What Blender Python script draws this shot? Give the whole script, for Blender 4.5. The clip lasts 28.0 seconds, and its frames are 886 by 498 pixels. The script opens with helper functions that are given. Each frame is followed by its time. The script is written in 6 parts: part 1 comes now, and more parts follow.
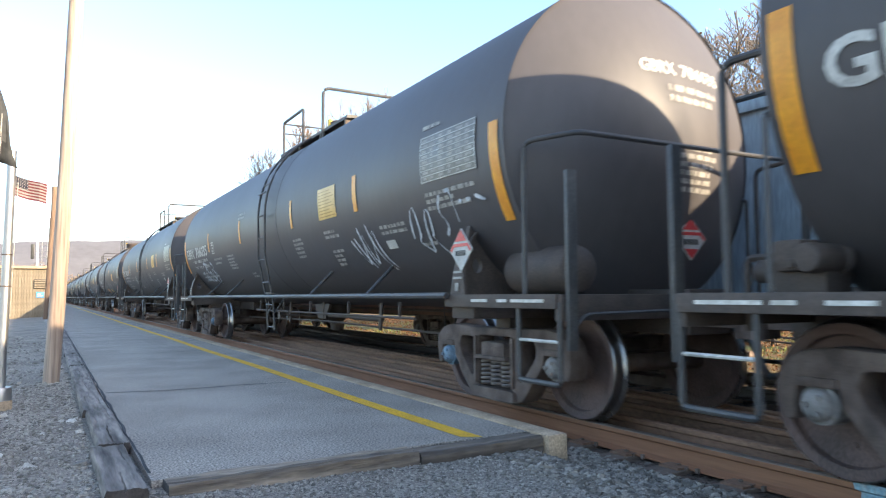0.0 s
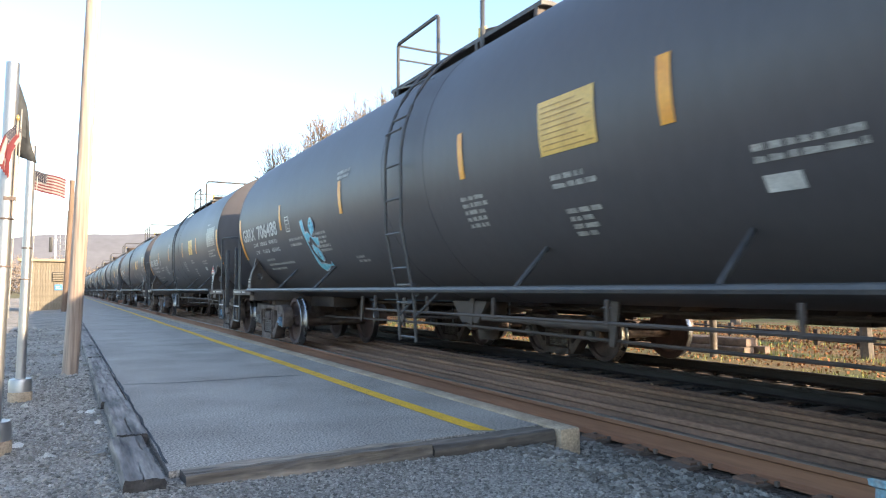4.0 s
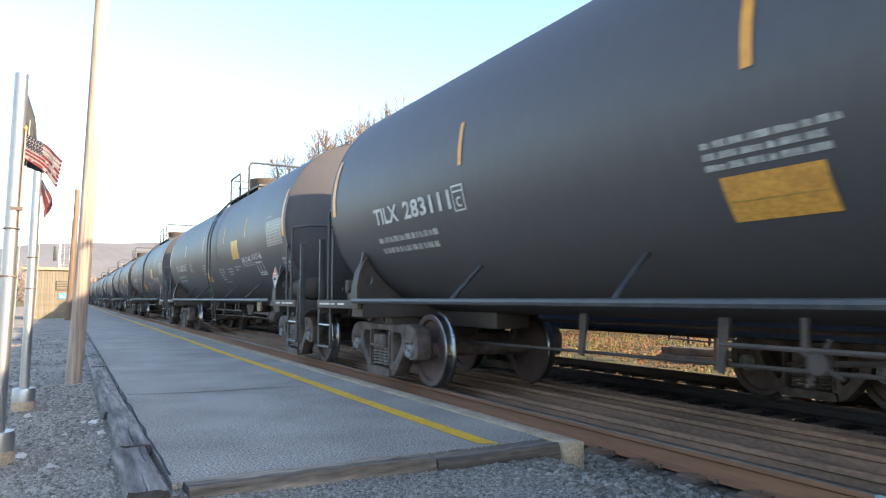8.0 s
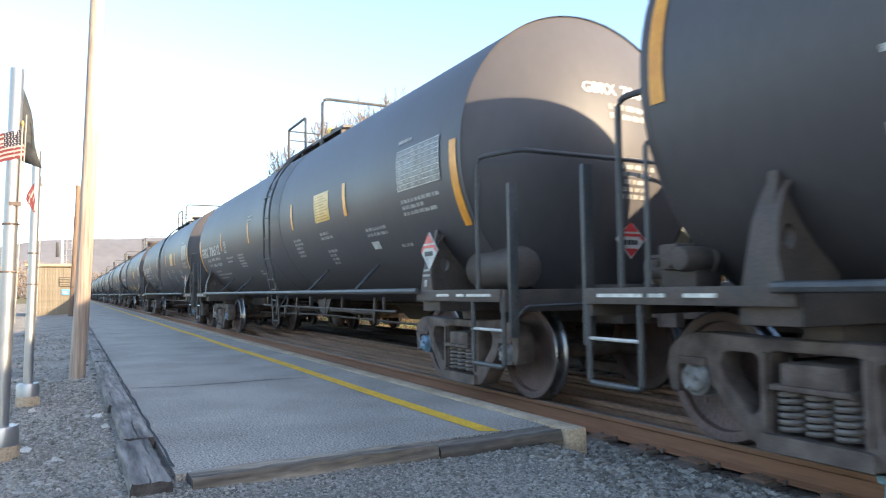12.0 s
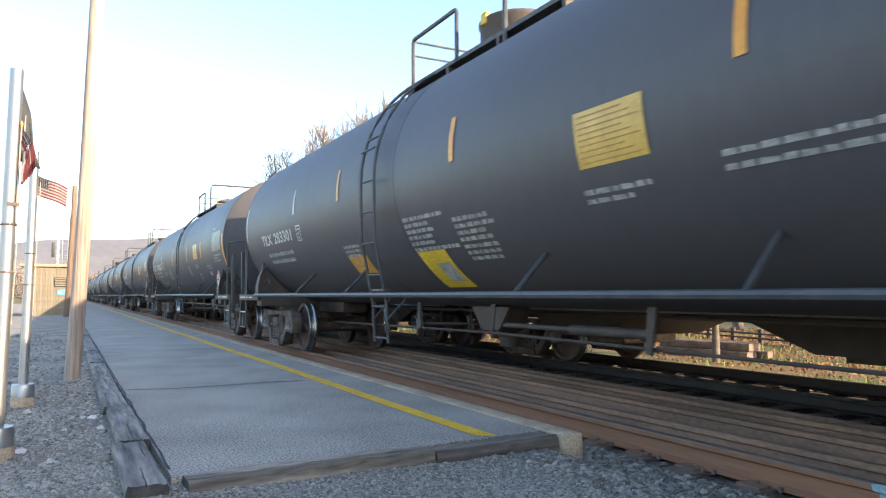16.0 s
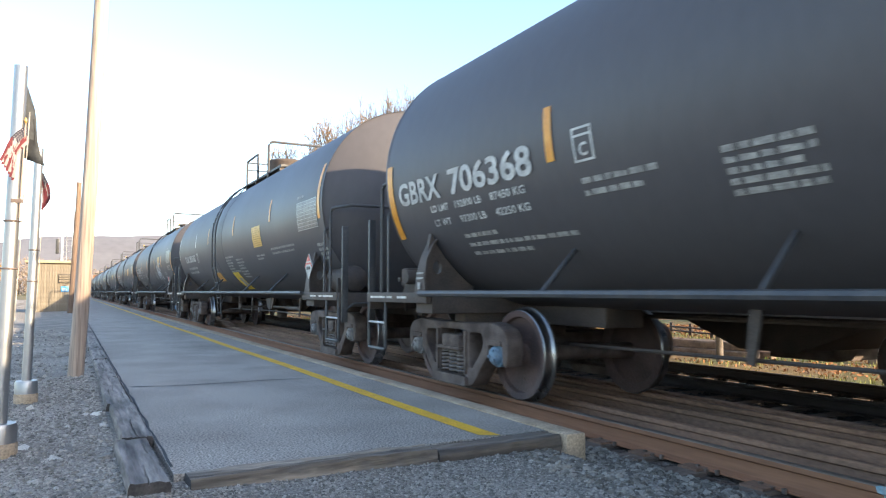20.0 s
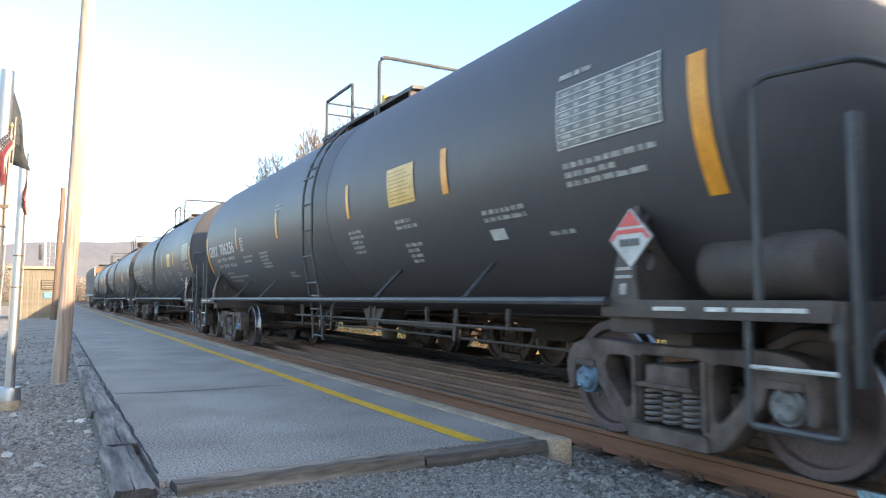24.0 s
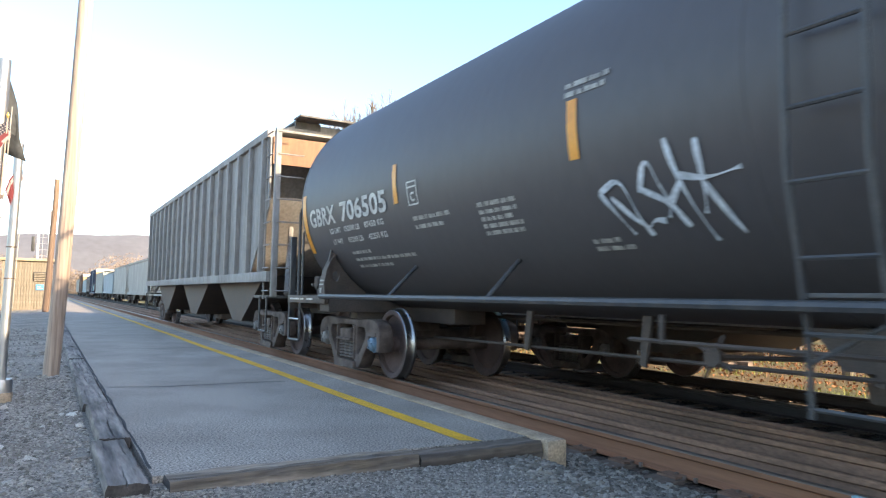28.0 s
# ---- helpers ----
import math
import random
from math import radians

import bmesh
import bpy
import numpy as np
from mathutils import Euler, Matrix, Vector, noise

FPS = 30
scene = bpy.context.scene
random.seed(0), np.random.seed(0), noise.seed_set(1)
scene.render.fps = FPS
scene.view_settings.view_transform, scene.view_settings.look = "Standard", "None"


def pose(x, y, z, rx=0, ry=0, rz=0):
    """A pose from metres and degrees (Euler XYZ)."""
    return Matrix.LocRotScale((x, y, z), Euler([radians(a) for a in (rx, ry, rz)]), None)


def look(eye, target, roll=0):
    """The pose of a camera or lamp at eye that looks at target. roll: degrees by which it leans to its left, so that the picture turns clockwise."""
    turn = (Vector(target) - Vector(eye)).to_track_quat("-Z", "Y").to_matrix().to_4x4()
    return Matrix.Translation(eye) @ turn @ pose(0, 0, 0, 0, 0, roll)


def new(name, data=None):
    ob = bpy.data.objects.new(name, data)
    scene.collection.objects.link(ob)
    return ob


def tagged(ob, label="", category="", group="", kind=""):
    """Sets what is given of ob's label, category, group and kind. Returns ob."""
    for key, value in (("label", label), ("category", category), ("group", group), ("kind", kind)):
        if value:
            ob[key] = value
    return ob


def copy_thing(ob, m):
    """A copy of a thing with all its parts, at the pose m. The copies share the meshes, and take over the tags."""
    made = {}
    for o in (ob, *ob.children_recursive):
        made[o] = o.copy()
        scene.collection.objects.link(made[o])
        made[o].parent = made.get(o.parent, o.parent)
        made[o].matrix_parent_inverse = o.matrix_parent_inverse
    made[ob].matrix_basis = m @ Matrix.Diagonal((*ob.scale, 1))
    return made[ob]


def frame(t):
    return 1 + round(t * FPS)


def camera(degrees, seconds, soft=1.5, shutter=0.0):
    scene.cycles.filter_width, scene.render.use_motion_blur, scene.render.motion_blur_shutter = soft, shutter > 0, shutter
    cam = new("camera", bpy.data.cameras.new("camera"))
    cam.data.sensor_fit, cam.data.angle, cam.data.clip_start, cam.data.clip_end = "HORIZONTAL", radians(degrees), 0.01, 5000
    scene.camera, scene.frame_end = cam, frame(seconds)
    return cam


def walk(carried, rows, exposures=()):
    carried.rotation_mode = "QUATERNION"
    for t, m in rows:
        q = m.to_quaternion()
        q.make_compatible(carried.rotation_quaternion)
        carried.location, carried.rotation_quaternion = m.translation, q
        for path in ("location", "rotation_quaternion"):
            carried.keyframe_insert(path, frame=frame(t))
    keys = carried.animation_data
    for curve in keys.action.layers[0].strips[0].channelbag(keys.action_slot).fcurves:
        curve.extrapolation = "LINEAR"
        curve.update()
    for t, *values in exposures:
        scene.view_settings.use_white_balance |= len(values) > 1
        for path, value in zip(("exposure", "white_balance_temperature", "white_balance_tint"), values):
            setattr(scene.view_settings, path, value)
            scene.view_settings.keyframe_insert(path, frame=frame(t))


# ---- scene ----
KELVIN, TINT = 6650, 10
EXPOSURE = 1.91
# ---- camera ----
# seconds, eye x y z, yaw to the right of the track, pitch, roll
PATH = [
    (0.0, 0.008, 0.021, 1.078, 29.344, 3.759, -0.313),
    (0.5, 0.011, 0.005, 1.081, 29.307, 3.394, -0.495),
    (1.0, 0.015, 0.006, 1.077, 29.242, 3.320, -0.181),
    (1.5, 0.012, 0.002, 1.082, 29.071, 3.289, -0.185),
    (2.0, 0.007, 0.005, 1.079, 28.779, 3.363, 0.163),
    (2.5, 0.004, 0.009, 1.076, 28.720, 3.414, 0.030),
    (3.0, -0.001, -0.000, 1.080, 28.575, 3.388, 0.001),
    (3.5, -0.004, 0.001, 1.079, 28.507, 3.337, -0.097),
    (4.0, -0.000, -0.000, 1.081, 28.225, 3.261, -0.136),
    (4.5, 0.003, 0.012, 1.081, 28.145, 3.285, -0.073),
    (6.5, -0.003, -0.008, 1.088, 28.188, 3.906, -0.091),
    (7.0, -0.009, -0.012, 1.089, 27.975, 4.014, 0.056),
    (7.5, -0.010, 0.004, 1.089, 27.971, 4.087, -0.016),
    (8.0, -0.011, 0.006, 1.091, 27.969, 4.131, 0.208),
    (8.5, -0.012, -0.003, 1.086, 27.850, 4.281, 0.122),
    (9.0, -0.011, -0.005, 1.086, 27.796, 3.983, -0.048),
    (9.5, -0.009, -0.006, 1.086, 27.617, 3.581, -0.045),
    (10.0, -0.003, 0.004, 1.088, 27.485, 3.455, 0.006),
    (10.5, -0.005, 0.005, 1.085, 27.422, 3.504, -0.114),
    (11.0, 0.000, 0.010, 1.085, 27.543, 3.467, -0.512),
    (11.5, 0.003, 0.004, 1.083, 27.806, 3.425, -0.757),
    (12.0, 0.007, 0.001, 1.079, 27.802, 3.361, -0.684),
    (12.5, 0.012, 0.004, 1.083, 27.698, 3.331, -0.606),
    (14.5, -0.003, 0.006, 1.087, 28.035, 3.627, -0.498),
    (15.0, -0.004, 0.003, 1.089, 27.979, 3.625, -0.234),
    (15.5, -0.002, 0.003, 1.087, 28.096, 3.639, -0.094),
    (16.0, -0.005, -0.000, 1.084, 28.082, 3.654, -0.172),
    (16.5, 0.003, -0.006, 1.088, 27.987, 3.531, -0.344),
    (17.0, 0.006, 0.002, 1.090, 27.982, 3.544, -0.217),
    (17.5, 0.007, 0.003, 1.089, 28.001, 3.514, -0.307),
    (18.0, 0.007, 0.006, 1.083, 27.927, 3.535, -0.119),
    (18.5, 0.003, -0.002, 1.086, 27.881, 3.451, -0.130),
    (19.0, -0.002, 0.006, 1.080, 27.856, 3.501, -0.047),
    (19.5, 0.001, 0.007, 1.089, 27.807, 3.391, -0.011),
    (20.0, -0.001, 0.010, 1.087, 27.815, 3.519, 0.122),
    (20.5, -0.006, 0.001, 1.086, 27.681, 3.658, -0.019),
    (21.0, -0.008, 0.010, 1.094, 27.961, 3.721, 0.100),
    (21.5, -0.013, -0.002, 1.093, 28.407, 3.944, 0.063),
    (23.5, -0.015, 0.003, 1.085, 28.902, 4.115, 0.214),
    (24.0, -0.016, -0.009, 1.084, 28.876, 4.076, 0.203),
    (24.5, -0.011, -0.007, 1.088, 28.820, 3.947, 0.315),
    (25.0, -0.010, -0.004, 1.090, 28.807, 3.863, 0.185),
    (25.5, -0.011, 0.005, 1.085, 28.939, 3.852, 0.147),
    (26.0, -0.012, 0.003, 1.085, 28.934, 3.830, 0.346),
    (26.5, -0.013, 0.007, 1.086, 28.929, 3.872, 0.422),
    (27.0, -0.018, 0.007, 1.083, 28.964, 3.964, 0.699),
    (27.5, -0.021, 0.012, 1.087, 29.194, 3.918, 0.767),
    (28.0, -0.027, 0.021, 1.082, 29.341, 3.977, 1.139),
]
cam = camera(64.19, 28.0, soft=1.15, shutter=0.08)


def eye_pose(x, y, z, yaw, pitch, roll):
    a, b = radians(yaw), radians(pitch)
    ahead = Vector((math.sin(a) * math.cos(b), math.cos(a) * math.cos(b), math.sin(b)))
    eye = Vector((x, y, z))
    return look(eye, eye + ahead, roll)


walk(cam, [(t, eye_pose(*row)) for t, *row in PATH], exposures=[(0.0, EXPOSURE, KELVIN, TINT), (28.0, EXPOSURE, KELVIN, TINT)])

# ---- light: low autumn sun from behind, over the far track ----
SUN_AZ, SUN_EL = 32.0, 20.7  # degrees from the near end of the track towards the far side; height
sun_way = Vector((math.sin(radians(SUN_AZ)) * math.cos(radians(SUN_EL)), -math.cos(radians(SUN_AZ)) * math.cos(radians(SUN_EL)), math.sin(radians(SUN_EL))))
world = bpy.data.worlds.new("sky")
scene.world = world
world.use_nodes = True
wn = world.node_tree.nodes
sky = wn.new("ShaderNodeTexSky")
sky.sky_type = "NISHITA"
sky.sun_disc = False
sky.sun_elevation = radians(SUN_EL)
sky.sun_rotation = radians(180 - SUN_AZ)
sky.air_density, sky.dust_density, sky.ozone_density = 1.0, 1.1, 2.1
wn["Background"].inputs["Strength"].default_value = 0.15
world.node_tree.links.new(sky.outputs[0], wn["Background"].inputs["Color"])
sun_data = bpy.data.lights.new("sun", "SUN")
sun_data.energy, sun_data.angle, sun_data.color = 3.7, radians(0.6), (1.0, 0.81, 0.57)
sun = new("sun", sun_data)
sun.matrix_basis = look(Vector((0, 0, 60)), Vector((0, 0, 60)) - sun_way)

# ---- materials ----
MATS = {}


def mat(name, c1, c2=None, rough=0.7, metal=0.0, scale=3.0, fine=40.0, bump=0.15, stretch=(1, 1, 1), spread=(0.35, 0.65), per=0.0, grit=0.25, bump_scale=None, dist=0.01):
    """A surface of two colours in large soft patches, with fine grain and relief. per: how far pieces differ in brightness."""
    if name in MATS:
        return MATS[name]
    m = bpy.data.materials.new(name)
    m.use_nodes = True
    n, l = m.node_tree.nodes, m.node_tree.links
    b = n["Principled BSDF"]
    c2 = c2 or tuple(c * 0.75 for c in c1)
    co = n.new("ShaderNodeTexCoord")
    mp = n.new("ShaderNodeMapping")
    mp.inputs["Scale"].default_value = stretch
    l.new(co.outputs["Object"], mp.inputs["Vector"])
    big = n.new("ShaderNodeTexNoise")
    big.inputs["Scale"].default_value, big.inputs["Detail"].default_value = scale, 6
    l.new(mp.outputs[0], big.inputs["Vector"])
    rng = n.new("ShaderNodeMapRange")
    rng.inputs["From Min"].default_value, rng.inputs["From Max"].default_value = spread
    l.new(big.outputs["Fac"], rng.inputs["Value"])
    mix = n.new("ShaderNodeMix")
    mix.data_type = "RGBA"
    mix.inputs["A"].default_value, mix.inputs["B"].default_value = (*c1, 1), (*c2, 1)
    l.new(rng.outputs[0], mix.inputs["Factor"])
    small = n.new("ShaderNodeTexNoise")
    small.inputs["Scale"].default_value, small.inputs["Detail"].default_value = fine, 4
    l.new(mp.outputs[0], small.inputs["Vector"])
    gr = n.new("ShaderNodeMapRange")
    gr.inputs["From Min"].default_value, gr.inputs["From Max"].default_value = 0.3, 0.7
    gr.inputs["To Min"].default_value, gr.inputs["To Max"].default_value = 1 - grit, 1 + grit
    l.new(small.outputs["Fac"], gr.inputs["Value"])
    value = gr.outputs[0]
    if per:
        info = n.new("ShaderNodeObjectInfo")
        pr = n.new("ShaderNodeMapRange")
        pr.inputs["To Min"].default_value, pr.inputs["To Max"].default_value = 1 - per, 1 + per
        l.new(info.outputs["Random"], pr.inputs["Value"])
        mul = n.new("ShaderNodeMath")
        mul.operation = "MULTIPLY"
        l.new(value, mul.inputs[0]), l.new(pr.outputs[0], mul.inputs[1])
        value = mul.outputs[0]
    hsv = n.new("ShaderNodeHueSaturation")
    l.new(mix.outputs["Result"], hsv.inputs["Color"]), l.new(value, hsv.inputs["Value"])
    l.new(hsv.outputs[0], b.inputs["Base Color"])
    b.inputs["Metallic"].default_value = metal
    rr = n.new("ShaderNodeMapRange")
    rr.inputs["To Min"].default_value, rr.inputs["To Max"].default_value = max(0.05, rough - 0.12), min(1, rough + 0.12)
    l.new(big.outputs["Fac"], rr.inputs["Value"]), l.new(rr.outputs[0], b.inputs["Roughness"])
    if bump:
        bp = n.new("ShaderNodeBump")
        bp.inputs["Strength"].default_value, bp.inputs["Distance"].default_value = bump, dist
        if bump_scale:
            extra = n.new("ShaderNodeTexNoise")
            extra.inputs["Scale"].default_value, extra.inputs["Detail"].default_value = bump_scale, 5
            l.new(mp.outputs[0], extra.inputs["Vector"])
            l.new(extra.outputs["Fac"], bp.inputs["Height"])
        else:
            l.new(small.outputs["Fac"], bp.inputs["Height"])
        l.new(bp.outputs[0], b.inputs["Normal"])
    MATS[name] = m
    return m


TANK = mat("tank_black_paint", (0.075, 0.069, 0.072), (0.086, 0.078, 0.079), rough=0.50, scale=0.35, fine=9, bump=0.035, stretch=(1, 1, 0.5), grit=0.05, dist=0.02, bump_scale=0.9)
tank_skin = TANK.node_tree.nodes["Principled BSDF"]
tank_skin.inputs["Specular IOR Level"].default_value = 0.38
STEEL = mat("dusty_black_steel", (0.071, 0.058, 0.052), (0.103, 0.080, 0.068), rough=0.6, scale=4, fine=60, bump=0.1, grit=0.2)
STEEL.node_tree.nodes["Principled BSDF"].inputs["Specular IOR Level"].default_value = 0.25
RAILING = mat("grey_black_pipe", (0.045, 0.046, 0.050), (0.075, 0.072, 0.070), rough=0.5, scale=5, fine=60, bump=0.05)
CAST = mat("dusty_cast_steel", (0.155, 0.115, 0.097), (0.066, 0.046, 0.039), rough=0.8, scale=5.5, fine=90, bump=0.2, grit=0.22)
WHEEL = mat("rusty_wheel_plate", (0.135, 0.085, 0.075), (0.090, 0.062, 0.056), rough=0.75, scale=4, fine=50, bump=0.2)
TREAD = mat("polished_tread_steel", (0.42, 0.42, 0.43), (0.30, 0.29, 0.29), rough=0.3, metal=1.0, scale=6, fine=60, bump=0.03)
CAP_BLUE = mat("blue_bearing_cap", (0.17, 0.29, 0.40), (0.10, 0.13, 0.17), rough=0.6, scale=8)
CAP_GREY = mat("grey_bearing_cap", (0.28, 0.27, 0.27), (0.14, 0.13, 0.125), rough=0.6, scale=8)
SPRING = mat("spring_steel", (0.189, 0.159, 0.140), (0.112, 0.091, 0.081), rough=0.6, scale=9)
GRATE = mat("walkway_grating_steel", (0.09, 0.085, 0.08), (0.06, 0.055, 0.05), rough=0.6, scale=9)
WHITE = mat("white_stencil_paint", (0.62, 0.61, 0.57), (0.42, 0.41, 0.38), rough=0.6, scale=6, fine=50, bump=0.0, grit=0.2)
DULL = mat("faded_stencil_paint", (0.42, 0.40, 0.36), (0.24, 0.23, 0.21), rough=0.65, scale=9, fine=60, bump=0.0, grit=0.3)
REFLECT = mat("white_reflective_tape", (0.66, 0.64, 0.60), (0.44, 0.43, 0.39), rough=0.35, scale=9, bump=0.0)
ORANGE = mat("orange_reflective_tape", (0.80, 0.34, 0.02), (0.70, 0.27, 0.02), rough=0.4, scale=7, bump=0.0, grit=0.1)
DECAL = mat("yellow_warning_decal", (0.70, 0.43, 0.09), (0.58, 0.34, 0.06), rough=0.36, scale=5, bump=0.0, grit=0.12)
DECAL_Y = mat("bright_yellow_stencil", (0.78, 0.52, 0.04), (0.66, 0.42, 0.03), rough=0.5, scale=6, bump=0.0)
DECAL_INK = mat("decal_ink", (0.46, 0.26, 0.06), (0.38, 0.21, 0.05), rough=0.6, bump=0.0)
PANEL_BACK = mat("consolidated_stencil_back", (0.155, 0.147, 0.135), (0.10, 0.095, 0.088), rough=0.32, scale=8, bump=0.0)
RED = mat("placard_red", (0.62, 0.05, 0.04), (0.52, 0.04, 0.04), rough=0.4, bump=0.0)
BLACK = mat("placard_black", (0.03, 0.03, 0.03), rough=0.5, bump=0.0)
GRAF_W = mat("white_spray_paint", (0.62, 0.66, 0.70), (0.40, 0.43, 0.46), rough=0.6, scale=7, bump=0.0)
GRAF_C = mat("cyan_spray_paint", (0.12, 0.50, 0.62), (0.30, 0.62, 0.70), rough=0.6, scale=5, bump=0.0)
RUSTRAIL = mat("rusty_rail_steel", (0.37, 0.165, 0.080), (0.235, 0.11, 0.058), rough=0.85, scale=3, fine=50, bump=0.08, stretch=(1, 0.06, 1), grit=0.15)
RAILTOP = mat("worn_rail_head", (0.34, 0.27, 0.22), (0.24, 0.18, 0.14), rough=0.4, metal=0.6, scale=5, fine=60, bump=0.05, stretch=(1, 0.1, 1))
TIE = mat("weathered_tie_timber", (0.21, 0.15, 0.115), (0.12, 0.09, 0.07), rough=0.9, scale=5, fine=40, bump=0.5, stretch=(0.3, 1, 1))
TIMBER = mat("grey_weathered_timber", (0.27, 0.230, 0.20), (0.105, 0.090, 0.08), rough=0.92, scale=7, fine=30, bump=0.7, stretch=(1, 0.10, 1), grit=0.45, per=0.18, dist=0.02)
TIMBER_D = mat("dark_weathered_end_timber", (0.17, 0.135, 0.105), (0.065, 0.053, 0.044), rough=0.92, scale=7, fine=30, bump=0.9, stretch=(0.10, 1, 1), grit=0.4, dist=0.02)
TIMBER_X = mat("grey_weathered_end_timber", (0.27, 0.215, 0.165), (0.07, 0.056, 0.045), rough=0.92, scale=7, fine=30, bump=1.0, stretch=(0.10, 1, 1), grit=0.5, per=0.15, dist=0.03)
ASPHALT = mat("worn_grey_asphalt", (0.335, 0.288, 0.243), (0.250, 0.213, 0.180), rough=0.92, scale=1.1, fine=70, bump=0.25, grit=0.8, dist=0.003, spread=(0.36, 0.64), bump_scale=150)
CRACK = mat("asphalt_crack_filler", (0.045, 0.044, 0.046), rough=0.9)
CONCRETE = mat("weathered_concrete", (0.46, 0.345, 0.235), (0.32, 0.235, 0.155), rough=0.9, scale=4, fine=60, bump=0.4, grit=0.3)
YELLOW = mat("worn_yellow_line_paint", (0.80, 0.44, 0.02), (0.66, 0.36, 0.03), rough=0.75, scale=5, fine=90, bump=0.15, grit=0.3)
GRAVEL = mat("grey_gravel", (0.32, 0.28, 0.238), (0.205, 0.18, 0.152), rough=0.95, scale=1.2, fine=55, bump=1.0, grit=0.6, dist=0.03)
BALLAST = mat("brown_ballast", (0.150, 0.108, 0.082), (0.095, 0.070, 0.055), rough=0.95, scale=2, fine=22, bump=1.0, grit=0.6, dist=0.05)
GRASS = mat("leafy_autumn_grass", (0.075, 0.10, 0.025), (0.17, 0.088, 0.035), rough=0.95, scale=0.5, fine=30, bump=0.8, grit=0.5, dist=0.05)
WOODPOLE = mat("pale_utility_pole_wood", (0.414, 0.335, 0.269), (0.267, 0.199, 0.157), rough=0.85, scale=7, fine=40, bump=0.5, stretch=(1, 1, 0.045), grit=0.35)
ALU = mat("satin_aluminium", (0.40, 0.40, 0.40), (0.36, 0.36, 0.36), rough=0.42, metal=0.85, scale=2, bump=0.0, grit=0.03)
SIDING = mat("tan_board_siding", (0.225, 0.188, 0.138), (0.17, 0.14, 0.10), rough=0.85, scale=3, fine=40, bump=0.3, stretch=(1, 1, 0.15), per=0.1)
BARK = mat("grey_bark", (0.16, 0.13, 0.105), (0.09, 0.075, 0.06), rough=0.95, scale=5, fine=40, bump=0.5)
LEAF = mat("rusty_autumn_leaves", (0.30, 0.13, 0.04), (0.20, 0.11, 0.035), rough=0.8, scale=2, bump=0.0, per=0.2)
LEAF_O = mat("orange_autumn_leaves", (0.44, 0.22, 0.06), (0.30, 0.17, 0.05), rough=0.8, scale=2, bump=0.0, per=0.2)
# the haze of distance is mixed into the ridge's blue-grey base colour
HILL = mat("haze_tinted_wooded_hillside", (0.138, 0.137, 0.152), (0.112, 0.111, 0.125), rough=1.0, scale=0.004, fine=0.05, bump=0.0, grit=0.08)
TIMBER_END = mat("dark_timber_end_grain", (0.075, 0.062, 0.055), (0.045, 0.038, 0.034), rough=0.9, scale=12, fine=60, bump=0.5)
ORANGE_DECAL = mat("orange_stencil_panel", (0.68, 0.33, 0.06), (0.56, 0.26, 0.05), rough=0.5, scale=6, bump=0.0)

# ---- building blocks ----


def mesh_of(bm, name, material, smooth=40):
    me = bpy.data.meshes.new(name)
    bm.normal_update()
    bm.to_mesh(me)
    bm.free()
    for m in material if isinstance(material, (list, tuple)) else [material]:
        me.materials.append(m)
    if smooth:
        me.shade_smooth()
        me.set_sharp_from_angle(angle=radians(smooth))
    return me


def part(name, bm, material, parent=None, label="", smooth=40):
    ob = new(name, mesh_of(bm, name, material, smooth) if isinstance(bm, bmesh.types.BMesh) else bm)
    if parent:
        ob.parent = parent
    if label:
        ob["label"] = label
    return ob


def thing(name, label, category, group="", at=None):
    ob = new(name)
    ob.empty_display_size = 0.2
    tagged(ob, label, category, group)
    if at is not None:
        ob.matrix_basis = at
    return ob


def box(bm, x0, x1, y0, y1, z0, z1, bevel=0.0):
    vs = [bm.verts.new((x, y, z)) for z in (z0, z1) for y in (y0, y1) for x in (x0, x1)]
    fs = [bm.faces.new([vs[i] for i in q]) for q in ((0, 2, 3, 1), (4, 5, 7, 6), (0, 1, 5, 4), (2, 6, 7, 3), (0, 4, 6, 2), (1, 3, 7, 5))]
    if bevel:
        es = list({e for f in fs for e in f.edges})
        bmesh.ops.bevel(bm, geom=es, offset=bevel, segments=2, affect="EDGES", profile=0.6)
    return bm


def tube(bm, pts, r, seg=8, closed=False):
    """A round bar along points."""
    pts = [Vector(p) for p in pts]
    rings = []
    for i, p in enumerate(pts):
        a = pts[i - 1] if i else pts[0]
        b = pts[i + 1] if i < len(pts) - 1 else pts[-1]
        d = (b - a).normalized()
        side = d.cross(Vector((0, 0, 1)) if abs(d.z) < 0.9 else Vector((1, 0, 0))).normalized()
        up = side.cross(d)
        rr = r[i] if isinstance(r, (list, tuple)) else r
        rings.append([bm.verts.new(p + rr * (math.cos(k * math.tau / seg) * side + math.sin(k * math.tau / seg) * up)) for k in range(seg)])
    for a, b in zip(rings, rings[1:]):
        for k in range(seg):
            bm.faces.new((a[k], b[k], b[(k + 1) % seg], a[(k + 1) % seg]))
    bm.faces.new(rings[0])
    bm.faces.new(rings[-1][::-1])
    return bm


def rounded(pts, r=0.08, n=4):
    """Points with their corners rounded."""
    pts = [Vector(p) for p in pts]
    out = [pts[0]]
    for a, b, c in zip(pts, pts[1:], pts[2:]):
        p, q = b + (a - b).normalized() * r, b + (c - b).normalized() * r
        for k in range(n + 1):
            s = k / n
            out.append((1 - s) ** 2 * p + 2 * s * (1 - s) * b + s * s * q)
    return out + [pts[-1]]


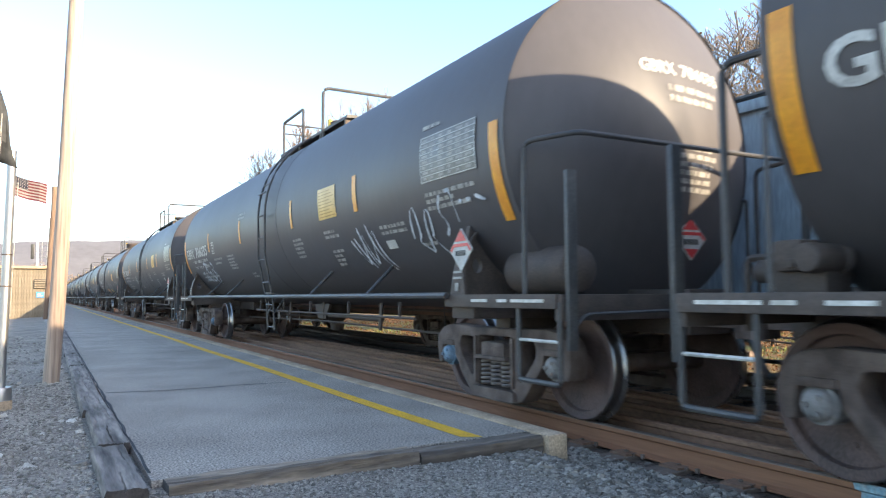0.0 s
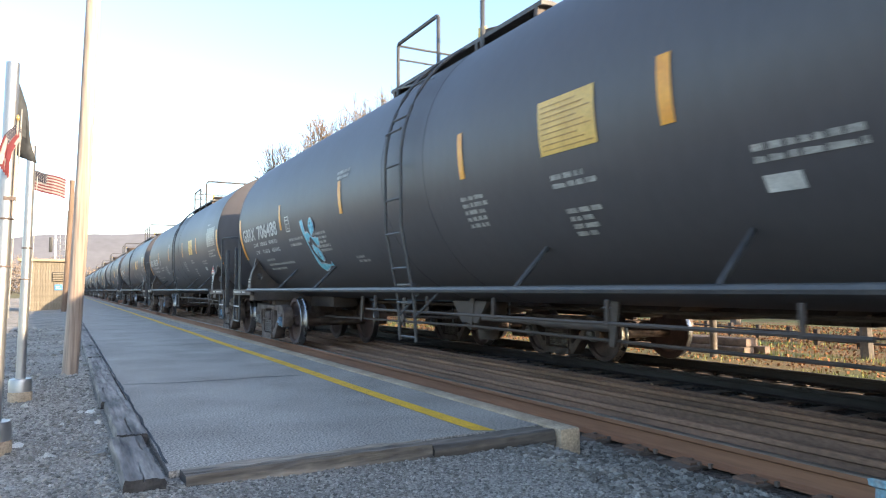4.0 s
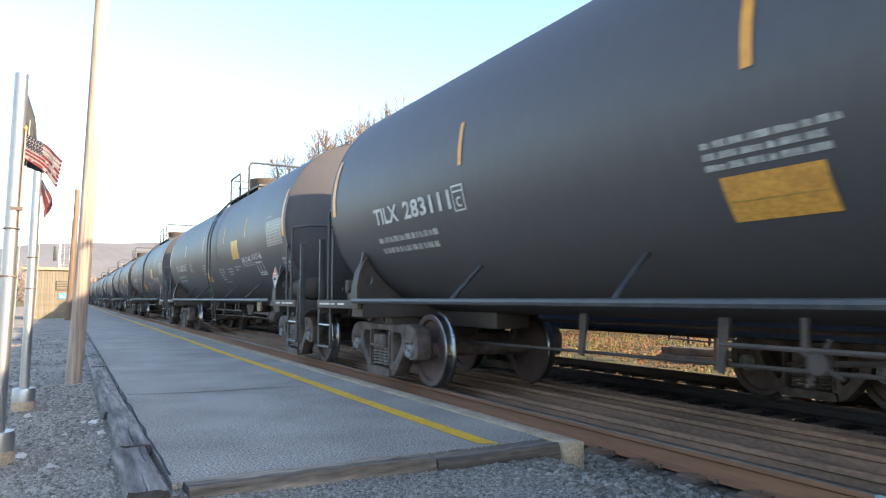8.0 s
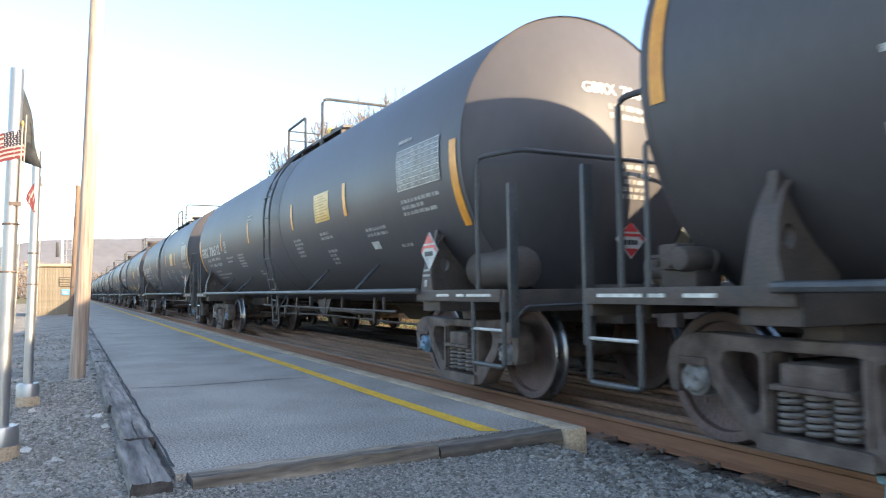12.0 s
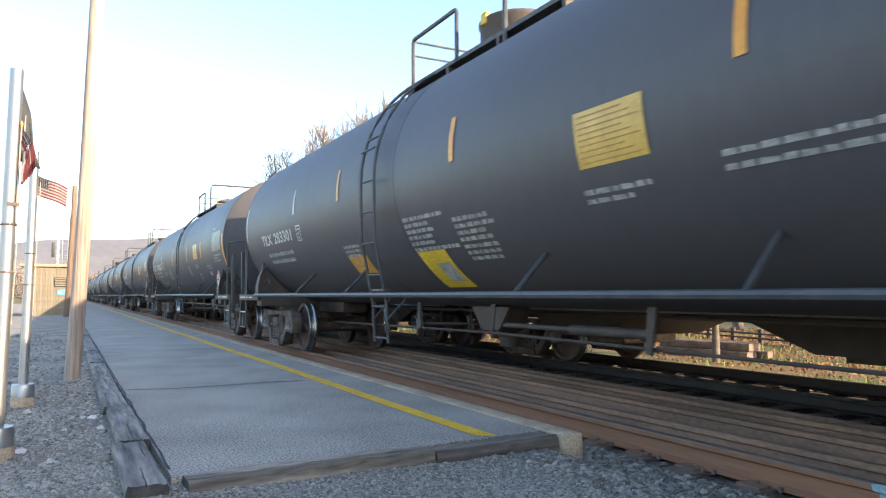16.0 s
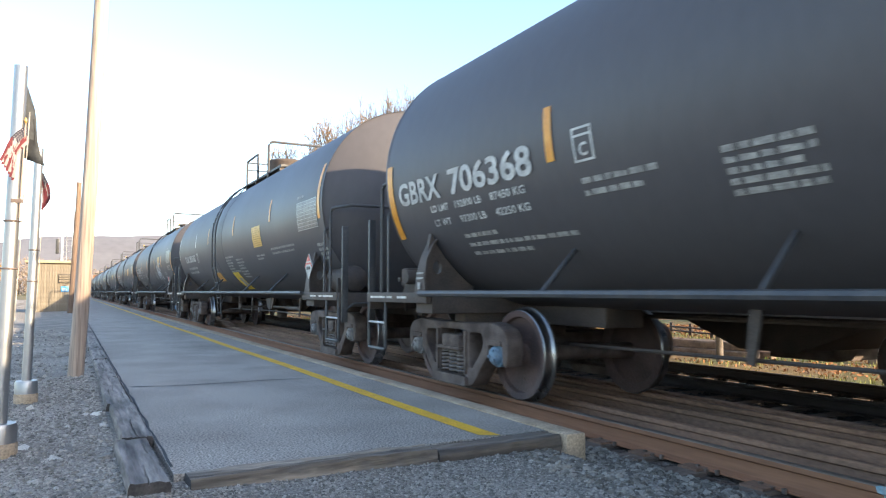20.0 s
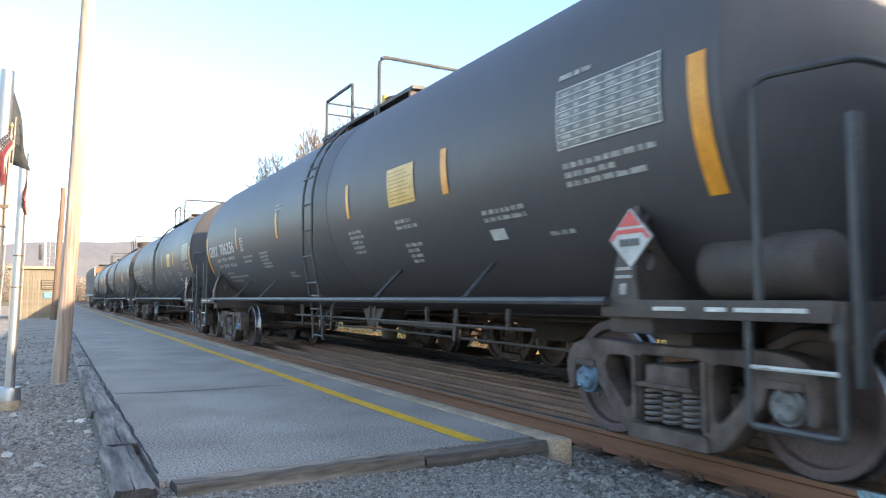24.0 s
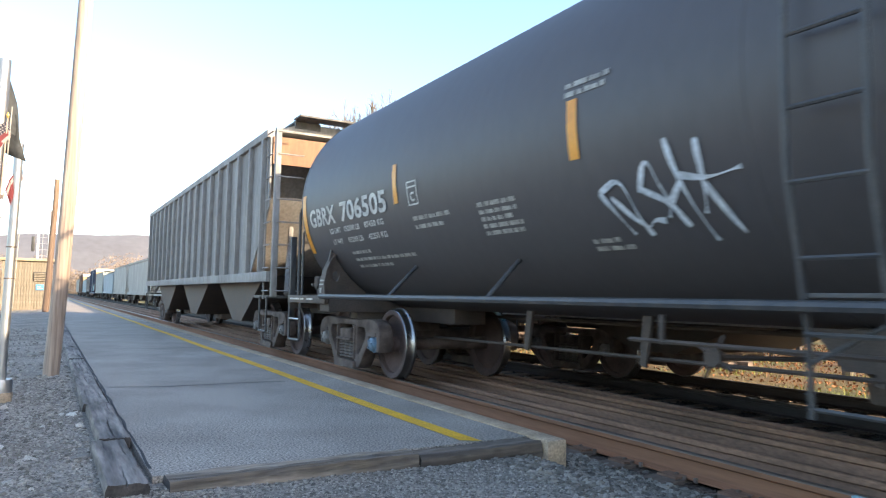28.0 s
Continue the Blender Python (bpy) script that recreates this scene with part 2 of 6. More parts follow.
def lathe(bm, profile, axis="z", seg=32, centre=(0, 0, 0)):
    """Profile of (radius, height) turned round an axis; closed at the ends where the radius is 0."""
    c = Vector(centre)
    rings = []
    for r, h in profile:
        if r < 1e-6:
            rings.append([bm.verts.new(c + {"x": Vector((h, 0, 0)), "y": Vector((0, h, 0)), "z": Vector((0, 0, h))}[axis])])
            continue
        ring = []
        for k in range(seg):
            u, v = r * math.cos(k * math.tau / seg), r * math.sin(k * math.tau / seg)
            ring.append(bm.verts.new(c + {"x": Vector((h, u, v)), "y": Vector((v, h, u)), "z": Vector((u, v, h))}[axis]))
        rings.append(ring)
    for a, b in zip(rings, rings[1:]):
        for k in range(seg):
            i, j = k, (k + 1) % seg
            if len(a) == 1 and len(b) == 1:
                continue
            if len(a) == 1:
                bm.faces.new((a[0], b[j], b[i]))
            elif len(b) == 1:
                bm.faces.new((a[i], a[j], b[0]))
            else:
                bm.faces.new((a[i], a[j], b[j], b[i]))
    bmesh.ops.recalc_face_normals(bm, faces=bm.faces)
    return bm


def prism(bm, outline, x0, x1, axis="x"):
    """A flat outline of (u, v) given thickness along an axis."""
    place = {"x": lambda u, v, h: (h, u, v), "y": lambda u, v, h: (u, h, v), "z": lambda u, v, h: (u, v, h)}[axis]
    a = [bm.verts.new(place(u, v, x0)) for u, v in outline]
    b = [bm.verts.new(place(u, v, x1)) for u, v in outline]
    n = len(outline)
    fs = [bm.faces.new(a), bm.faces.new(b[::-1])]
    fs += [bm.faces.new((a[i], b[i], b[(i + 1) % n], a[(i + 1) % n])) for i in range(n)]
    bmesh.ops.recalc_face_normals(bm, faces=fs)
    return bm


def lettering(text, size):
    """Flat mesh of a text, its lower left corner at 0, 0."""
    cu = bpy.data.curves.new("letters", "FONT")
    cu.body, cu.size, cu.resolution_u, cu.offset = text, size, 3 if size > 0.3 else 2, size * 0.026
    ob = bpy.data.objects.new("letters", cu)
    me = bpy.data.meshes.new_from_object(ob)
    bpy.data.objects.remove(ob)
    bm = bmesh.new()
    bm.from_mesh(me)
    bpy.data.meshes.remove(me)
    return bm

# ---- ground, platform and tracks ----
TRACK_X, TRACK2_X, TRACK2_Z = 4.87, 8.92, -0.15
PLAT_Z, PLAT_Y = 0.10, 4.08


def structure(name, bm, material, label, smooth=30):
    ob = part(name, bm, material, None, "", smooth)
    return tagged(ob, label, name.split("_")[0], "", "structure")


def sheet(bm, xs, ys, zfun):
    grid = [[bm.verts.new((x, y, zfun(x, y))) for x in xs] for y in ys]
    for a, b in zip(grid, grid[1:]):
        for i in range(len(xs) - 1):
            bm.faces.new((a[i], a[i + 1], b[i + 1], b[i]))
    return bm


def spread(a, b, step):
    n = max(1, round((b - a) / step))
    return [a + (b - a) * i / n for i in range(n + 1)]


def bumpy(x, y, amp, size):
    return amp * noise.noise(Vector((x / size, y / size, 3.7)))


def yard_z(x, y):
    """Gravel: nearly level with the timbers, lower towards the track and further from the platform."""
    z = 0.055 - 0.018 * max(0.0, x - 0.6) - 0.35 * max(0.0, x - 2.9) - 0.05 * max(0.0, min(1.4, 0.0 - x))
    z = max(z, -0.075)
    return z + bumpy(x, y, 0.018, 0.9) + bumpy(x, y, 0.008, 0.22)


structure("ground", sheet(bmesh.new(), [-2500, -400, -60, -20, 0, 11.2, 14, 20, 40, 90, 400, 2500], [-2500, -300, -60, -20, 0, 20, 40, 80, 140, 300, 900, 4500],
          lambda x, y: -0.45 if x < 300 else -0.45), GRASS, "leaf-strewn autumn grass and soil running to the horizon")
structure("gravel_yard", sheet(bmesh.new(), [-40, -20, -10, -6] + spread(-4, 3.45, 0.12) + [3.75], [-60, -20, -5] + spread(0, 13, 0.12) + [14, 16, 20, 30, 45, 70, 110],
          lambda x, y: yard_z(x, y) - (0.16 if x > 3.5 else 0) - (0.2 if 0.6 < x < 3.1 and y > PLAT_Y + 0.2 else 0)), GRAVEL, "grey crushed gravel beside the platform")


def ballast_z(x, y):
    z = -0.21 + bumpy(x, y, 0.03, 0.35) + bumpy(x, y, 0.02, 0.15)
    for cx, dz in ((TRACK_X, 0), (TRACK2_X, TRACK2_Z)):
        if abs(x - cx) < 1.5:
            z = -0.20 + dz + bumpy(x, y, 0.025, 0.2)
    if x > 7.0:
        z = min(z, -0.33 + bumpy(x, y, 0.03, 0.3))
    if x > 10.6:
        z -= 0.10 * (x - 10.6)
    return z


# far bed black instead of brown: the shade there is put into its colour
SHADED_BED = mat("shade_black_ballast", (0.042, 0.038, 0.034), (0.025, 0.023, 0.021), rough=0.95, scale=2, fine=22, bump=1.0, grit=0.6, dist=0.05)
structure("far_ballast_bed", sheet(bmesh.new(), spread(6.95, 11.6, 0.155), [-80, -30, -8] + spread(0, 22, 0.16) + [26, 32, 45, 70, 120, 260, 700], ballast_z), SHADED_BED, "ballast under the far track, coloured black for its shade")
structure("ballast_bed", sheet(bmesh.new(), spread(3.3, 6.95, 0.14), [-80, -30, -8] + spread(0, 22, 0.16) + [26, 32, 45, 70, 120, 260, 700], ballast_z), BALLAST, "dark brown stone ballast under both tracks")

# asphalt deck
structure("platform", prism(bmesh.new(), [(0.528, PLAT_Y + 0.045), (3.055, PLAT_Y + 0.138), (3.055, 150), (0.528, 150)], -0.12, PLAT_Z, "z"), ASPHALT, "worn grey asphalt low-level station platform")


def ribbon(bm, pts, w, z, h=0.004):
    """A flat strip with a wavering edge along points of the ground."""
    prev = None
    for i, (x, y) in enumerate(pts):
        x2, y2 = pts[min(i + 1, len(pts) - 1)]
        x1, y1 = pts[max(i - 1, 0)]
        d = Vector((x2 - x1, y2 - y1)).normalized()
        nrm = Vector((-d.y, d.x))
        ww = w * (0.75 + 0.5 * noise.noise(Vector((x * 3, y * 3, 1.0))))
        cur = [bm.verts.new((x + nrm.x * s * ww / 2, y + nrm.y * s * ww / 2, z + h)) for s in (-1, 1)]
        if prev:
            bm.faces.new((prev[0], cur[0], cur[1], prev[1]))
        prev = cur
    return bm


line_pts = [(2.60 + 0.012 * math.sin(y * 0.8), y) for y in spread(4.24, 150, 0.5)]
bm = bmesh.new()
prev = None
for x, y in line_pts:
    cur = [bm.verts.new((x + s * 0.066, y - (0.04 * s if y < 4.3 else 0), PLAT_Z + 0.004)) for s in (-1, 1)]
    if prev:
        bm.faces.new((prev[0], prev[1], cur[1], cur[0]))
    prev = cur
structure("yellow_safety_line", bm, YELLOW, "worn yellow safety line painted along the platform edge")
for y0, seed in ((8.0, 1.0), (13.4, 2.0), (19.5, 3.0), (28.0, 4.0)):
    pts = [(x, y0 + 0.10 * noise.noise(Vector((x * 1.3, seed, 0))) + 0.05 * math.sin(x * 2 + seed)) for x in spread(0.58, 2.46 if y0 == 8.0 else 3.05, 0.05)]
    structure("expansion_crack", ribbon(bmesh.new(), pts, 0.040, PLAT_Z), CRACK, "dark crack across the asphalt platform")
structure("edge_crack", ribbon(bmesh.new(), [(0.540 + 0.018 * noise.noise(Vector((0, y * 2.6, 5))), y) for y in spread(4.3, 40, 0.12)], 0.025, PLAT_Z), CRACK, "dark gap between asphalt and edge timbers")

# concrete kerb in lengths
kerb = thing("platform_kerb", "pale weathered concrete kerb along the track side of the platform", "kerb")
y = PLAT_Y
k = 0
while y < 140:
    ln = 3.05 if y < 30 else 12.0
    bm = box(bmesh.new(), 3.06, 3.235, y - (0.10 if y < 5 else 0), y + ln - 0.012, -0.16, PLAT_Z + 0.012, 0.03)
    part("kerb_stone", bm, CONCRETE, kerb)
    y += ln


def worn_timber(x0, x1, y0, y1, z0, z1, seed, along="y"):
    """A squared old timber with uneven faces, split ends and deep cracks along the grain."""
    bm = bmesh.new()
    n = 44 if along == "y" else 110
    rings = []
    a0, a1 = (y0, y1) if along == "y" else (x0, x1)
    grooves = (0.24, 0.50, 0.77)
    top = [(0.95, 1)]
    for g in grooves[::-1]:
        top += [(g + 0.09, 1), (g + 0.028, 1), (g, 1), (g - 0.028, 1), (g - 0.09, 1)]
    prof = [(0.06, 0), (0.94, 0), (1, 0.07), (1, 0.35), (1, 0.62), (1, 0.90)] + top + [(0.05, 1), (0, 0.90), (0, 0.62), (0, 0.35), (0, 0.07)]
    for i in range(n + 1):
        a = a0 + (a1 - a0) * i / n
        ring = []
        for u, v in prof:
            w = 0.012 * noise.noise(Vector((a * 2.6, u * 3 + seed * 7.1, v * 4))) + 0.006 * noise.noise(Vector((a * 11, u * 9 + seed, v * 9)))
            dz = 0.012 * noise.noise(Vector((a * 1.5 + 9, u * 5 + seed * 3.3, 2))) + 0.006 * noise.noise(Vector((a * 9, u * 11 + seed * 2.3, 5)))
            if v == 1:
                g = min(grooves, key=lambda q: abs(q - u))
                if abs(g - u) < 0.1:
                    w += 0.016 * noise.noise(Vector((a * 2.3, seed * 1.9 + g * 13, 4)))
                if abs(g - u) < 0.005:
                    dz -= 0.026 * max(0.0, min(1.0, 3.0 * noise.noise(Vector((a * 1.3, seed * 3.7 + g * 9, 8))) + 0.1))
            elif along == "x":
                w += 0.026 * noise.noise(Vector((a * 1.6, v * 2.5 + seed, 3.3))) + 0.010 * noise.noise(Vector((a * 14, v * 6 + seed, 1.3)))
            zz = z0 + (z1 - z0) * v + dz
            ring.append(bm.verts.new((x0 + (x1 - x0) * u + w, a, zz) if along == "y" else (a, y0 + (y1 - y0) * u + w, zz)))
        rings.append(ring)
    for a, b in zip(rings, rings[1:]):
        for i in range(len(a)):
            j = (i + 1) % len(a)
            bm.faces.new((a[i], b[i], b[j], a[j]))
    for ring in (rings[0], rings[-1][::-1]):
        bm.faces.new(ring).material_index = 1
    bmesh.ops.recalc_face_normals(bm, faces=bm.faces)
    return bm


ends = [3.93, 5.14, 6.85, 9.0, 11.4, 13.8, 16.8, 19.4, 22.0, 24.6, 27.2, 29.8]
for i, (a, b) in enumerate(zip(ends, ends[1:])):
    off = 0.012 * math.sin(i * 2.3)
    tagged(part("edge_timber", worn_timber(0.285 + 0.040 * min(1.0, (a - 3.9) / 1.3) + off, 0.488 + 0.030 * min(1.0, (a - 3.9) / 1.3) + off * 0.5, a, b - 0.02, -0.13, PLAT_Z + 0.02 + 0.008 * math.sin(i * 1.7), i), [TIMBER, TIMBER_END]),
           "grey weathered railway-tie timber edging the platform", "timber", "edge timbers")
for i, (a, b, top) in enumerate(((0.585, 2.06, 0.008), (2.075, 3.045, -0.004))):
    et = tagged(part("end_timber", worn_timber(a, b, PLAT_Y - 0.05, PLAT_Y + 0.14, -0.14, PLAT_Z + top, 20 + i, "x"), [TIMBER_X if i == 0 else TIMBER_D, TIMBER_END]),
                "weathered grey-brown timber across the end of the platform" if i == 0 else "dark grey weathered timber beside the platform kerb", "timber", "end timbers")
    et.matrix_basis = Matrix.Translation((3.05, PLAT_Y, 0)) @ Matrix.Rotation(radians(2.2), 4, "Z") @ Matrix.Translation((-3.05, -PLAT_Y, 0))

# rails and ties
HEAD = [(-0.075, -0.175), (0.075, -0.175), (0.075, -0.163), (0.018, -0.145), (0.009, -0.12), (0.009, -0.055), (0.036, -0.04), (0.037, -0.008), (0.028, 0), (-0.028, 0), (-0.037, -0.008), (-0.036, -0.04), (-0.009, -0.055), (-0.009, -0.12), (-0.018, -0.145), (-0.075, -0.163)]


def rail(name, x, z, label, y0=-70, y1=700, paint=None):
    bm = bmesh.new()
    cuts = [y0] + spread(0, 40, 8) + [80, 200, y1]
    rings = [[bm.verts.new((x + u, y, z + v)) for u, v in HEAD] for y in cuts]
    for a, b in zip(rings, rings[1:]):
        for i in range(len(HEAD)):
            f = bm.faces.new((a[i], a[(i + 1) % len(HEAD)], b[(i + 1) % len(HEAD)], b[i]))
            f.material_index = 1 if i in (7, 8, 9) else 0
    bmesh.ops.recalc_face_normals(bm, faces=bm.faces)
    ob = part(name, bm, [paint or RUSTRAIL, paint or RAILTOP], None)
    return tagged(ob, label, "rail", "", "structure")


SPARE = mat("dark_rusty_spare_rail", (0.31, 0.170, 0.105), (0.21, 0.120, 0.076), rough=0.8, scale=3, fine=50, bump=0.25, stretch=(1, 0.3, 1))
# far rails: the band of shade on them is painted as a near-black colour
FAR_RAIL = mat("shade_dark_far_rail", (0.060, 0.045, 0.038), (0.038, 0.030, 0.026), rough=0.7, scale=3, bump=0.1, stretch=(1, 0.1, 1))
for cx, cz in ((TRACK_X, 0.0), (TRACK2_X, TRACK2_Z)):
    for s in (-1, 1):
        rail("rail", cx + s * 0.7525, cz, "rust-brown running rail with a worn bright head" if cz == 0 else "running rail of the far track, coloured dark for its shade", paint=FAR_RAIL if cz else (SPARE if s > 0 else None))
rail("guard_rail", 4.575, -0.005, "rust-brown guard rail between the running rails", paint=SPARE)
rail("guard_rail", 5.165, -0.005, "rust-brown guard rail between the running rails", paint=SPARE)
rail("spare_rail", 5.97, -0.02, "rust-brown spare rail lying beside the track", paint=SPARE)
ties = thing("railway_ties", "weathered brown timber ties half buried in the ballast", "ties")
tie_mesh = None
for cx, cz in ((TRACK_X, 0.0), (TRACK2_X, TRACK2_Z)):
    y = -2.0
    while y < (40 if cz == 0 else 24):
        if tie_mesh is None:
            tie_mesh = mesh_of(box(bmesh.new(), -1.3, 1.3, -0.115, 0.115, -0.38, -0.172, 0.015), "tie", TIE)
            plate_mesh = mesh_of(box(bmesh.new(), -0.16, 0.16, -0.09, 0.09, -0.18, -0.155, 0.006), "tie_plate", SPARE)
        t = part("tie", tie_mesh, None, ties)
        t.matrix_basis = pose(cx + random.uniform(-0.03, 0.03), y + random.uniform(-0.03, 0.03), cz, 0, 0, random.uniform(-1, 1))
        if cx == TRACK_X and y < 20:
            pl = part("tie_plate", plate_mesh, None, t)
            pl.matrix_basis = pose(-0.7525, 0, 0)
        y += 0.52 + random.uniform(-0.02, 0.02)

bm = bmesh.new()
y = 0.4
while y < 24:
    for dx, h in ((-0.085, 0.03), (-0.10, 0.02), (-0.088, 0.035)):
        box(bm, TRACK_X - 0.7525 + dx - 0.012, TRACK_X - 0.7525 + dx + 0.012, y - 0.012, y + 0.012, -0.18, -0.170 + h * 0.8)
        y += 0.085
    y += 0.27
tagged(part("rail_anchors", bm, TIE), "dark rail anchors and spikes along the rail foot", "anchors", "", "stuff")

# a splash of pale blue marking paint down the near rail
bm = bmesh.new()
face = [(-0.028, 0.002), (-0.039, -0.007), (-0.038, -0.041), (-0.011, -0.056), (-0.011, -0.120), (-0.020, -0.144), (-0.075, -0.161)]
edge = [[bm.verts.new((TRACK_X - 0.7525 + u, y + 0.025 * math.sin(9 * v * 10 + y * 4), v)) for u, v in face] for y in (2.16, 2.34, 2.47)]
for a, b in zip(edge, edge[1:]):
    for i in range(len(face) - 1):
        bm.faces.new((a[i], a[i + 1], b[i + 1], b[i]))
structure("rail_paint_mark", bm, mat("pale_blue_marking_paint", (0.22, 0.42, 0.50), (0.30, 0.30, 0.28), rough=0.8, scale=14, bump=0.1), "pale blue marking paint on the rail")

# ---- tank cars ----
HALF = 9.03  # half length over couplers
TR, TZ, CYL, BULGE = 1.545, 2.465, 7.78, 0.5
BOGIE = 6.96
PITCH = 18.056


def head_depth(rho):
    return BULGE * max(0.0, 1 - (rho / TR) ** 2)


def on_side(u, v, eps=0.006):
    """A place on the tank's platform side: u along the car towards the front end, v up from the tank's middle height along the skin."""
    a = v / TR
    return Vector((-(TR + eps) * math.cos(a), -u, TZ + (TR + eps) * math.sin(a)))


def on_head(x, z, eps=0.008):
    rho = min(TR * 0.99, math.hypot(x, z))
    return Vector((x, -(CYL + head_depth(rho) + eps), TZ + z))


def wrapped(bm, u0, v0, skin=on_side, eps=0.006):
    for v in bm.verts:
        v.co = skin(u0 + v.co.x, v0 + v.co.y, eps)
    return bm


def patch(bm, u0, u1, v0, v1, eps=0.006, skin=on_side, n=4):
    """A decal lying on the curved skin."""
    prev = None
    for i in range(n + 1):
        v = v0 + (v1 - v0) * i / n
        cur = [bm.verts.new(skin(u, v, eps)) for u in (u0, u1)]
        if prev:
            bm.faces.new((prev[0], prev[1], cur[1], cur[0]))
        prev = cur
    return bm


def bars(bm, u0, v0, lines, h=0.045, gap=0.03, seed=0, skin=on_side, eps=0.006):
    """Rows of small stencilled words too small to read: each row one strip that narrows to a hairline between words."""
    rnd = random.Random(seed)
    v = v0
    for length in lines:
        cuts, u = [], u0
        while u < u0 + length - 0.03:
            w = min(rnd.uniform(0.05, 0.16), u0 + length - u)
            cuts += [(u, 0.03), (u + 0.003, 1.0), (u + w - 0.003, rnd.choice((1.0, 1.0, 0.8))), (u + w, 0.03)]
            u += w + 0.022
        prev = None
        for uu, k in cuts:
            cur = [bm.verts.new(skin(uu, v - h, eps)), bm.verts.new(skin(uu, v - h + h * k, eps))]
            if prev:
                bm.faces.new((prev[0], cur[0], cur[1], prev[1]))
            prev = cur
        v -= h + gap
    return bm


def tank_bm():
    bm = bmesh.new()
    prof = [(0, -CYL - BULGE)]
    for k in range(1, 13):
        rho = TR * math.sin(k / 13 * math.pi / 2)
        prof.append((rho, -CYL - head_depth(rho)))
    cyl = [(TR, y) for y in spread(-CYL, CYL, 1.74)]
    prof += cyl + [(r, -y) for r, y in prof[1:][::-1]] + [(0, CYL + BULGE)]
    return lathe(bm, prof, "y", 64, (0, 0, TZ))


def hoop(bm, y, w=0.05, t=0.004):
    return lathe(bm, [(TR, y - w / 2), (TR + t, y - w / 2 + 0.004), (TR + t, y + w / 2 - 0.004), (TR, y + w / 2)], "y", 64, (0, 0, TZ))


def plate_with_holes(loops, x0, x1, bevel):
    """A thick plate in the y-z plane: the first loop is its outline, the others are openings."""
    bm = bmesh.new()
    edges = []
    for loop in loops:
        vs = [bm.verts.new((x0, y, z)) for y, z in loop]
        edges += [bm.edges.new((a, b)) for a, b in zip(vs, vs[1:] + vs[:1])]
    fs = [g for g in bmesh.ops.triangle_fill(bm, use_beauty=True, use_dissolve=False, edges=edges)["geom"] if isinstance(g, bmesh.types.BMFace)]
    out = bmesh.ops.extrude_face_region(bm, geom=fs)["geom"]
    bmesh.ops.translate(bm, vec=(x1 - x0, 0, 0), verts=[g for g in out if isinstance(g, bmesh.types.BMVert)])
    bmesh.ops.recalc_face_normals(bm, faces=bm.faces)
    if bevel:
        rim = [e for e in bm.edges if len(e.link_faces) == 2 and abs(e.verts[0].co.x - e.verts[1].co.x) < 1e-5 and e.calc_face_angle(0) > 1.2]
        bmesh.ops.bevel(bm, geom=rim, offset=bevel, segments=2, affect="EDGES", profile=0.5)
    return bm


def smooth_loop(pts, r=0.04):
    """A closed loop with its corners rounded."""
    out = []
    n = len(pts)
    for i in range(n):
        a, b, c = (Vector(pts[i - 1]), Vector(pts[i]), Vector(pts[(i + 1) % n]))
        q = min(r, (a - b).length * 0.45, (c - b).length * 0.45)
        p0, p1 = b + (a - b).normalized() * q, b + (c - b).normalized() * q
        out += [tuple(p0), tuple((p0 + p1) * 0.25 + b * 0.5), tuple(p1)]
    return out


def make_side_frame():
    """Cast truck side frame, y along the track: arched top, open spring nest, two side windows and pedestal jaws."""
    right = [(0.33, 0.085), (0.45, 0.115), (0.70, 0.395), (0.745, 0.44), (0.765, 0.58), (1.015, 0.58), (1.02, 0.36), (1.09, 0.35), (1.13, 0.52), (1.11, 0.66), (1.00, 0.75), (0.80, 0.785), (0.40, 0.765)]
    outline = right + [(-y, z) for y, z in right[::-1]]
    nest = [(0.285, 0.185), (0.285, 0.685), (-0.285, 0.685), (-0.285, 0.185)]
    win = [(0.365, 0.335), (0.415, 0.275), (0.63, 0.505), (0.655, 0.58), (0.62, 0.665), (0.365, 0.665)]
    bm = plate_with_holes([smooth_loop(outline, 0.06), smooth_loop(nest, 0.04), smooth_loop(win, 0.06), smooth_loop([(-y, z) for y, z in win], 0.06)], -0.10, 0.10, 0.022)
    for s in (-1, 1):
        box(bm, -0.115, 0.115, s * 0.889 - 0.125, s * 0.889 + 0.125, 0.555, 0.61, 0.012)
        prism(bm, smooth_loop([(s * 0.30, 0.22), (s * 0.335, 0.22), (s * 0.335, 0.68), (s * 0.30, 0.68)], 0.01), -0.125, -0.09)
    prism(bm, smooth_loop([(-0.37, 0.095), (0.37, 0.095), (0.35, 0.195), (-0.35, 0.195)], 0.03), -0.145, 0.145)
    return bm


def make_springs():
    bm = bmesh.new()
    pts = []
    for k in range(6 * 10 + 1):
        a = k / 10 * math.tau
        pts.append((0.078 * math.cos(a), 0.078 * math.sin(a), 0.215 + 0.245 * k / 60))
    tube(bm, pts, 0.0165, 6)
    return bm


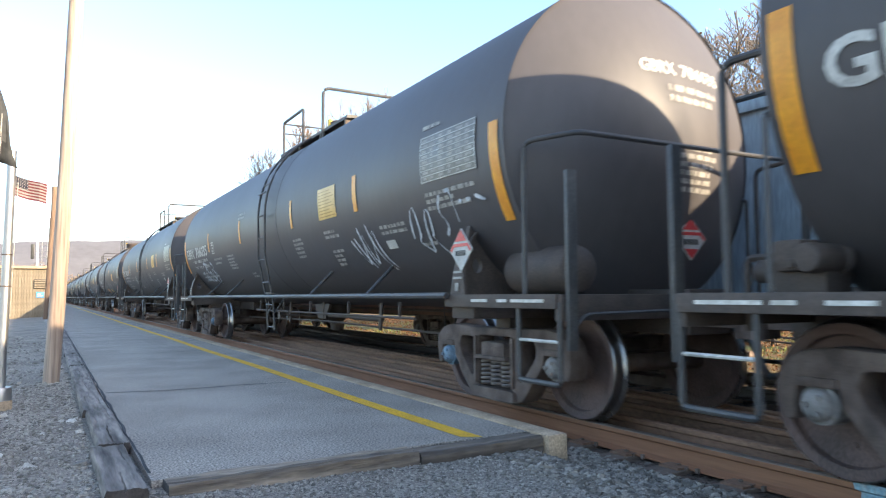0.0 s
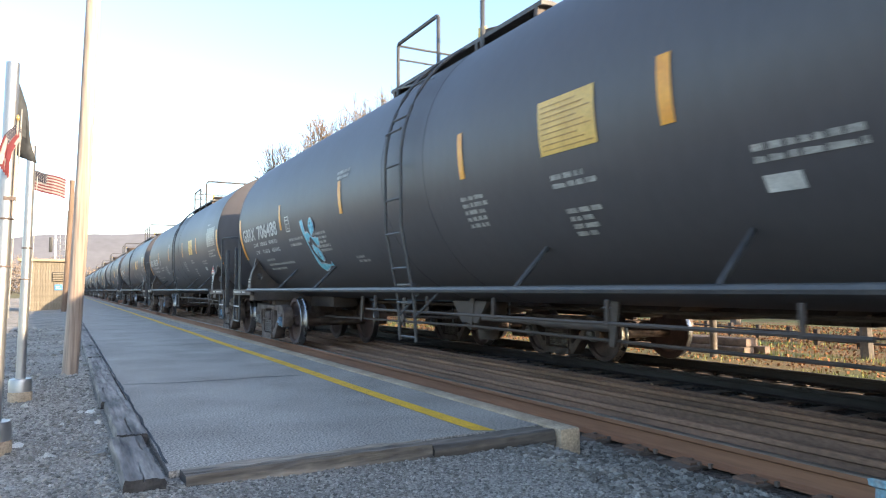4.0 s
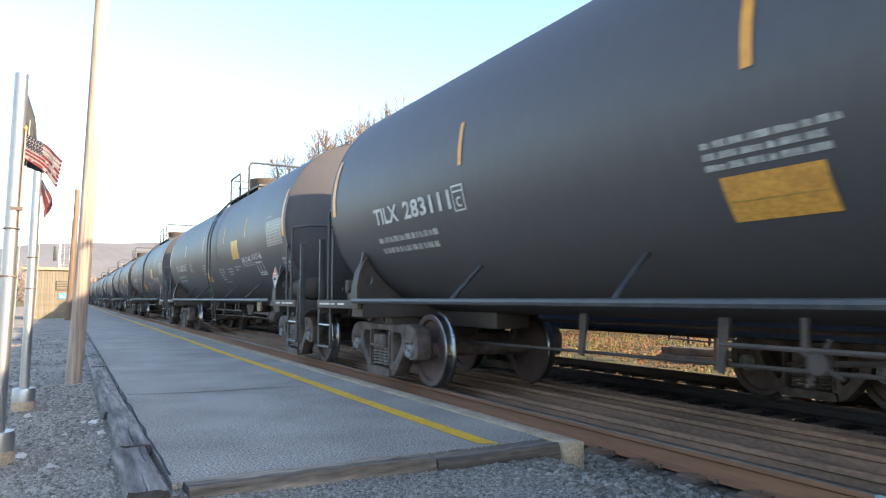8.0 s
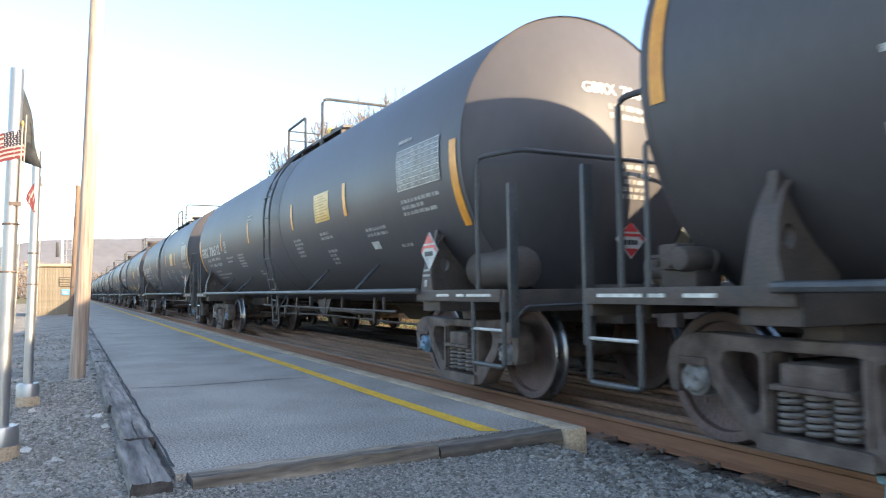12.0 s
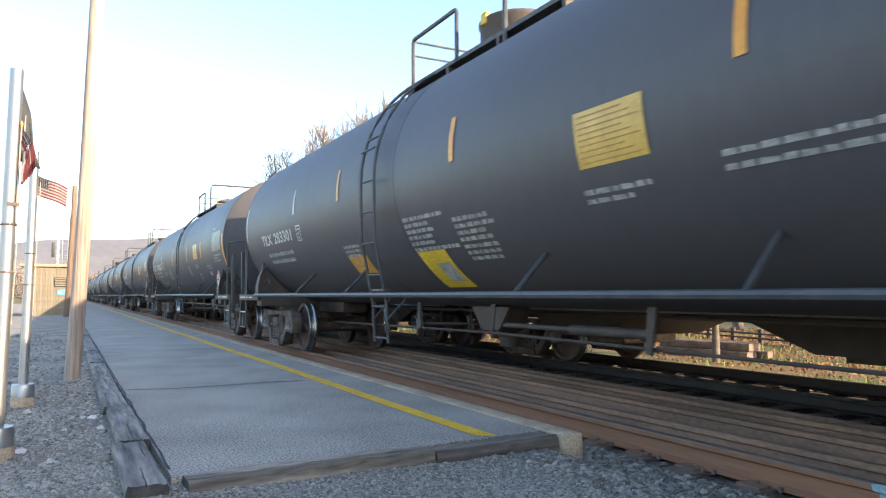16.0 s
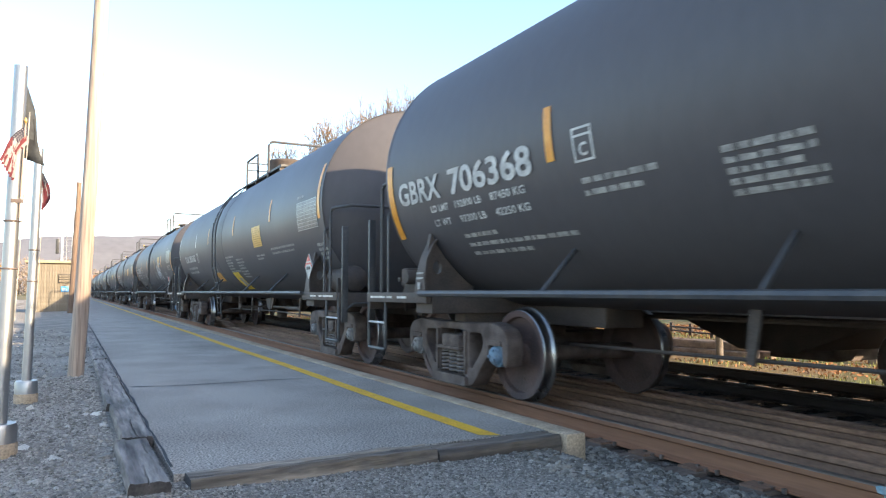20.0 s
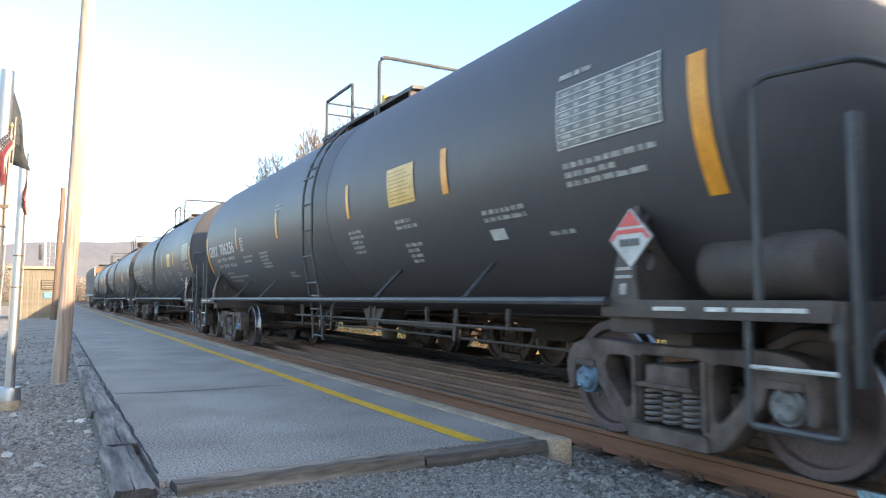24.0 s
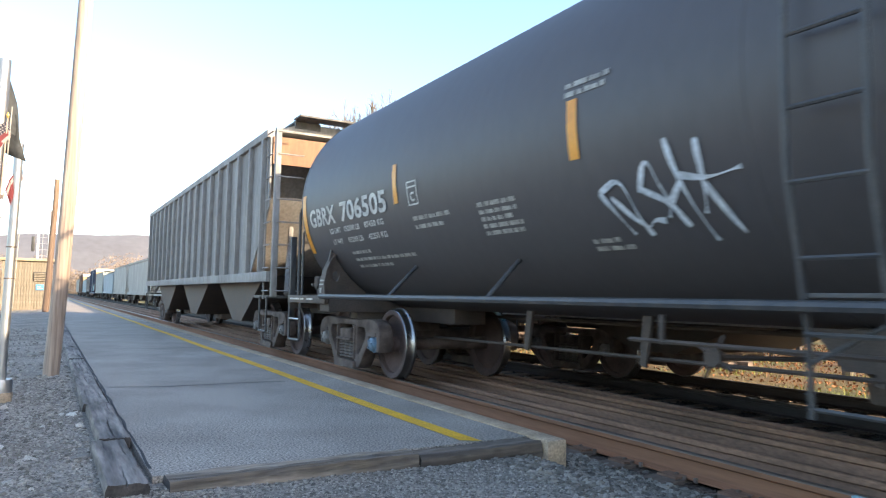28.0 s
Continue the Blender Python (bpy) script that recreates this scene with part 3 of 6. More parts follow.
def make_wheel():
    prof = [(0, 0.05), (0.095, 0.05), (0.105, 0.03), (0.11, -0.02), (0.17, -0.045), (0.30, -0.035), (0.375, 0.0), (0.385, 0.045), (0.40, 0.052), (0.448, 0.052), (0.457, 0.045), (0.459, -0.03), (0.468, -0.045), (0.484, -0.055), (0.486, -0.07), (0.475, -0.085), (0.40, -0.085), (0.385, -0.075), (0.37, -0.05), (0.28, -0.075), (0.14, -0.09), (0.105, -0.1), (0, -0.1)]
    bm = lathe(bmesh.new(), [(r, -h) for r, h in prof], "x", 40)
    for f in bm.faces:
        r = math.hypot(f.calc_center_median().y, f.calc_center_median().z)
        if r > 0.45 or (0.425 < r and f.calc_center_median().x < -0.04):
            f.material_index = 1
    # lifting hole and casting marks, which show the turning
    for a in (0.4, 2.5, 4.6):
        lathe(bm, [(0, -0.052), (0.016, -0.052), (0.018, -0.04)], "x", 8, (0.012, 0.25 * math.cos(a), 0.25 * math.sin(a)))
    return bm


def make_cap():
    bm = lathe(bmesh.new(), [(0, -0.055), (0.045, -0.055), (0.075, -0.05), (0.09, -0.035), (0.095, 0.0), (0.115, 0.005), (0.118, 0.15), (0.0, 0.15)], "x", 20)
    for k in range(3):
        a = k * math.tau / 3
        lathe(bm, [(0, -0.072), (0.017, -0.072), (0.019, -0.045)], "x", 6, (0, 0.052 * math.cos(a), 0.052 * math.sin(a)))
    return bm


SHARED = {}


def shared(name, make, material, smooth=40):
    if name not in SHARED:
        SHARED[name] = mesh_of(make(), name, material, smooth)
    return SHARED[name]


def bogie(car, y, caps, z_off=0.0):
    """A two-axle truck under a car at y: bolster, side frames with springs, and two wheelsets."""
    def bolster():
        bm = box(bmesh.new(), -1.13, 1.13, -0.20, 0.20, 0.47, 0.63, 0.03)
        box(bm, -1.16, 1.16, -0.26, 0.26, 0.465, 0.50, 0.01)
        box(bm, -0.28, 0.28, -0.26, 0.26, 0.60, 0.74, 0.02)
        for s in (-1, 1):
            box(bm, s * 0.62 - 0.06, s * 0.62 + 0.06, -0.14, 0.14, 0.66, 0.735, 0.01)
        return bm
    b = part("truck_bolster", shared("truck_bolster", bolster, CAST), None, car)
    b.matrix_basis = pose(0, y, 0)
    for s in (-1, 1):
        f = part("side_frame", shared("side_frame", make_side_frame, CAST), None, b)
        f.matrix_basis = pose(s * 1.0, 0, 0)
        for cy in (-0.175, 0.0, 0.175):
            sp = part("coil_spring", shared("coil_spring", make_springs, SPRING), None, b)
            sp.matrix_basis = pose(s * 1.03, cy, 0)
    def beam():
        bm = tube(bmesh.new(), [(-0.78, 0, 0.36), (0.78, 0, 0.36)], 0.03, 8)
        for s in (-1, 1):
            box(bm, s * 0.75 - 0.05, s * 0.75 + 0.05, -0.03, 0.06, 0.28, 0.50, 0.01)
        tube(bm, [(-0.7, 0, 0.36), (0, -0.25, 0.38), (0.7, 0, 0.36)], 0.018, 6)
        return bm
    for s in (-1, 1):
        bb = part("brake_beam", shared("brake_beam", beam, CAST), None, b)
        bb.matrix_basis = pose(0, s * 0.36, 0, 0, 0, 0 if s > 0 else 180)
    sets = []
    for s in (-1, 1):
        ax = part("wheelset", shared("axle", lambda: lathe(bmesh.new(), [(0, -1.0), (0.07, -1.0), (0.08, -0.82), (0.09, -0.6), (0.08, -0.3), (0.08, 0.3), (0.09, 0.6), (0.08, 0.82), (0.07, 1.0), (0, 1.0)], "x", 16), CAST), None, car)
        ax.matrix_basis = pose(0, y + s * 0.889, 0.457)
        for side in (-1, 1):
            w = part("wheel", shared("wheel", make_wheel, [WHEEL, TREAD], 35), None, ax)
            w.matrix_basis = pose(side * 0.765, 0, 0, 0, 0, 0 if side < 0 else 180)
            tone = "blue" if caps == "blue" and s * y < 0 else "grey"
            e = part("bearing_cap", shared("bearing_cap_" + tone, make_cap, CAP_BLUE if tone == "blue" else CAP_GREY), None, ax)
            e.matrix_basis = pose(side * 1.075, 0, 0, 0, 0, 0 if side < 0 else 180)
        sets.append(ax)
    return sets


def coupler_bm():
    bm = box(bmesh.new(), -0.075, 0.075, -0.62, 0.1, -0.075, 0.075, 0.015)
    prism(bm, [(-0.15, -0.62), (0.13, -0.60), (0.17, -0.72), (0.10, -0.80), (0.05, -0.72), (-0.04, -0.70), (-0.06, -0.86), (-0.15, -0.84), (-0.2, -0.72)], -0.15, 0.13, "z")
    return bm


def tank_car(kind):
    """One tank car, its front end towards -y. kind: 'orange' cars carry orange side stripes, 'white' cars thin white ones."""
    LAD = {"orange": -0.5, "white": -0.72, "yellow": 0.76}[kind]  # middle of the ladder
    car = thing("tank_car", "", "tank car", "tank cars of the near train")
    shell = part("tank", tank_bm(), TANK, car, "dusty black cylindrical tank with dished heads")
    for y in (-CYL, LAD - 0.55, LAD + 0.55, CYL):
        part("jacket_band", hoop(bmesh.new(), y), TANK, shell)

    # top platform, railings and manway housing
    zt, zr = TZ + TR, 4.75
    X = 0.65
    bm = bmesh.new()
    xs = [-X + 2 * X * i / 12 for i in range(13)]
    ys = spread(-2.0, 1.75, 0.25)
    grid = [[bm.verts.new((x, y, zt + 0.02 + (0.012 if i % 2 else 0))) for i, x in enumerate(xs)] for y in ys]
    for a, b in zip(grid, grid[1:]):
        for i in range(12):
            bm.faces.new((a[i], a[i + 1], b[i + 1], b[i]))
    out = bmesh.ops.extrude_face_region(bm, geom=list(bm.faces))["geom"]
    bmesh.ops.translate(bm, vec=(0, 0, -0.05), verts=[g for g in out if isinstance(g, bmesh.types.BMVert)])
    bmesh.ops.recalc_face_normals(bm, faces=bm.faces)
    deck = part("top_platform", bm, GRATE, car, "dark steel grating platform")
    for y in (-1.9, -0.7, 0.5, 1.65):
        part("platform_bearer", box(bmesh.new(), -X, X, y - 0.03, y + 0.03, zt - 0.16, zt - 0.03), STEEL, deck)
    for s in (-1, 1):
        x = s * X
        bm = tube(bmesh.new(), rounded([(x, 1.5, zt - 0.25), (x, 1.5, zr - 0.10), (x, 0.25, zr - 0.10), (x, 0.25, zt - 0.02)], 0.06), 0.028)
        part("top_railing", bm, RAILING, deck)
    part("end_railing", tube(bmesh.new(), [(-X, 1.5, zt + 0.42), (X, 1.5, zt + 0.42)], 0.016), RAILING, deck)
    part("end_railing", tube(bmesh.new(), [(-X, 1.5, zr - 0.12), (X, 1.5, zr - 0.12)], 0.018), RAILING, deck)
    part("arch_railing", tube(bmesh.new(), rounded([(-X, -0.85, zt - 0.15), (-X, -0.85, zr + 0.03), (0.95, -0.85, zr + 0.03), (0.95, -0.85, zt - 0.3)], 0.14), 0.03), RAILING, deck)
    part("ladder_brace", tube(bmesh.new(), [(-X, 1.5, zt - 0.02), (-1.1, LAD, TZ + 1.08)], 0.014, 6), RAILING, deck)
    mh = 0.32 if kind == "orange" else 0.44
    my = -0.3 if kind == "orange" else -0.15
    mr = 0.33 if kind == "orange" else 0.49
    man = part("manway_housing", lathe(bmesh.new(), [(mr * 0.85 if kind == "orange" else mr - 0.02, -0.15), (mr * 0.80 if kind == "orange" else mr - 0.02, mh - 0.10), (mr, mh - 0.07), (mr, mh - 0.02), (mr - 0.03, mh), (0.0, mh + 0.03)], "z", 28, (0, my, zt)), STEEL, car, "round dark steel manway housing")
    part("valve_handle", box(bmesh.new(), -mr - 0.01, -mr + 0.05, my - 0.05, my + 0.07, zt + mh - 0.10, zt + mh + 0.04, 0.01), DECAL_Y, man, "small yellow latch")
    bm = lathe(bmesh.new(), [(0.0, 0.24), (0.11, 0.23), (0.12, 0.0), (0.16, -0.05)], "z", 16, (0, 0.85, zt))
    part("relief_valve", bm, STEEL, car)

    # ladder at the middle of the platform side
    for s in (-1,):
        lad = None
        for yy in (LAD + 0.21, LAD - 0.21):
            bend = [(s * 1.44, yy, 0.50), (s * 1.465, yy, 0.95), (s * 1.56, yy, 1.45), (s * 1.625, yy, 1.78)] + [(s * (TR + 0.09) * math.cos(radians(a)), yy, TZ + (TR + 0.09) * math.sin(radians(a))) for a in range(0, 61, 6)]
            ob = part("ladder_stile", tube(bmesh.new(), bend, 0.019, 8), RAILING, car)
            lad = lad or ob
        for k in range(7):
            z = 0.55 + 0.385 * k
            xr = s * (1.435 + 0.19 * min(1.0, max(0.0, (z - 0.5) / 1.25)) ** 1.4)
            part("rung", tube(bmesh.new(), [(xr, LAD + 0.21, z), (xr, LAD - 0.21, z)], 0.014, 6), RAILING, lad)
        for a in (20, 38, 54):
            x, z = s * (TR + 0.09) * math.cos(radians(a)), TZ + (TR + 0.09) * math.sin(radians(a))
            part("rung", tube(bmesh.new(), [(x, LAD + 0.21, z), (x, LAD - 0.21, z)], 0.014, 6), RAILING, lad)
        for z in (1.12,):
            part("ladder_bracket", box(bmesh.new(), min(s * 1.42, s * 1.5), max(s * 1.42, s * 1.5), LAD - 0.23, LAD + 0.23, z, z + 0.025, 0.004), RAILING, lad)

    # side handrail with its brackets
    for s in (-1, 1):
        bar = part("side_handrail", tube(bmesh.new(), [(s * 1.56, -6.85, 1.075), (s * 1.56, 6.85, 1.075)], 0.033, 8), RAILING, car)
        for y in ((-4.87, -2.78, 2.64, 4.67) if kind == "orange" else (-4.6, -2.3, 1.85, 4.2)) if s < 0 else ():
            part("bracket", tube(bmesh.new(), [(s * 1.56, y, 1.06), (s * 1.16, y + 0.04, 1.44)], 0.021, 6), RAILING, bar)
        if s < 0:
            for y, dy in ((LAD + 0.21, -0.50), (LAD - 0.21, -0.52)):
                part("bracket", tube(bmesh.new(), [(s * 1.45, y, 0.78), (s * 1.42, y + dy, 1.06)], 0.013, 6), RAILING, bar)
        if s > 0 or kind == "yellow":
            continue
        low = part("lower_rail", tube(bmesh.new(), [(s * 1.25, -5.6 if kind == "orange" else -3.2, 0.82), (s * 1.25, 1.2, 0.82)], 0.017, 6), STEEL, car)
        for y in ((-5.2, -3.6, -2.0, -0.6, 0.9) if kind == "orange" else (-2.8, -1.2, 0.6)):
            part("hanger", box(bmesh.new(), s * 1.25 - 0.015, s * 1.25 + 0.015, y - 0.018, y + 0.018, 0.80, 1.0, 0.004), STEEL, low)
    # fittings below the belly
    if kind == "white":
        part("brake_cylinder", lathe(bmesh.new(), [(0, -0.30), (0.10, -0.30), (0.13, -0.26), (0.13, 0.05), (0.15, 0.06), (0.15, 0.09), (0.12, 0.16), (0.05, 0.18), (0.05, 0.40), (0, 0.40)], "y", 20, (-0.95, -5.0, 0.73)), STEEL, car)
    part("outlet_valve", lathe(bmesh.new(), [(0.0, -0.42), (0.12, -0.42), (0.14, -0.30), (0.10, -0.26), (0.22, -0.18), (0.26, 0.1)], "z", 18, (0, 0.1, 0.86)), STEEL, car)
    part("skid", prism(bmesh.new(), [(-0.42, 0.93), (-0.20, 0.66), (0.20, 0.66), (0.42, 0.93)], -0.35, -0.30), STEEL, car)
    part("brake_rod", tube(bmesh.new(), [(-0.2, -6.0, 0.55), (-0.35, 0, 0.62), (-0.2, 6.0, 0.55)], 0.018, 6), STEEL, car)
    part("train_line", tube(bmesh.new(), [(0.5, -8.2, 0.80), (0.55, -5.5, 0.84), (0.55, 5.5, 0.84), (0.5, 8.2, 0.80)], 0.024, 6), STEEL, car)
    if kind == "white":
        part("defect_board", box(bmesh.new(), -1.31, -1.27, -5.16, -4.86, 0.84, 1.04, 0.004), mat("bare_wood_board", (0.34, 0.24, 0.15), (0.25, 0.17, 0.10), scale=6), car, "small bare wooden card board")

    rig = part("slack_adjuster", tube(bmesh.new(), [(-0.30, -2.6, 0.72), (-0.30, -1.5, 0.72), (-0.30, -1.48, 0.72), (-0.30, -0.2, 0.72)], [0.05, 0.05, 0.03, 0.03], 10), STEEL, car)
    for y, dz in ((-2.7, 0.0), (-0.1, 0.03), (1.9, -0.02), (3.6, 0.0)):
        part("brake_lever", prism(bmesh.new(), [(y - 0.05, 0.98), (y + 0.06, 0.98), (y + 0.10, 0.56 + dz), (y + 0.03, 0.54 + dz)], -0.36, -0.33), STEEL, rig)
    bm = lathe(bmesh.new(), [(0, -0.02), (0.07, -0.02), (0.07, 0.02), (0, 0.02)], "x", 12, (-0.92, 0.75, 0.72))
    for k in range(4):
        a = k * math.tau / 4 + 0.5
        tube(bm, [(-0.92, 0.75, 0.72), (-0.92, 0.75 + 0.17 * math.cos(a), 0.72 + 0.17 * math.sin(a))], 0.014, 6)
    star = part("outlet_handle", bm, STEEL, car, "spoked outlet valve handle")
    part("outlet_shaft", tube(bmesh.new(), [(-0.92, 0.75, 0.72), (-0.2, 0.55, 0.70)], 0.02, 6), STEEL, star)

    # ends
    for e in (-1, 1):
        f = lambda y0, y1: (min(e * y0, e * y1), max(e * y0, e * y1))
        part("stub_sill", box(bmesh.new(), -0.24, 0.24, *f(5.4, HALF - 0.45), 0.74, 1.12, 0.015), STEEL, car)
        part("body_bolster", box(box(bmesh.new(), -1.45, 1.45, *f(BOGIE - 0.2, BOGIE + 0.2), 0.86, 1.06, 0.015), -1.0, 1.0, *f(BOGIE - 0.12, BOGIE + 0.12), 0.74, 0.9, 0.01), STEEL, car)
        dk = part("end_deck", box(bmesh.new(), -1.47, 1.47, *f(7.50, 8.42), 1.00, 1.05, 0.006), GRATE, car, "steel grating end walkway")
        part("end_sill", box(bmesh.new(), -1.5, 1.5, *f(8.40, 8.48), 0.88, 1.08, 0.01), STEEL, car)
        for s in (-1, 1):
            part("side_sill", box(bmesh.new(), s * 1.5 - 0.025, s * 1.5 + 0.025, *f(6.75, 8.44), 0.97, 1.085, 0.006), STEEL, car)
            for q0, q1 in ((7.25, 7.5), (7.66, 7.8), (7.86, 8.30)):
                part("reflective_strip", box(bmesh.new(), s * 1.53 - 0.004, s * 1.53 + 0.004, *f(q0, q1), 1.018, 1.043), REFLECT, dk, "white reflective strip")
            # saddle plate from bolster up to the shell
            arc = [(s * (TR + 0.015) * math.cos(a), TZ + (TR + 0.015) * math.sin(a)) for a in [radians(-28 - 6 * k) for k in range(6)]]
            hole = [(s * 1.30 + 0.055 * math.cos(a * math.tau / 14), 1.36 + 0.075 * math.sin(a * math.tau / 14)) for a in range(14)]
            gus = plate_with_holes([[(s * 1.47, 1.06), (s * 1.47, 1.30)] + arc + [(s * 0.9, 1.06)], hole], *f(BOGIE - 0.03, BOGIE + 0.03), 0)
            for q in gus.verts:
                q.co = Vector((q.co.y, q.co.x, q.co.z))
            bmesh.ops.recalc_face_normals(gus, faces=gus.faces)
            part("saddle_gusset", gus, STEEL, car)
            bm = bmesh.new()
            prev = None
            for x, z, w in ((1.505, 1.05, 0.14), (1.50, 1.25, 0.10), (1.46, 1.45, 0.085), (1.38, 1.62, 0.075), (1.28, 1.72, 0.075)):
                cur = [bm.verts.new((s * (x - d), e * BOGIE + q * w, z)) for q in (-1, 1) for d in (0.0, 0.03)]
                if prev:
                    for a, b in ((0, 1), (1, 3), (3, 2), (2, 0)):
                        bm.faces.new((prev[a], prev[b], cur[b], cur[a]))
                prev = cur
            bmesh.ops.recalc_face_normals(bm, faces=bm.faces)
            flange = part("saddle_flange", bm, STEEL, car)
            if s < 0 and kind == "orange":
                for k in range(3):
                    z = 1.12 + 0.055 * k + (0.055 if k else 0)
                    part("stencil_mark", box(bmesh.new(), -1.515 + 0.006 * k, -1.507 + 0.006 * k, e * BOGIE - (0.075 if k else 0.03), e * BOGIE + (0.075 if k else 0.03), z, z + (0.022 if k else 0.075)), DULL, flange)
            # posts, sill step and grab irons
            part("corner_post", box(bmesh.new(), s * 1.43 - 0.045, s * 1.43 + 0.045, *f(8.50, 8.54), 0.66, 2.02, 0.008), RAILING, dk)
            part("sill_step", tube(bmesh.new(), rounded([(s * 1.49, e * 8.45, 1.02), (s * 1.49, e * 8.45, 0.40), (s * 1.49, e * 7.92, 0.40), (s * 1.49, e * 7.92, 1.02)], 0.05), 0.022, 8), RAILING, dk)
            part("step_tread", tube(bmesh.new(), [(s * 1.49, e * 8.45, 0.72), (s * 1.49, e * 7.92, 0.72)], 0.014, 6), REFLECT, dk, "bright worn step bar")
            if kind == "orange" and s * e > 0:
                continue
            part("grab_iron", tube(bmesh.new(), rounded([(s * 1.50, e * 7.82, 1.05), (s * 1.50, e * 7.82, 2.05), (s * 1.38, e * 7.80, 2.05)], 0.04), 0.018, 6), RAILING, dk)
        if e < 0:
            part("crossover_handrail", tube(bmesh.new(), rounded([(-1.46, -7.97, 1.05), (-1.46, -7.97, 2.34), (-1.30, -8.47, 2.34), (1.30, -8.47, 2.34), (1.46, -7.97, 2.34), (1.46, -7.97, 1.05)], 0.10), 0.022, 8), RAILING, dk)
        else:
            for s in (-1, 1):
                part("end_handrail", tube(bmesh.new(), rounded([(s * 1.46, 8.12, 1.05), (s * 1.46, 8.12, 2.42), (s * 1.42, 7.74, 2.42)], 0.10), 0.024, 8), RAILING, dk)
        cp = part("coupler", coupler_bm(), CAST, car)
        cp.matrix_basis = pose(0, e * (HALF - 0.72), 0.88, 0, 0, 0 if e < 0 else 180)
        part("uncoupling_lever", tube(bmesh.new(), rounded([(-1.45, e * (HALF - 0.5), 0.80), (-1.3, e * (HALF - 0.5), 0.93), (-0.3, e * (HALF - 0.48), 0.95), (-0.1, e * (HALF - 0.4), 0.88)], 0.05), 0.014, 6), RAILING, car)
        part("air_hose", tube(bmesh.new(), rounded([(0.33, e * (HALF - 0.6), 0.80), (0.33, e * (HALF - 0.35), 0.72), (0.26, e * (HALF - 0.15), 0.48), (0.12, e * HALF, 0.42)], 0.12), 0.026, 8), BLACK, car)
    # front end: air reservoir; rear end: hand brake and control valve
    if kind != "orange":
        part("air_reservoir", lathe(bmesh.new(), [(0, -0.46), (0.12, -0.45), (0.19, -0.40), (0.205, -0.34), (0.205, 0.34), (0.19, 0.40), (0.12, 0.45), (0, 0.46)], "y", 24, (-1.05, -7.55, 1.29)), STEEL, car, "dark grey air reservoir cylinder")
    if kind != "orange":
        part("reservoir_bracket", box(box(bmesh.new(), -1.3, -0.95, -7.3, -7.25, 1.06, 1.3, 0.006), -1.3, -0.95, -7.85, -7.8, 1.06, 1.3, 0.006), STEEL, car)
    part("hand_brake_stand", box(bmesh.new(), 0.35, 0.75, 8.2, 8.38, 1.07, 2.1, 0.02), STEEL, car)
    part("hand_brake_wheel", lathe(bmesh.new(), [(0.26, -0.015), (0.275, 0), (0.26, 0.015), (0.245, 0), (0.26, -0.015)], "y", 24, (0.55, 8.46, 1.75)), RAILING, car)
    bm = box(bmesh.new(), -1.20, -0.95, 7.70, 8.02, 1.07, 1.26, 0.02)
    box(bm, -1.26, -1.02, 7.80, 7.98, 1.20, 1.38, 0.03)
    lathe(bm, [(0, -0.16), (0.075, -0.15), (0.085, -0.13), (0.085, 0.10), (0.10, 0.11), (0.10, 0.14), (0, 0.15)], "x", 16, (-1.16, 7.74, 1.27))
    lathe(bm, [(0, -0.14), (0.07, -0.13), (0.07, 0.10), (0, 0.11)], "y", 16, (-1.10, 8.08, 1.21))
    for q in (7.72, 7.86, 8.0):
        box(bm, -1.285, -1.25, q - 0.025, q + 0.025, 1.22, 1.27, 0.006)
    vv = part("control_valve", bm, STEEL, car, "cast brake control valve on the end deck")
    part("valve_pipe", tube(bmesh.new(), rounded([(-1.05, 8.1, 1.3), (-1.05, 8.3, 1.3), (-1.05, 8.3, 0.85)], 0.06), 0.025, 6), STEEL, vv)

    caps = "blue" if kind == "orange" else "grey"
    for y in (-BOGIE, BOGIE):
        bogie(car, y, caps)

    # placards: side front, front head, with its holder
    def placard(m, holder, low):
        pl = part("placard_holder", prism(bmesh.new(), [(0, -0.20), (0.20, 0), (0, 0.20), (-0.20, 0)], 0, 0.012, "y"), WHITE, holder, "white diamond hazard placard")
        pl.matrix_basis = m
        for u, mt in (([(0, 0.185), (-0.105, 0.08), (0.105, 0.08)], RED), ([(-0.185, 0), (-0.125, 0.06), (0.125, 0.06), (0.185, 0), (0.165, -0.02), (0.12, 0.03), (-0.12, 0.03), (-0.165, -0.02)], RED)) + (() if low is None else (([(0, -0.185), (0.09, -0.095), (-0.09, -0.095)], low),)):
            part("placard_print", prism(bmesh.new(), u, -0.006, -0.002, "y"), mt, pl)
        bm = bmesh.new()
        for k in range(4):
            box(bm, -0.09 + 0.048 * k, -0.06 + 0.048 * k, -0.006, -0.002, -0.055, -0.005)
        part("placard_print", bm, BLACK, pl)
    placard(pose(-1.50, -7.02, 1.50, 0, 0, -90), car, None)
    placard(Matrix.Translation(on_head(0.28, -0.88, 0.05)), car, RED)

    # stripes and stencils
    if kind == "orange":
        stripes = [(7.65, -0.77, 0.11, 0.14, ORANGE), (4.5, -0.34, 0.11, 0.12, ORANGE), (1.88, -0.33, 0.11, 0.09, ORANGE), (-1.50, -0.34, 0.11, 0.11, ORANGE), (-4.56, -0.34, 0.10, 0.10, ORANGE), (-7.68, -0.78, 0.10, 0.14, ORANGE)]
        d0, d1, e0, e1 = 3.15, 3.83, -0.33, 0.10
        p0, p1, q0, q1 = 6.30, 7.36, -0.25, 0.22
    else:
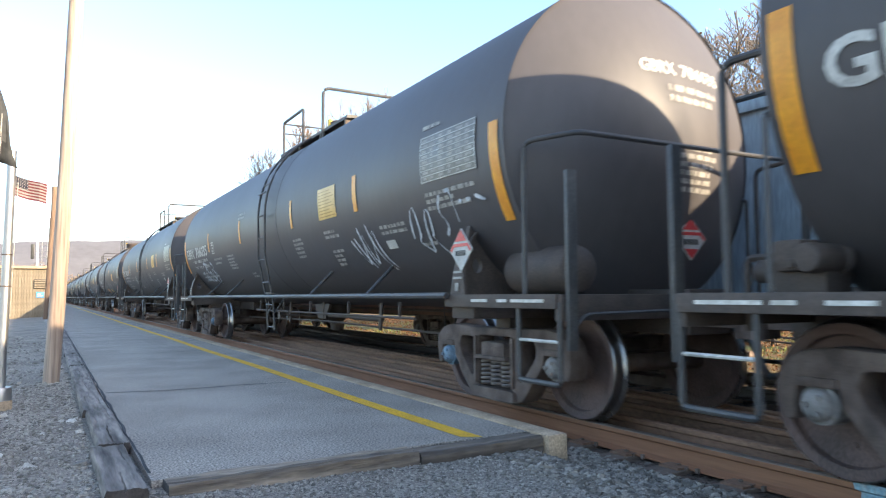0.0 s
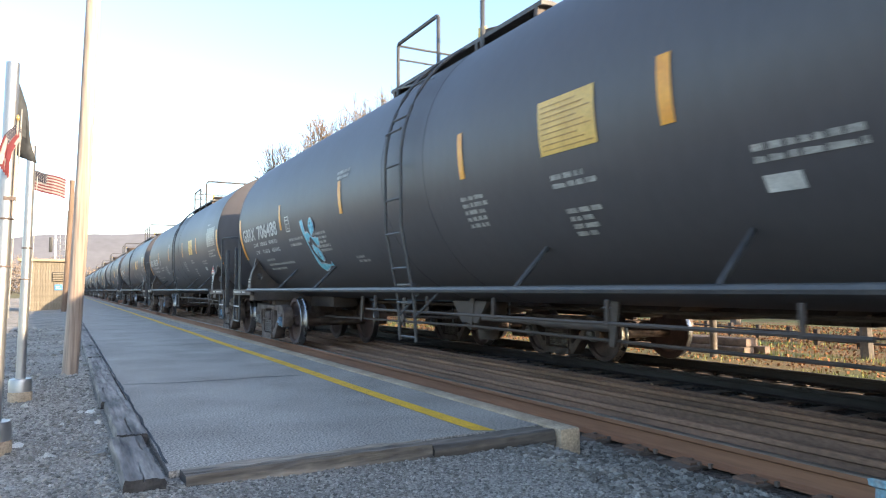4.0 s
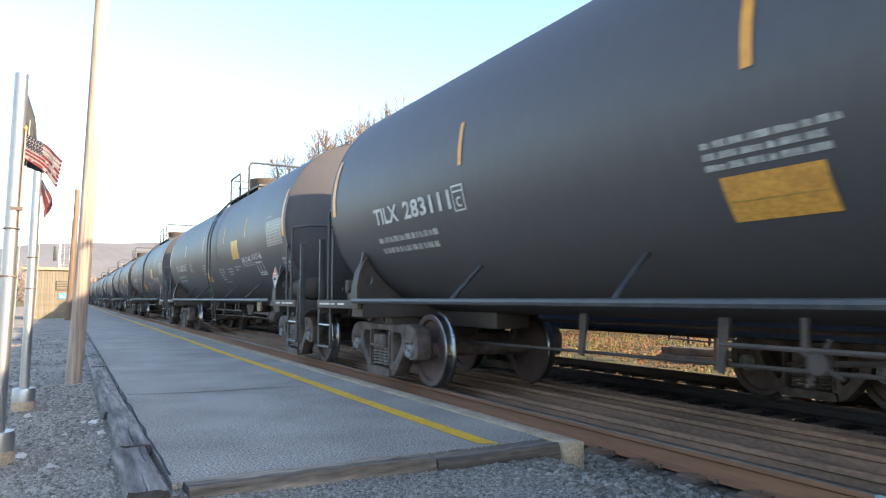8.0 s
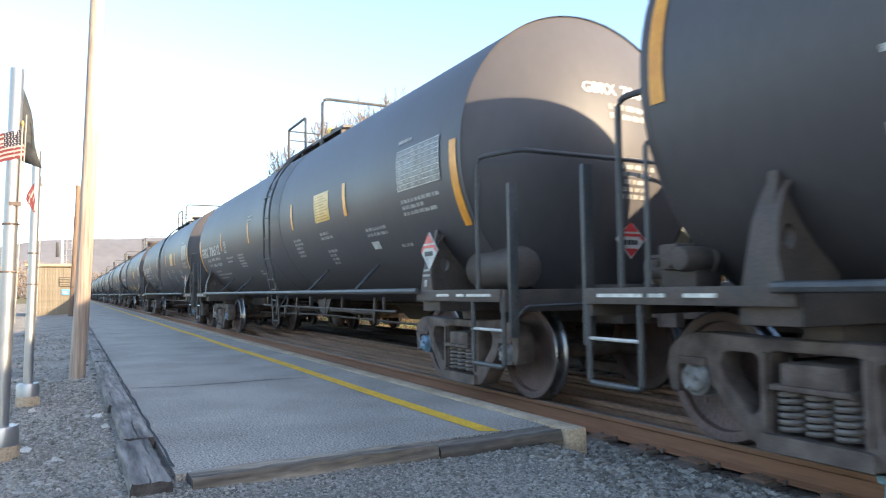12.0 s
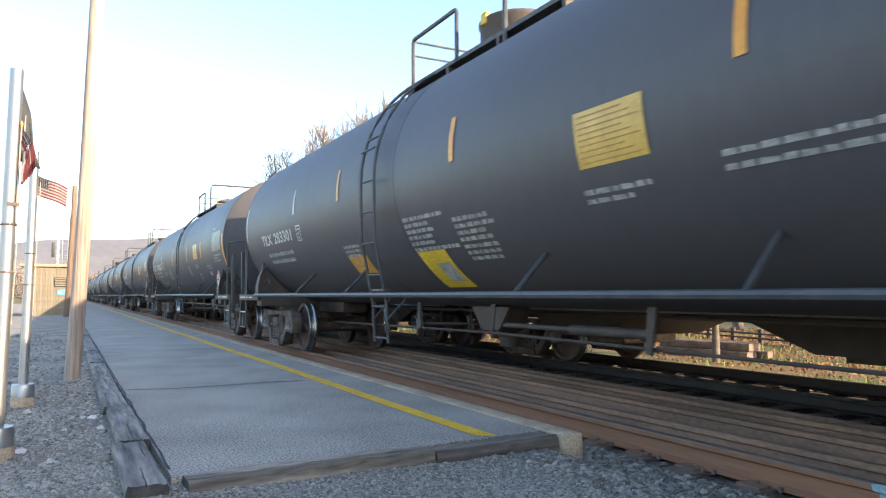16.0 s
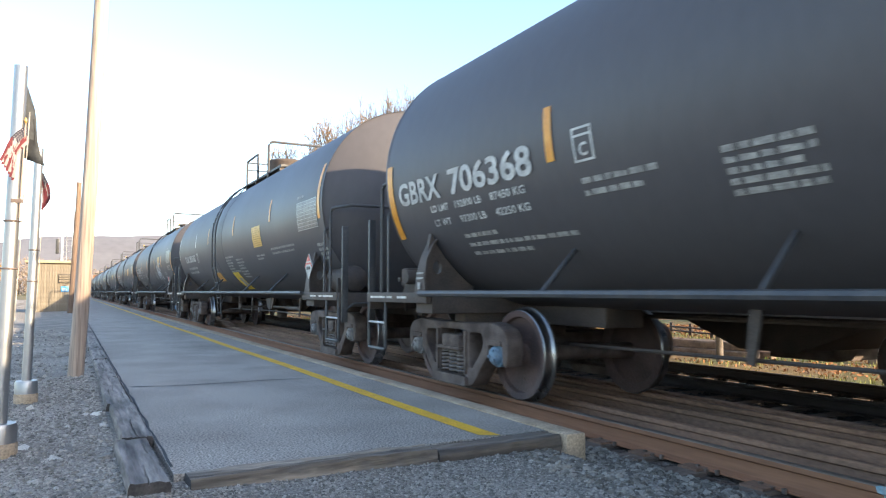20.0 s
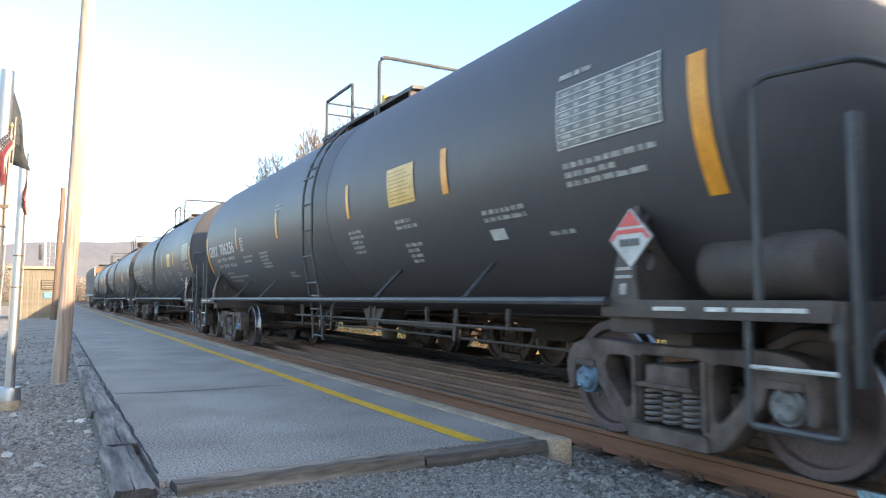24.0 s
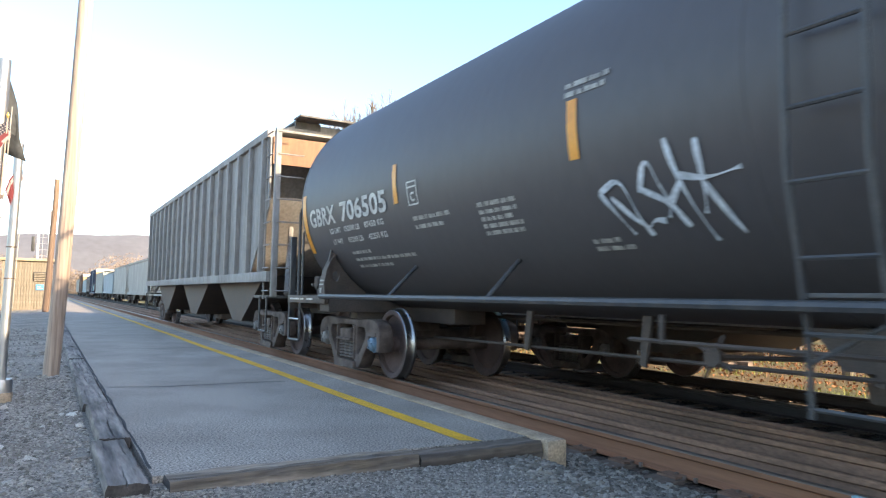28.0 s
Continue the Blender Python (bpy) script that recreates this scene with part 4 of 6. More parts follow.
        stripes = [(7.62, -0.25, 0.62, 0.12, ORANGE), (4.63, -0.04, 0.38, 0.09, ORANGE), (-7.68, -0.30, 0.40, 0.05, REFLECT) if kind == "yellow" else (-7.66, -0.2, 0.62, 0.12, ORANGE)]
        stripes += [(2.30, -0.03, 0.38, 0.08, ORANGE), (-0.70, -0.06, 0.37, 0.08, ORANGE), (-4.0, -0.06, 0.37, 0.07, REFLECT)] if kind == "white" else [(1.22, -0.07, 0.38, 0.09, ORANGE), (-2.1, -0.07, 0.37, 0.07, ORANGE), (-4.27, -0.05, 0.37, 0.05, REFLECT)]
        d0, d1, e0, e1 = 3.13, 3.85, -0.46, -0.04
        p0, p1, q0, q1 = 6.47, 7.52, -0.37, 0.09
    for u, v0, v1, w, m in stripes:
        part("reflective_stripe", patch(bmesh.new(), u - w / 2, u + w / 2, v0, v1, 0.007, n=8), m, shell, "orange reflective stripe" if m is ORANGE else "white reflective stripe")
    # warning decal
    dec = part("warning_decal", patch(bmesh.new(), d0, d1, e0, e1, 0.006, n=6), DECAL, shell, "yellow printed warning decal")
    bm = bmesh.new()
    for k in range(9):
        patch(bm, d0 + 0.04, d1 - 0.04 - 0.08 * (k % 3), e0 + 0.03 + 0.043 * k, e0 + 0.041 + 0.043 * k, 0.009, n=1)
    part("decal_text", bm, DECAL_INK, dec)
    # stencil panel of many small lines
    pan = part("stencil_panel", patch(bmesh.new(), p0, p1, q0, q1, 0.006, n=6), PANEL_BACK, shell, "white-ruled inspection stencil panel")
    bm = bmesh.new()
    for k in range(9):
        patch(bm, p0, p1, q0 + 0.004 + 0.0565 * k, q0 + 0.013 + 0.0565 * k, 0.009, n=1)
    for uu in (p0, p1 - 0.012):
        patch(bm, uu, uu + 0.012, q0, q1, 0.010, n=6)
    part("ruled_lines", bm, WHITE, pan)["kind"] = "stuff"
    bm = bmesh.new()
    rnd = random.Random(4)
    for k in range(8):
        for c in range(6):
            w = rnd.uniform(0.05, 0.13)
            patch(bm, p0 + 0.04 + 0.17 * c, p0 + 0.04 + 0.17 * c + w, q0 + 0.028 + 0.055 * k, q0 + 0.054 + 0.055 * k, 0.009, n=1)
    part("panel_text", bm, DULL, pan)["kind"] = "stuff"

    # groups of small stencils along the side, one row each
    def small(u, v, lines, seed, h=0.042, gap=0.028, m=DULL):
        tagged(part("stencil_lettering", bars(bmesh.new(), u, v, lines, h, gap, seed), m, shell), "rows of small stencilled lettering", "", "", "stuff")
    small(p0, q1 + 0.12, [0.36], 2)
    if kind == "orange":
        small(p0 + 0.02, q0 - 0.10, [0.95, 0.55, 0.85], 8)
        small(1.75, -0.50, [0.42, 0.45, 0.40, 0.36, 0.34], 5)
        small(3.2, -0.49, [0.40, 0.52], 6)
        small(3.25, -0.78, [0.42, 0.28, 0.32, 0.24], 26)
        small(5.04, -0.58, [0.70, 0.66], 7)
        part("stencil_block", patch(bmesh.new(), 5.06, 5.30, -0.88, -0.77, 0.006), WHITE, shell)
        small(5.9, -0.86, [0.35], 27)
        small(-2.95, -0.51, [0.6, 0.6, 0.5, 0.62, 0.6], 9)
        small(-4.25, -0.52, [0.78, 0.65], 10, 0.045, 0.05)
        for tv, words in ((-0.535, (("LD LMT", -6.76, 0.40), ("192800 LB", -6.25, 0.53), ("87450 KG", -5.56, 0.57))), (-0.69, (("LT WT", -6.76, 0.36), ("93200 LB", -6.21, 0.50), ("42250 KG", -5.54, 0.55)))):
            for txt, tu, wide in words:
                lb = lettering(txt, 0.10)
                full = max(q.co.x for q in lb.verts)
                for q in lb.verts:
                    q.co.x *= wide / full
                part("weight_stencil", wrapped(lb, tu, tv, eps=0.008), WHITE, shell)["kind"] = "stuff"
        small(-6.27, -0.82, [0.61, 1.75, 1.04], 12, 0.045, 0.06)
        small(-1.6, 0.25, [0.5, 0.45], 13)
        small(-1.6, -0.97, [0.3, 0.42], 14)
        u, v = -4.27, -0.40
    else:
        small(7.2, -0.62, [0.36, 0.42, 0.40, 0.34], 22, 0.05, 0.03)
        if kind == "white":
            small(1.1, -0.62, [0.62, 0.6, 0.5, 0.46, 0.44], 15)
            small(2.2, -0.64, [0.55, 0.56, 0.45], 16)
            small(3.05, -0.62, [0.65, 0.35], 17)
            small(1.2, -0.98, [0.75], 19)
            small(-1.1, -0.42, [0.9, 0.85, 0.86], 21)
            small(3.95, -0.60, [1.2, 1.15], 18, 0.025, 0.02)
        else:
            small(-0.12, -0.52, [1.0, 0.62, 0.72, 0.6, 0.6], 15, 0.045, 0.03)
            small(-0.12, -0.90, [1.05], 28, 0.045)
            small(1.0, -0.62, [0.72, 0.75, 0.55, 0.62], 16, 0.045, 0.03)
            small(1.0, -0.93, [0.66, 0.62, 0.6], 29, 0.045, 0.03)
            small(3.1, -0.62, [0.7, 0.5], 17)
            small(4.4, -0.54, [1.6, 1.5], 30, 0.04, 0.05)
            small(-2.3, -0.72, [0.6, 0.58, 0.55], 21, 0.045, 0.025)
            yel = part("yellow_stencil", patch(bmesh.new(), -0.1, 0.56, -1.54, -0.95, 0.006, n=6), DECAL_Y, shell, "bright yellow stencil panel")
            part("stencil_block", patch(bmesh.new(), 0.18, 0.50, -1.42, -1.12, 0.010, n=3), DULL, yel)
        ou = -1.02 if kind == "white" else -2.3
        dec2 = part("orange_decal", patch(bmesh.new(), ou, ou + 0.68, -1.20 if kind == "yellow" else -0.95, -0.90 if kind == "yellow" else -0.65, 0.006), ORANGE_DECAL, shell, "orange stencil panel with a dark rule")
        part("panel_rule", patch(bmesh.new(), ou + 0.03, ou + 0.65, -1.07 if kind == "yellow" else -0.82, -1.058 if kind == "yellow" else -0.808, 0.009, n=1), DECAL_INK, dec2)
        small(-6.3, -0.62, [1.6, 1.55], 20, 0.07, 0.07)
        for txt, tu in (("AAR ST-445", 4.0), ("AAR ST-446", 4.95)) if kind == "white" else ():
            part("stencil_text", wrapped(lettering(txt, 0.165), tu, -0.58 if tu < 4.5 else -0.555, eps=0.008), WHITE, shell, "white stencilled test mark")
        if kind == "white":
            bm = bmesh.new()
            for a in (5.16, 5.64):
                patch(bm, a, a + 0.035, -0.92, -0.61, 0.006)
            for b in (-0.92, -0.87, -0.64):
                patch(bm, 5.16, 5.675, b, b + 0.03, 0.0065, n=1)
            patch(bm, 5.38, 5.405, -0.86, -0.64, 0.006)
            part("stencil_frame", bm, WHITE, shell)
        u, v = -4.22, -0.50
    # boxed letter
    bm = bmesh.new()
    for a in (0, 0.21):
        patch(bm, u + a, u + a + 0.022, v, v + 0.26, 0.006)
    for b in (0.0, 0.19, 0.245):
        patch(bm, u, u + 0.232, v + b, v + b + 0.018, 0.0065, n=1)
    part("stencil_frame", bm, WHITE, shell)
    part("stencil_text", wrapped(lettering("C", 0.14), u + 0.065, v + 0.045, eps=0.008), WHITE, shell)
    # head stencils
    bm = bmesh.new()
    bars(bm, -0.05, 0.50, [0.72, 0.62], 0.06, 0.04, 31, on_head, 0.005)
    bars(bm, 0.02, -0.05, [0.5, 0.55, 0.5, 0.45, 0.5, 0.5], 0.045, 0.03, 32, on_head, 0.005)
    part("head_stencil", bm, DULL, shell)
    return car


def squeezed(text, size, wide):
    """Letters drawn out or pressed together to a width."""
    bm = lettering(text, size)
    lo, hi = min(v.co.x for v in bm.verts), max(v.co.x for v in bm.verts)
    for v in bm.verts:
        v.co.x = (v.co.x - lo) * wide / (hi - lo)
    return bm


def mark(car, text, kind):
    """The car's own reporting mark and number, on the side near the rear end and on the front head."""
    shell = next(o for o in car.children if o.name.startswith("tank"))
    owner, number = text.split()
    if kind == "orange":
        size, v, places = 0.345, -0.39, ((owner, -7.46, 1.00), (number, -6.26, 1.44))
    else:
        u = -6.25 if kind == "white" else -6.5
        size, v, places = 0.27, -0.45, ((owner, u, 0.70), (number, u + 0.86, 1.12))
    for words, u, wide in places:
        part("stencilled_mark", wrapped(squeezed(words, size, wide), u, v, eps=0.009), WHITE, shell, "white stencilled car number")
    for words, x, wide in ((owner, -0.33, 0.42), (number, 0.16, 0.62)):
        part("stencilled_mark", wrapped(squeezed(words, 0.17, wide), x, 0.60, on_head, 0.006), WHITE, shell, "white stencilled car number")


def stroke(bm, pts, w, eps=0.010):
    """A sprayed stroke on the tank's side through points (u, v)."""
    prev = None
    for i in range(len(pts) - 1):
        d = Vector((pts[i + 1][0] - pts[i][0], pts[i + 1][1] - pts[i][1]))
        nrm = Vector((-d.y, d.x)).normalized() * w
        for q in range(4):
            s = q / 3
            px, py = pts[i][0] + d.x * s, pts[i][1] + d.y * s
            cur = [bm.verts.new(on_side(px + k * nrm.x * (0.75 + 0.5 * math.sin(0.6 * (s + i))), py + k * nrm.y * (0.75 + 0.5 * math.sin(0.6 * (s + i))), eps + 0.0001 * i)) for k in (-1, 1)]
            if prev:
                bm.faces.new((prev[0], prev[1], cur[1], cur[0]))
            prev = cur
    return bm


TAG = [[(0.02, 0.38), (0.13, 0.72), (0.17, 0.28), (0.22, 0.05)], [(0.20, 0.16), (0.33, 0.50), (0.41, 0.14), (0.50, 0.10)], [(0.31, 0.88), (0.39, 0.46), (0.52, 0.22), (0.60, 0.48)], [(0.52, 0.72), (0.60, 0.40), (0.74, 0.30)], [(0, 0.42), (0.2, 0.03), (0.1, 0.62), (0.31, 0.12), (0.26, 0.74), (0.44, 0.1)], [(0.43, 0.98), (0.47, 0.5), (0.6, 0.18)], [(0.44, 0.42), (0.62, 0.62), (0.5, 0.35), (0.66, 0.2)], [(0.64, 1.0), (0.70, 0.4), (0.83, 0.0)], [(0.62, 0.58), (0.96, 0.70)], [(0.68, 0.52), (0.84, 0.3), (1.0, 0.02)]]


def scrawl(car, u, v, size, seed, material, label, high=0.65):
    """A spray-painted tag: strokes that cannot be read."""
    rnd = random.Random(seed)
    shell = next(o for o in car.children if o.name.startswith("tank"))
    for line in TAG:
        pts = [(u + size * (a + rnd.uniform(-0.04, 0.04) * (seed != 4)), v + size * high * (b + rnd.uniform(-0.09, 0.09) * (seed != 4))) for a, b in line]
        part("graffiti", stroke(bmesh.new(), pts, 0.010 * size + 0.009), material, shell, label)


NEAR = [("orange", "GBRX 706028"), ("orange", "GBRX 706003"), ("orange", "GBRX 706035"), ("orange", "GBRX 706240"), ("yellow", "TILX 283304"), ("orange", "GBRX 706488"), ("orange", "GBRX 706130"), ("orange", "GBRX 706224"),
        ("white", "TILX 283111"), ("white", "TILX 283220"), ("white", "TILX 283335"), ("white", "TILX 283172"), ("orange", "GBRX 706512"), ("orange", "GBRX 706377"), ("yellow", "TILX 283340"), ("yellow", "TILX 283301"), ("orange", "GBRX 706465"),
        ("orange", "GBRX 706495"), ("orange", "GBRX 706368"), ("yellow", "TILX 283365"), ("orange", "GBRX 706351"), ("orange", "GBRX 706572"), ("orange", "GBRX 706256"), ("orange", "GBRX 706353"), ("yellow", "TILX 283461"), ("orange", "GBRX 706505")]
FIRST = -1  # number of the first car in the list; car 1's front end is before the camera at the start
# how far the train is ahead of its smooth running at whole seconds
LAG = {0: 0.06, 1: -0.20, 2: 0.08, 3: 0.13, 4: 0.23, 7: -0.08, 8: 0.07, 9: -0.10, 10: 0.21, 11: 0.13, 12: -0.10, 15: 0.24, 16: 0.08, 17: 0.05, 18: 0.06, 19: -0.12, 20: -0.13, 21: -0.17, 24: -0.02, 25: 0.09, 26: 0.14, 27: -0.09, 28: 0.09}


def near_y(k, t):
    """The middle of near car k at t seconds: a train at 15 m/s that gains a little speed."""
    return -2.409 + PITCH * k - 15.194 * t - 0.01543 * (t - 14) ** 2 + LAG.get(t, 0.0)


proto = {}
near_cars = []
for i, (kind, text) in enumerate(NEAR):
    k = FIRST + i
    m = pose(TRACK_X, near_y(k, 0), 0)
    if kind in proto:
        car = copy_thing(proto[kind], m)
    else:
        car = tank_car(kind)
        proto[kind] = car
    car.matrix_basis = m
    near_cars.append((k, kind, text, car))
LABELS = {"yellow": "dusty black tank car with a bright yellow stencil panel", "orange": "dusty black tank car with orange reflective side stripes", "white": "dusty black tank car with thin white reflective stripes"}
for k, kind, text, car in near_cars:
    mark(car, text, kind)
    car["label"] = LABELS[kind]
# on two of the thin-striped cars single stripes are of the other colour
for k, at, m in ((7, 4.0, ORANGE), (9, 0.70, REFLECT), (23, 4.27, ORANGE)):
    car = next(c for q, kind, text, c in near_cars if q == k)
    for o in car.children_recursive:
        if o.name.startswith("reflective_stripe") and abs(o.data.vertices[0].co.y - at) < 0.1:
            o.material_slots[0].link = "OBJECT"
            o.material_slots[0].material = m
            o["label"] = "orange reflective stripe" if m is ORANGE else "white reflective stripe"
byk = {k: car for k, kind, text, car in near_cars}


def soften(pts):
    """Cuts the corners of a line twice."""
    for _ in range(2):
        out = [pts[0]]
        for (a, b), (c, d) in zip(pts, pts[1:]):
            out += [(0.75 * a + 0.25 * c, 0.75 * b + 0.25 * d), (0.25 * a + 0.75 * c, 0.25 * b + 0.75 * d)]
        pts = out + [pts[-1]]
    return pts


def sprayed(car, u, v, lines, w, material, label, halo=None):
    """Sprayed lines, each with its corners rounded; a halo is a wider, thinner coat below them."""
    shell = next(o for o in car.children if o.name.startswith("tank"))
    for line in lines:
        pts = soften([(u + a, v + b) for a, b in line])
        if halo:
            part("graffiti", stroke(bmesh.new(), pts, w * 1.45, 0.0085), halo, shell, "pale sprayed outline")
        part("graffiti", stroke(bmesh.new(), pts, w, 0.0115), material, shell, label)


ZIGZAG = [[(0, 0.45), (0.10, 0.30), (0.22, 0.08), (0.26, 0.10), (0.40, 0.62), (0.47, 0.10), (0.52, 0.10), (0.74, 0.64), (0.78, 0.20), (0.92, 0.0)], [(0.30, 0.60), (0.42, 0.05)], [(0.12, 0.48), (0.34, 0.02)], [(0.58, 0.62), (0.70, 0.12), (0.86, -0.04)]]
LOOPS = [[(0.0, 0.20), (0.10, 0.52), (0.22, 0.56), (0.20, 0.24), (0.08, 0.16), (0.30, 0.02)], [(0.30, 0.02), (0.40, 0.48), (0.52, 0.50), (0.46, 0.22), (0.40, 0.20), (0.62, -0.08)], [(0.80, 0.60), (0.70, 0.45), (0.84, 0.30), (0.72, 0.18)], [(0.92, 0.62), (1.02, 0.64), (1.04, 0.30)], [(1.14, 0.50), (1.20, 0.50)], [(1.28, 0.50), (1.36, 0.50)], [(1.44, 0.52), (1.60, 0.46)]]
sprayed(byk[1], 4.07, -1.14, ZIGZAG, 0.016, GRAF_W, "pale spray-painted scrawl")
sprayed(byk[1], 5.80, -1.0, LOOPS, 0.016, GRAF_W, "pale spray-painted scrawl")
# a rounded tag with a cross stroke above it and a large sweeping arc behind
ROUND = [[(0.10, 0.36), (0.0, 0.34), (0.0, 0.14), (0.12, 0.12), (0.24, 0.34), (0.24, 0.12), (0.36, 0.16), (0.40, 0.34), (0.44, 0.14), (0.56, 0.08), (0.76, 0.36), (0.90, 0.34), (0.84, 0.20), (0.68, 0.14), (0.90, 0.08), (1.04, 0.24)],
         [(1.00, 0.10), (1.06, 0.38), (1.24, 0.44), (1.32, 0.28), (1.20, 0.16), (1.04, 0.22), (1.08, 0.06), (1.30, 0.0)], [(0.54, 0.66), (0.56, 0.46), (0.40, 0.38)], [(0.56, 0.48), (0.64, 0.30)], [(0.36, 0.58), (0.80, 0.56)], [(1.20, 0.58), (1.36, 0.52), (1.46, 0.32), (1.38, 0.12), (1.20, 0.0), (1.0, 0.02)]]
sprayed(byk[1], -6.05, -1.17, ROUND, 0.024, GRAF_W, "pale spray-painted scrawl")
# bulging blue-green letters one above the other, edged with white
BULGE_TAG = [[(0.0, 0.86), (0.04, 0.62), (0.08, 0.30), (0.10, 0.0)], [(0.08, 0.02), (0.40, 0.04), (0.66, 0.06)], [(0.08, 0.55), (0.24, 0.62), (0.40, 0.52), (0.54, 0.46), (0.62, 0.54)], [(0.44, 0.62), (0.34, 0.74), (0.44, 0.86), (0.54, 0.74), (0.44, 0.62)], [(0.30, 0.42), (0.24, 0.28), (0.34, 0.14), (0.44, 0.26), (0.36, 0.40), (0.28, 0.40)]]
sprayed(byk[4], -3.36, -1.13, BULGE_TAG, 0.050, GRAF_C, "blue-green spray-painted letters with a pale edge", GRAF_W)
scrawl(byk[8], -3.4, -0.62, 0.7, 31, PANEL_BACK, "faded spray-painted scrawl")
LADDERED = [[(0, 0.50), (0.18, 0.82), (0.16, 0.50), (0.34, 0.86), (0.30, 0.46)], [(0.10, 0.46), (0.30, 0.30), (0.24, 0.52), (0.46, 0.40)], [(0.40, 0.86), (0.42, 0.60), (0.60, 0.62), (0.48, 0.44)], [(0.30, 0.26), (0.50, 0.40), (0.44, 0.10), (0.66, 0.34), (0.62, 0.06), (0.86, 0.22)], [(0.52, 0.34), (0.72, 0.02), (0.96, 0.06)], [(0.56, 0.56), (0.74, 0.40), (0.90, 0.0)]]
sprayed(byk[9], -2.55, -1.05, LADDERED, 0.017, GRAF_W, "white spray-painted scrawl")
scrawl(byk[19], 2.6, -0.9, 1.6, 61, GRAF_W, "pale spray-painted scrawl")
SLASHES = [[(0, 0.46), (0.10, 0.30), (0.20, 0.12)], [(0.0, 0.46), (0.24, 0.56), (0.30, 0.24), (0.36, 0.10)], [(0.10, 0.42), (0.34, 0.14), (0.42, 0.22), (0.52, 0.20)], [(0.38, 0.42), (0.50, 0.68), (0.58, 0.40), (0.70, 0.14)], [(0.40, 0.44), (0.62, 0.32), (0.56, 0.22)], [(0.68, 0.74), (0.74, 0.44), (0.86, 0.02)], [(0.60, 0.30), (0.76, 0.48)], [(0.92, 0.70), (0.92, 0.40), (0.86, 0.22)], [(0.92, 0.42), (1.08, 0.06)], [(0.72, 0.50), (0.94, 0.44), (1.20, 0.48)]]
sprayed(byk[24], -1.32, -1.08, SLASHES, 0.020, GRAF_W, "white spray-painted scrawl")
scrawl(byk[24], 6.55, -0.80, 0.5, 14, GRAF_W, "white spray-painted scrawl")
sprayed(byk[23], -6.1, -1.22, [[(0, 0.3), (0.2, 0.1), (0.25, 0.3), (0.4, 0.05), (0.5, 0.2)], [(0.1, 0.05), (0.45, -0.05)]], 0.012, DULL, "faded spray-painted scrawl")

# these cars carry an air reservoir on their front deck
for k in (1, 11, 21):
    part("air_reservoir", lathe(bmesh.new(), [(0, -0.46), (0.12, -0.45), (0.19, -0.40), (0.205, -0.34), (0.205, 0.34), (0.19, 0.40), (0.12, 0.45), (0, 0.46)], "y", 24, (-1.05, -7.75, 1.29)), STEEL, byk[k], "dark grey air reservoir cylinder")


# ---- covered hoppers and a boxcar ----
def colour(name, c1, c2, **kw):
    return mat(name, c1, c2, **{**dict(rough=0.65, scale=1.3, fine=18, bump=0.08, stretch=(1, 1, 0.25), grit=0.18), **kw})


HOP_GREY = colour("weathered_grey_hopper_paint", (0.30, 0.285, 0.27), (0.21, 0.19, 0.175))
HOP_BLUE = colour("pale_blue_hopper_paint", (0.34, 0.42, 0.46), (0.27, 0.33, 0.36))
HOP_LIGHT = colour("pale_grey_hopper_paint", (0.43, 0.41, 0.365), (0.33, 0.31, 0.27))
HOP_GREEN = colour("grey_green_hopper_paint", (0.36, 0.375, 0.34), (0.28, 0.285, 0.255))
BOX_BLUE = colour("dark_blue_boxcar_paint", (0.035, 0.055, 0.11), (0.05, 0.06, 0.085))
BOX_BROWN = colour("brown_boxcar_paint", (0.17, 0.085, 0.05), (0.12, 0.06, 0.04))
END_TAN = colour("dusty_tan_end_paint", (0.40, 0.27, 0.15), (0.30, 0.19, 0.10))
RUST = colour("bare_rust", (0.24, 0.11, 0.05), (0.15, 0.07, 0.035))
MURAL_A = colour("teal_mural_paint", (0.05, 0.36, 0.42), (0.10, 0.52, 0.55))
MURAL_B = colour("deep_blue_mural_paint", (0.02, 0.10, 0.25), (0.03, 0.15, 0.30))
MURAL_T = colour("pale_green_mural_paint", (0.22, 0.50, 0.42), (0.14, 0.46, 0.44))
MURAL_P = colour("pink_mural_paint", (0.42, 0.12, 0.20), (0.34, 0.10, 0.16))


def end_fittings(car, half):
    for e in (-1, 1):
        f = lambda y0, y1: (min(e * y0, e * y1), max(e * y0, e * y1))
        part("stub_sill", box(bmesh.new(), -0.26, 0.26, *f(half - 3.2, half - 0.45), 0.74, 1.12, 0.015), STEEL, car)
        part("end_deck", box(bmesh.new(), -1.5, 1.5, *f(half - 1.6, half - 0.62), 1.02, 1.07, 0.006), GRATE, car)
        cp = part("coupler", shared("coupler", coupler_bm, CAST), None, car)
        cp.matrix_basis = pose(0, e * (half - 0.72), 0.88, 0, 0, 0 if e < 0 else 180)
        for s in (-1, 1):
            part("sill_step", tube(bmesh.new(), rounded([(s * 1.52, e * (half - 0.66), 1.05), (s * 1.52, e * (half - 0.66), 0.45), (s * 1.52, e * (half - 1.1), 0.45), (s * 1.52, e * (half - 1.1), 1.05)], 0.05), 0.02, 6), RAILING, car)


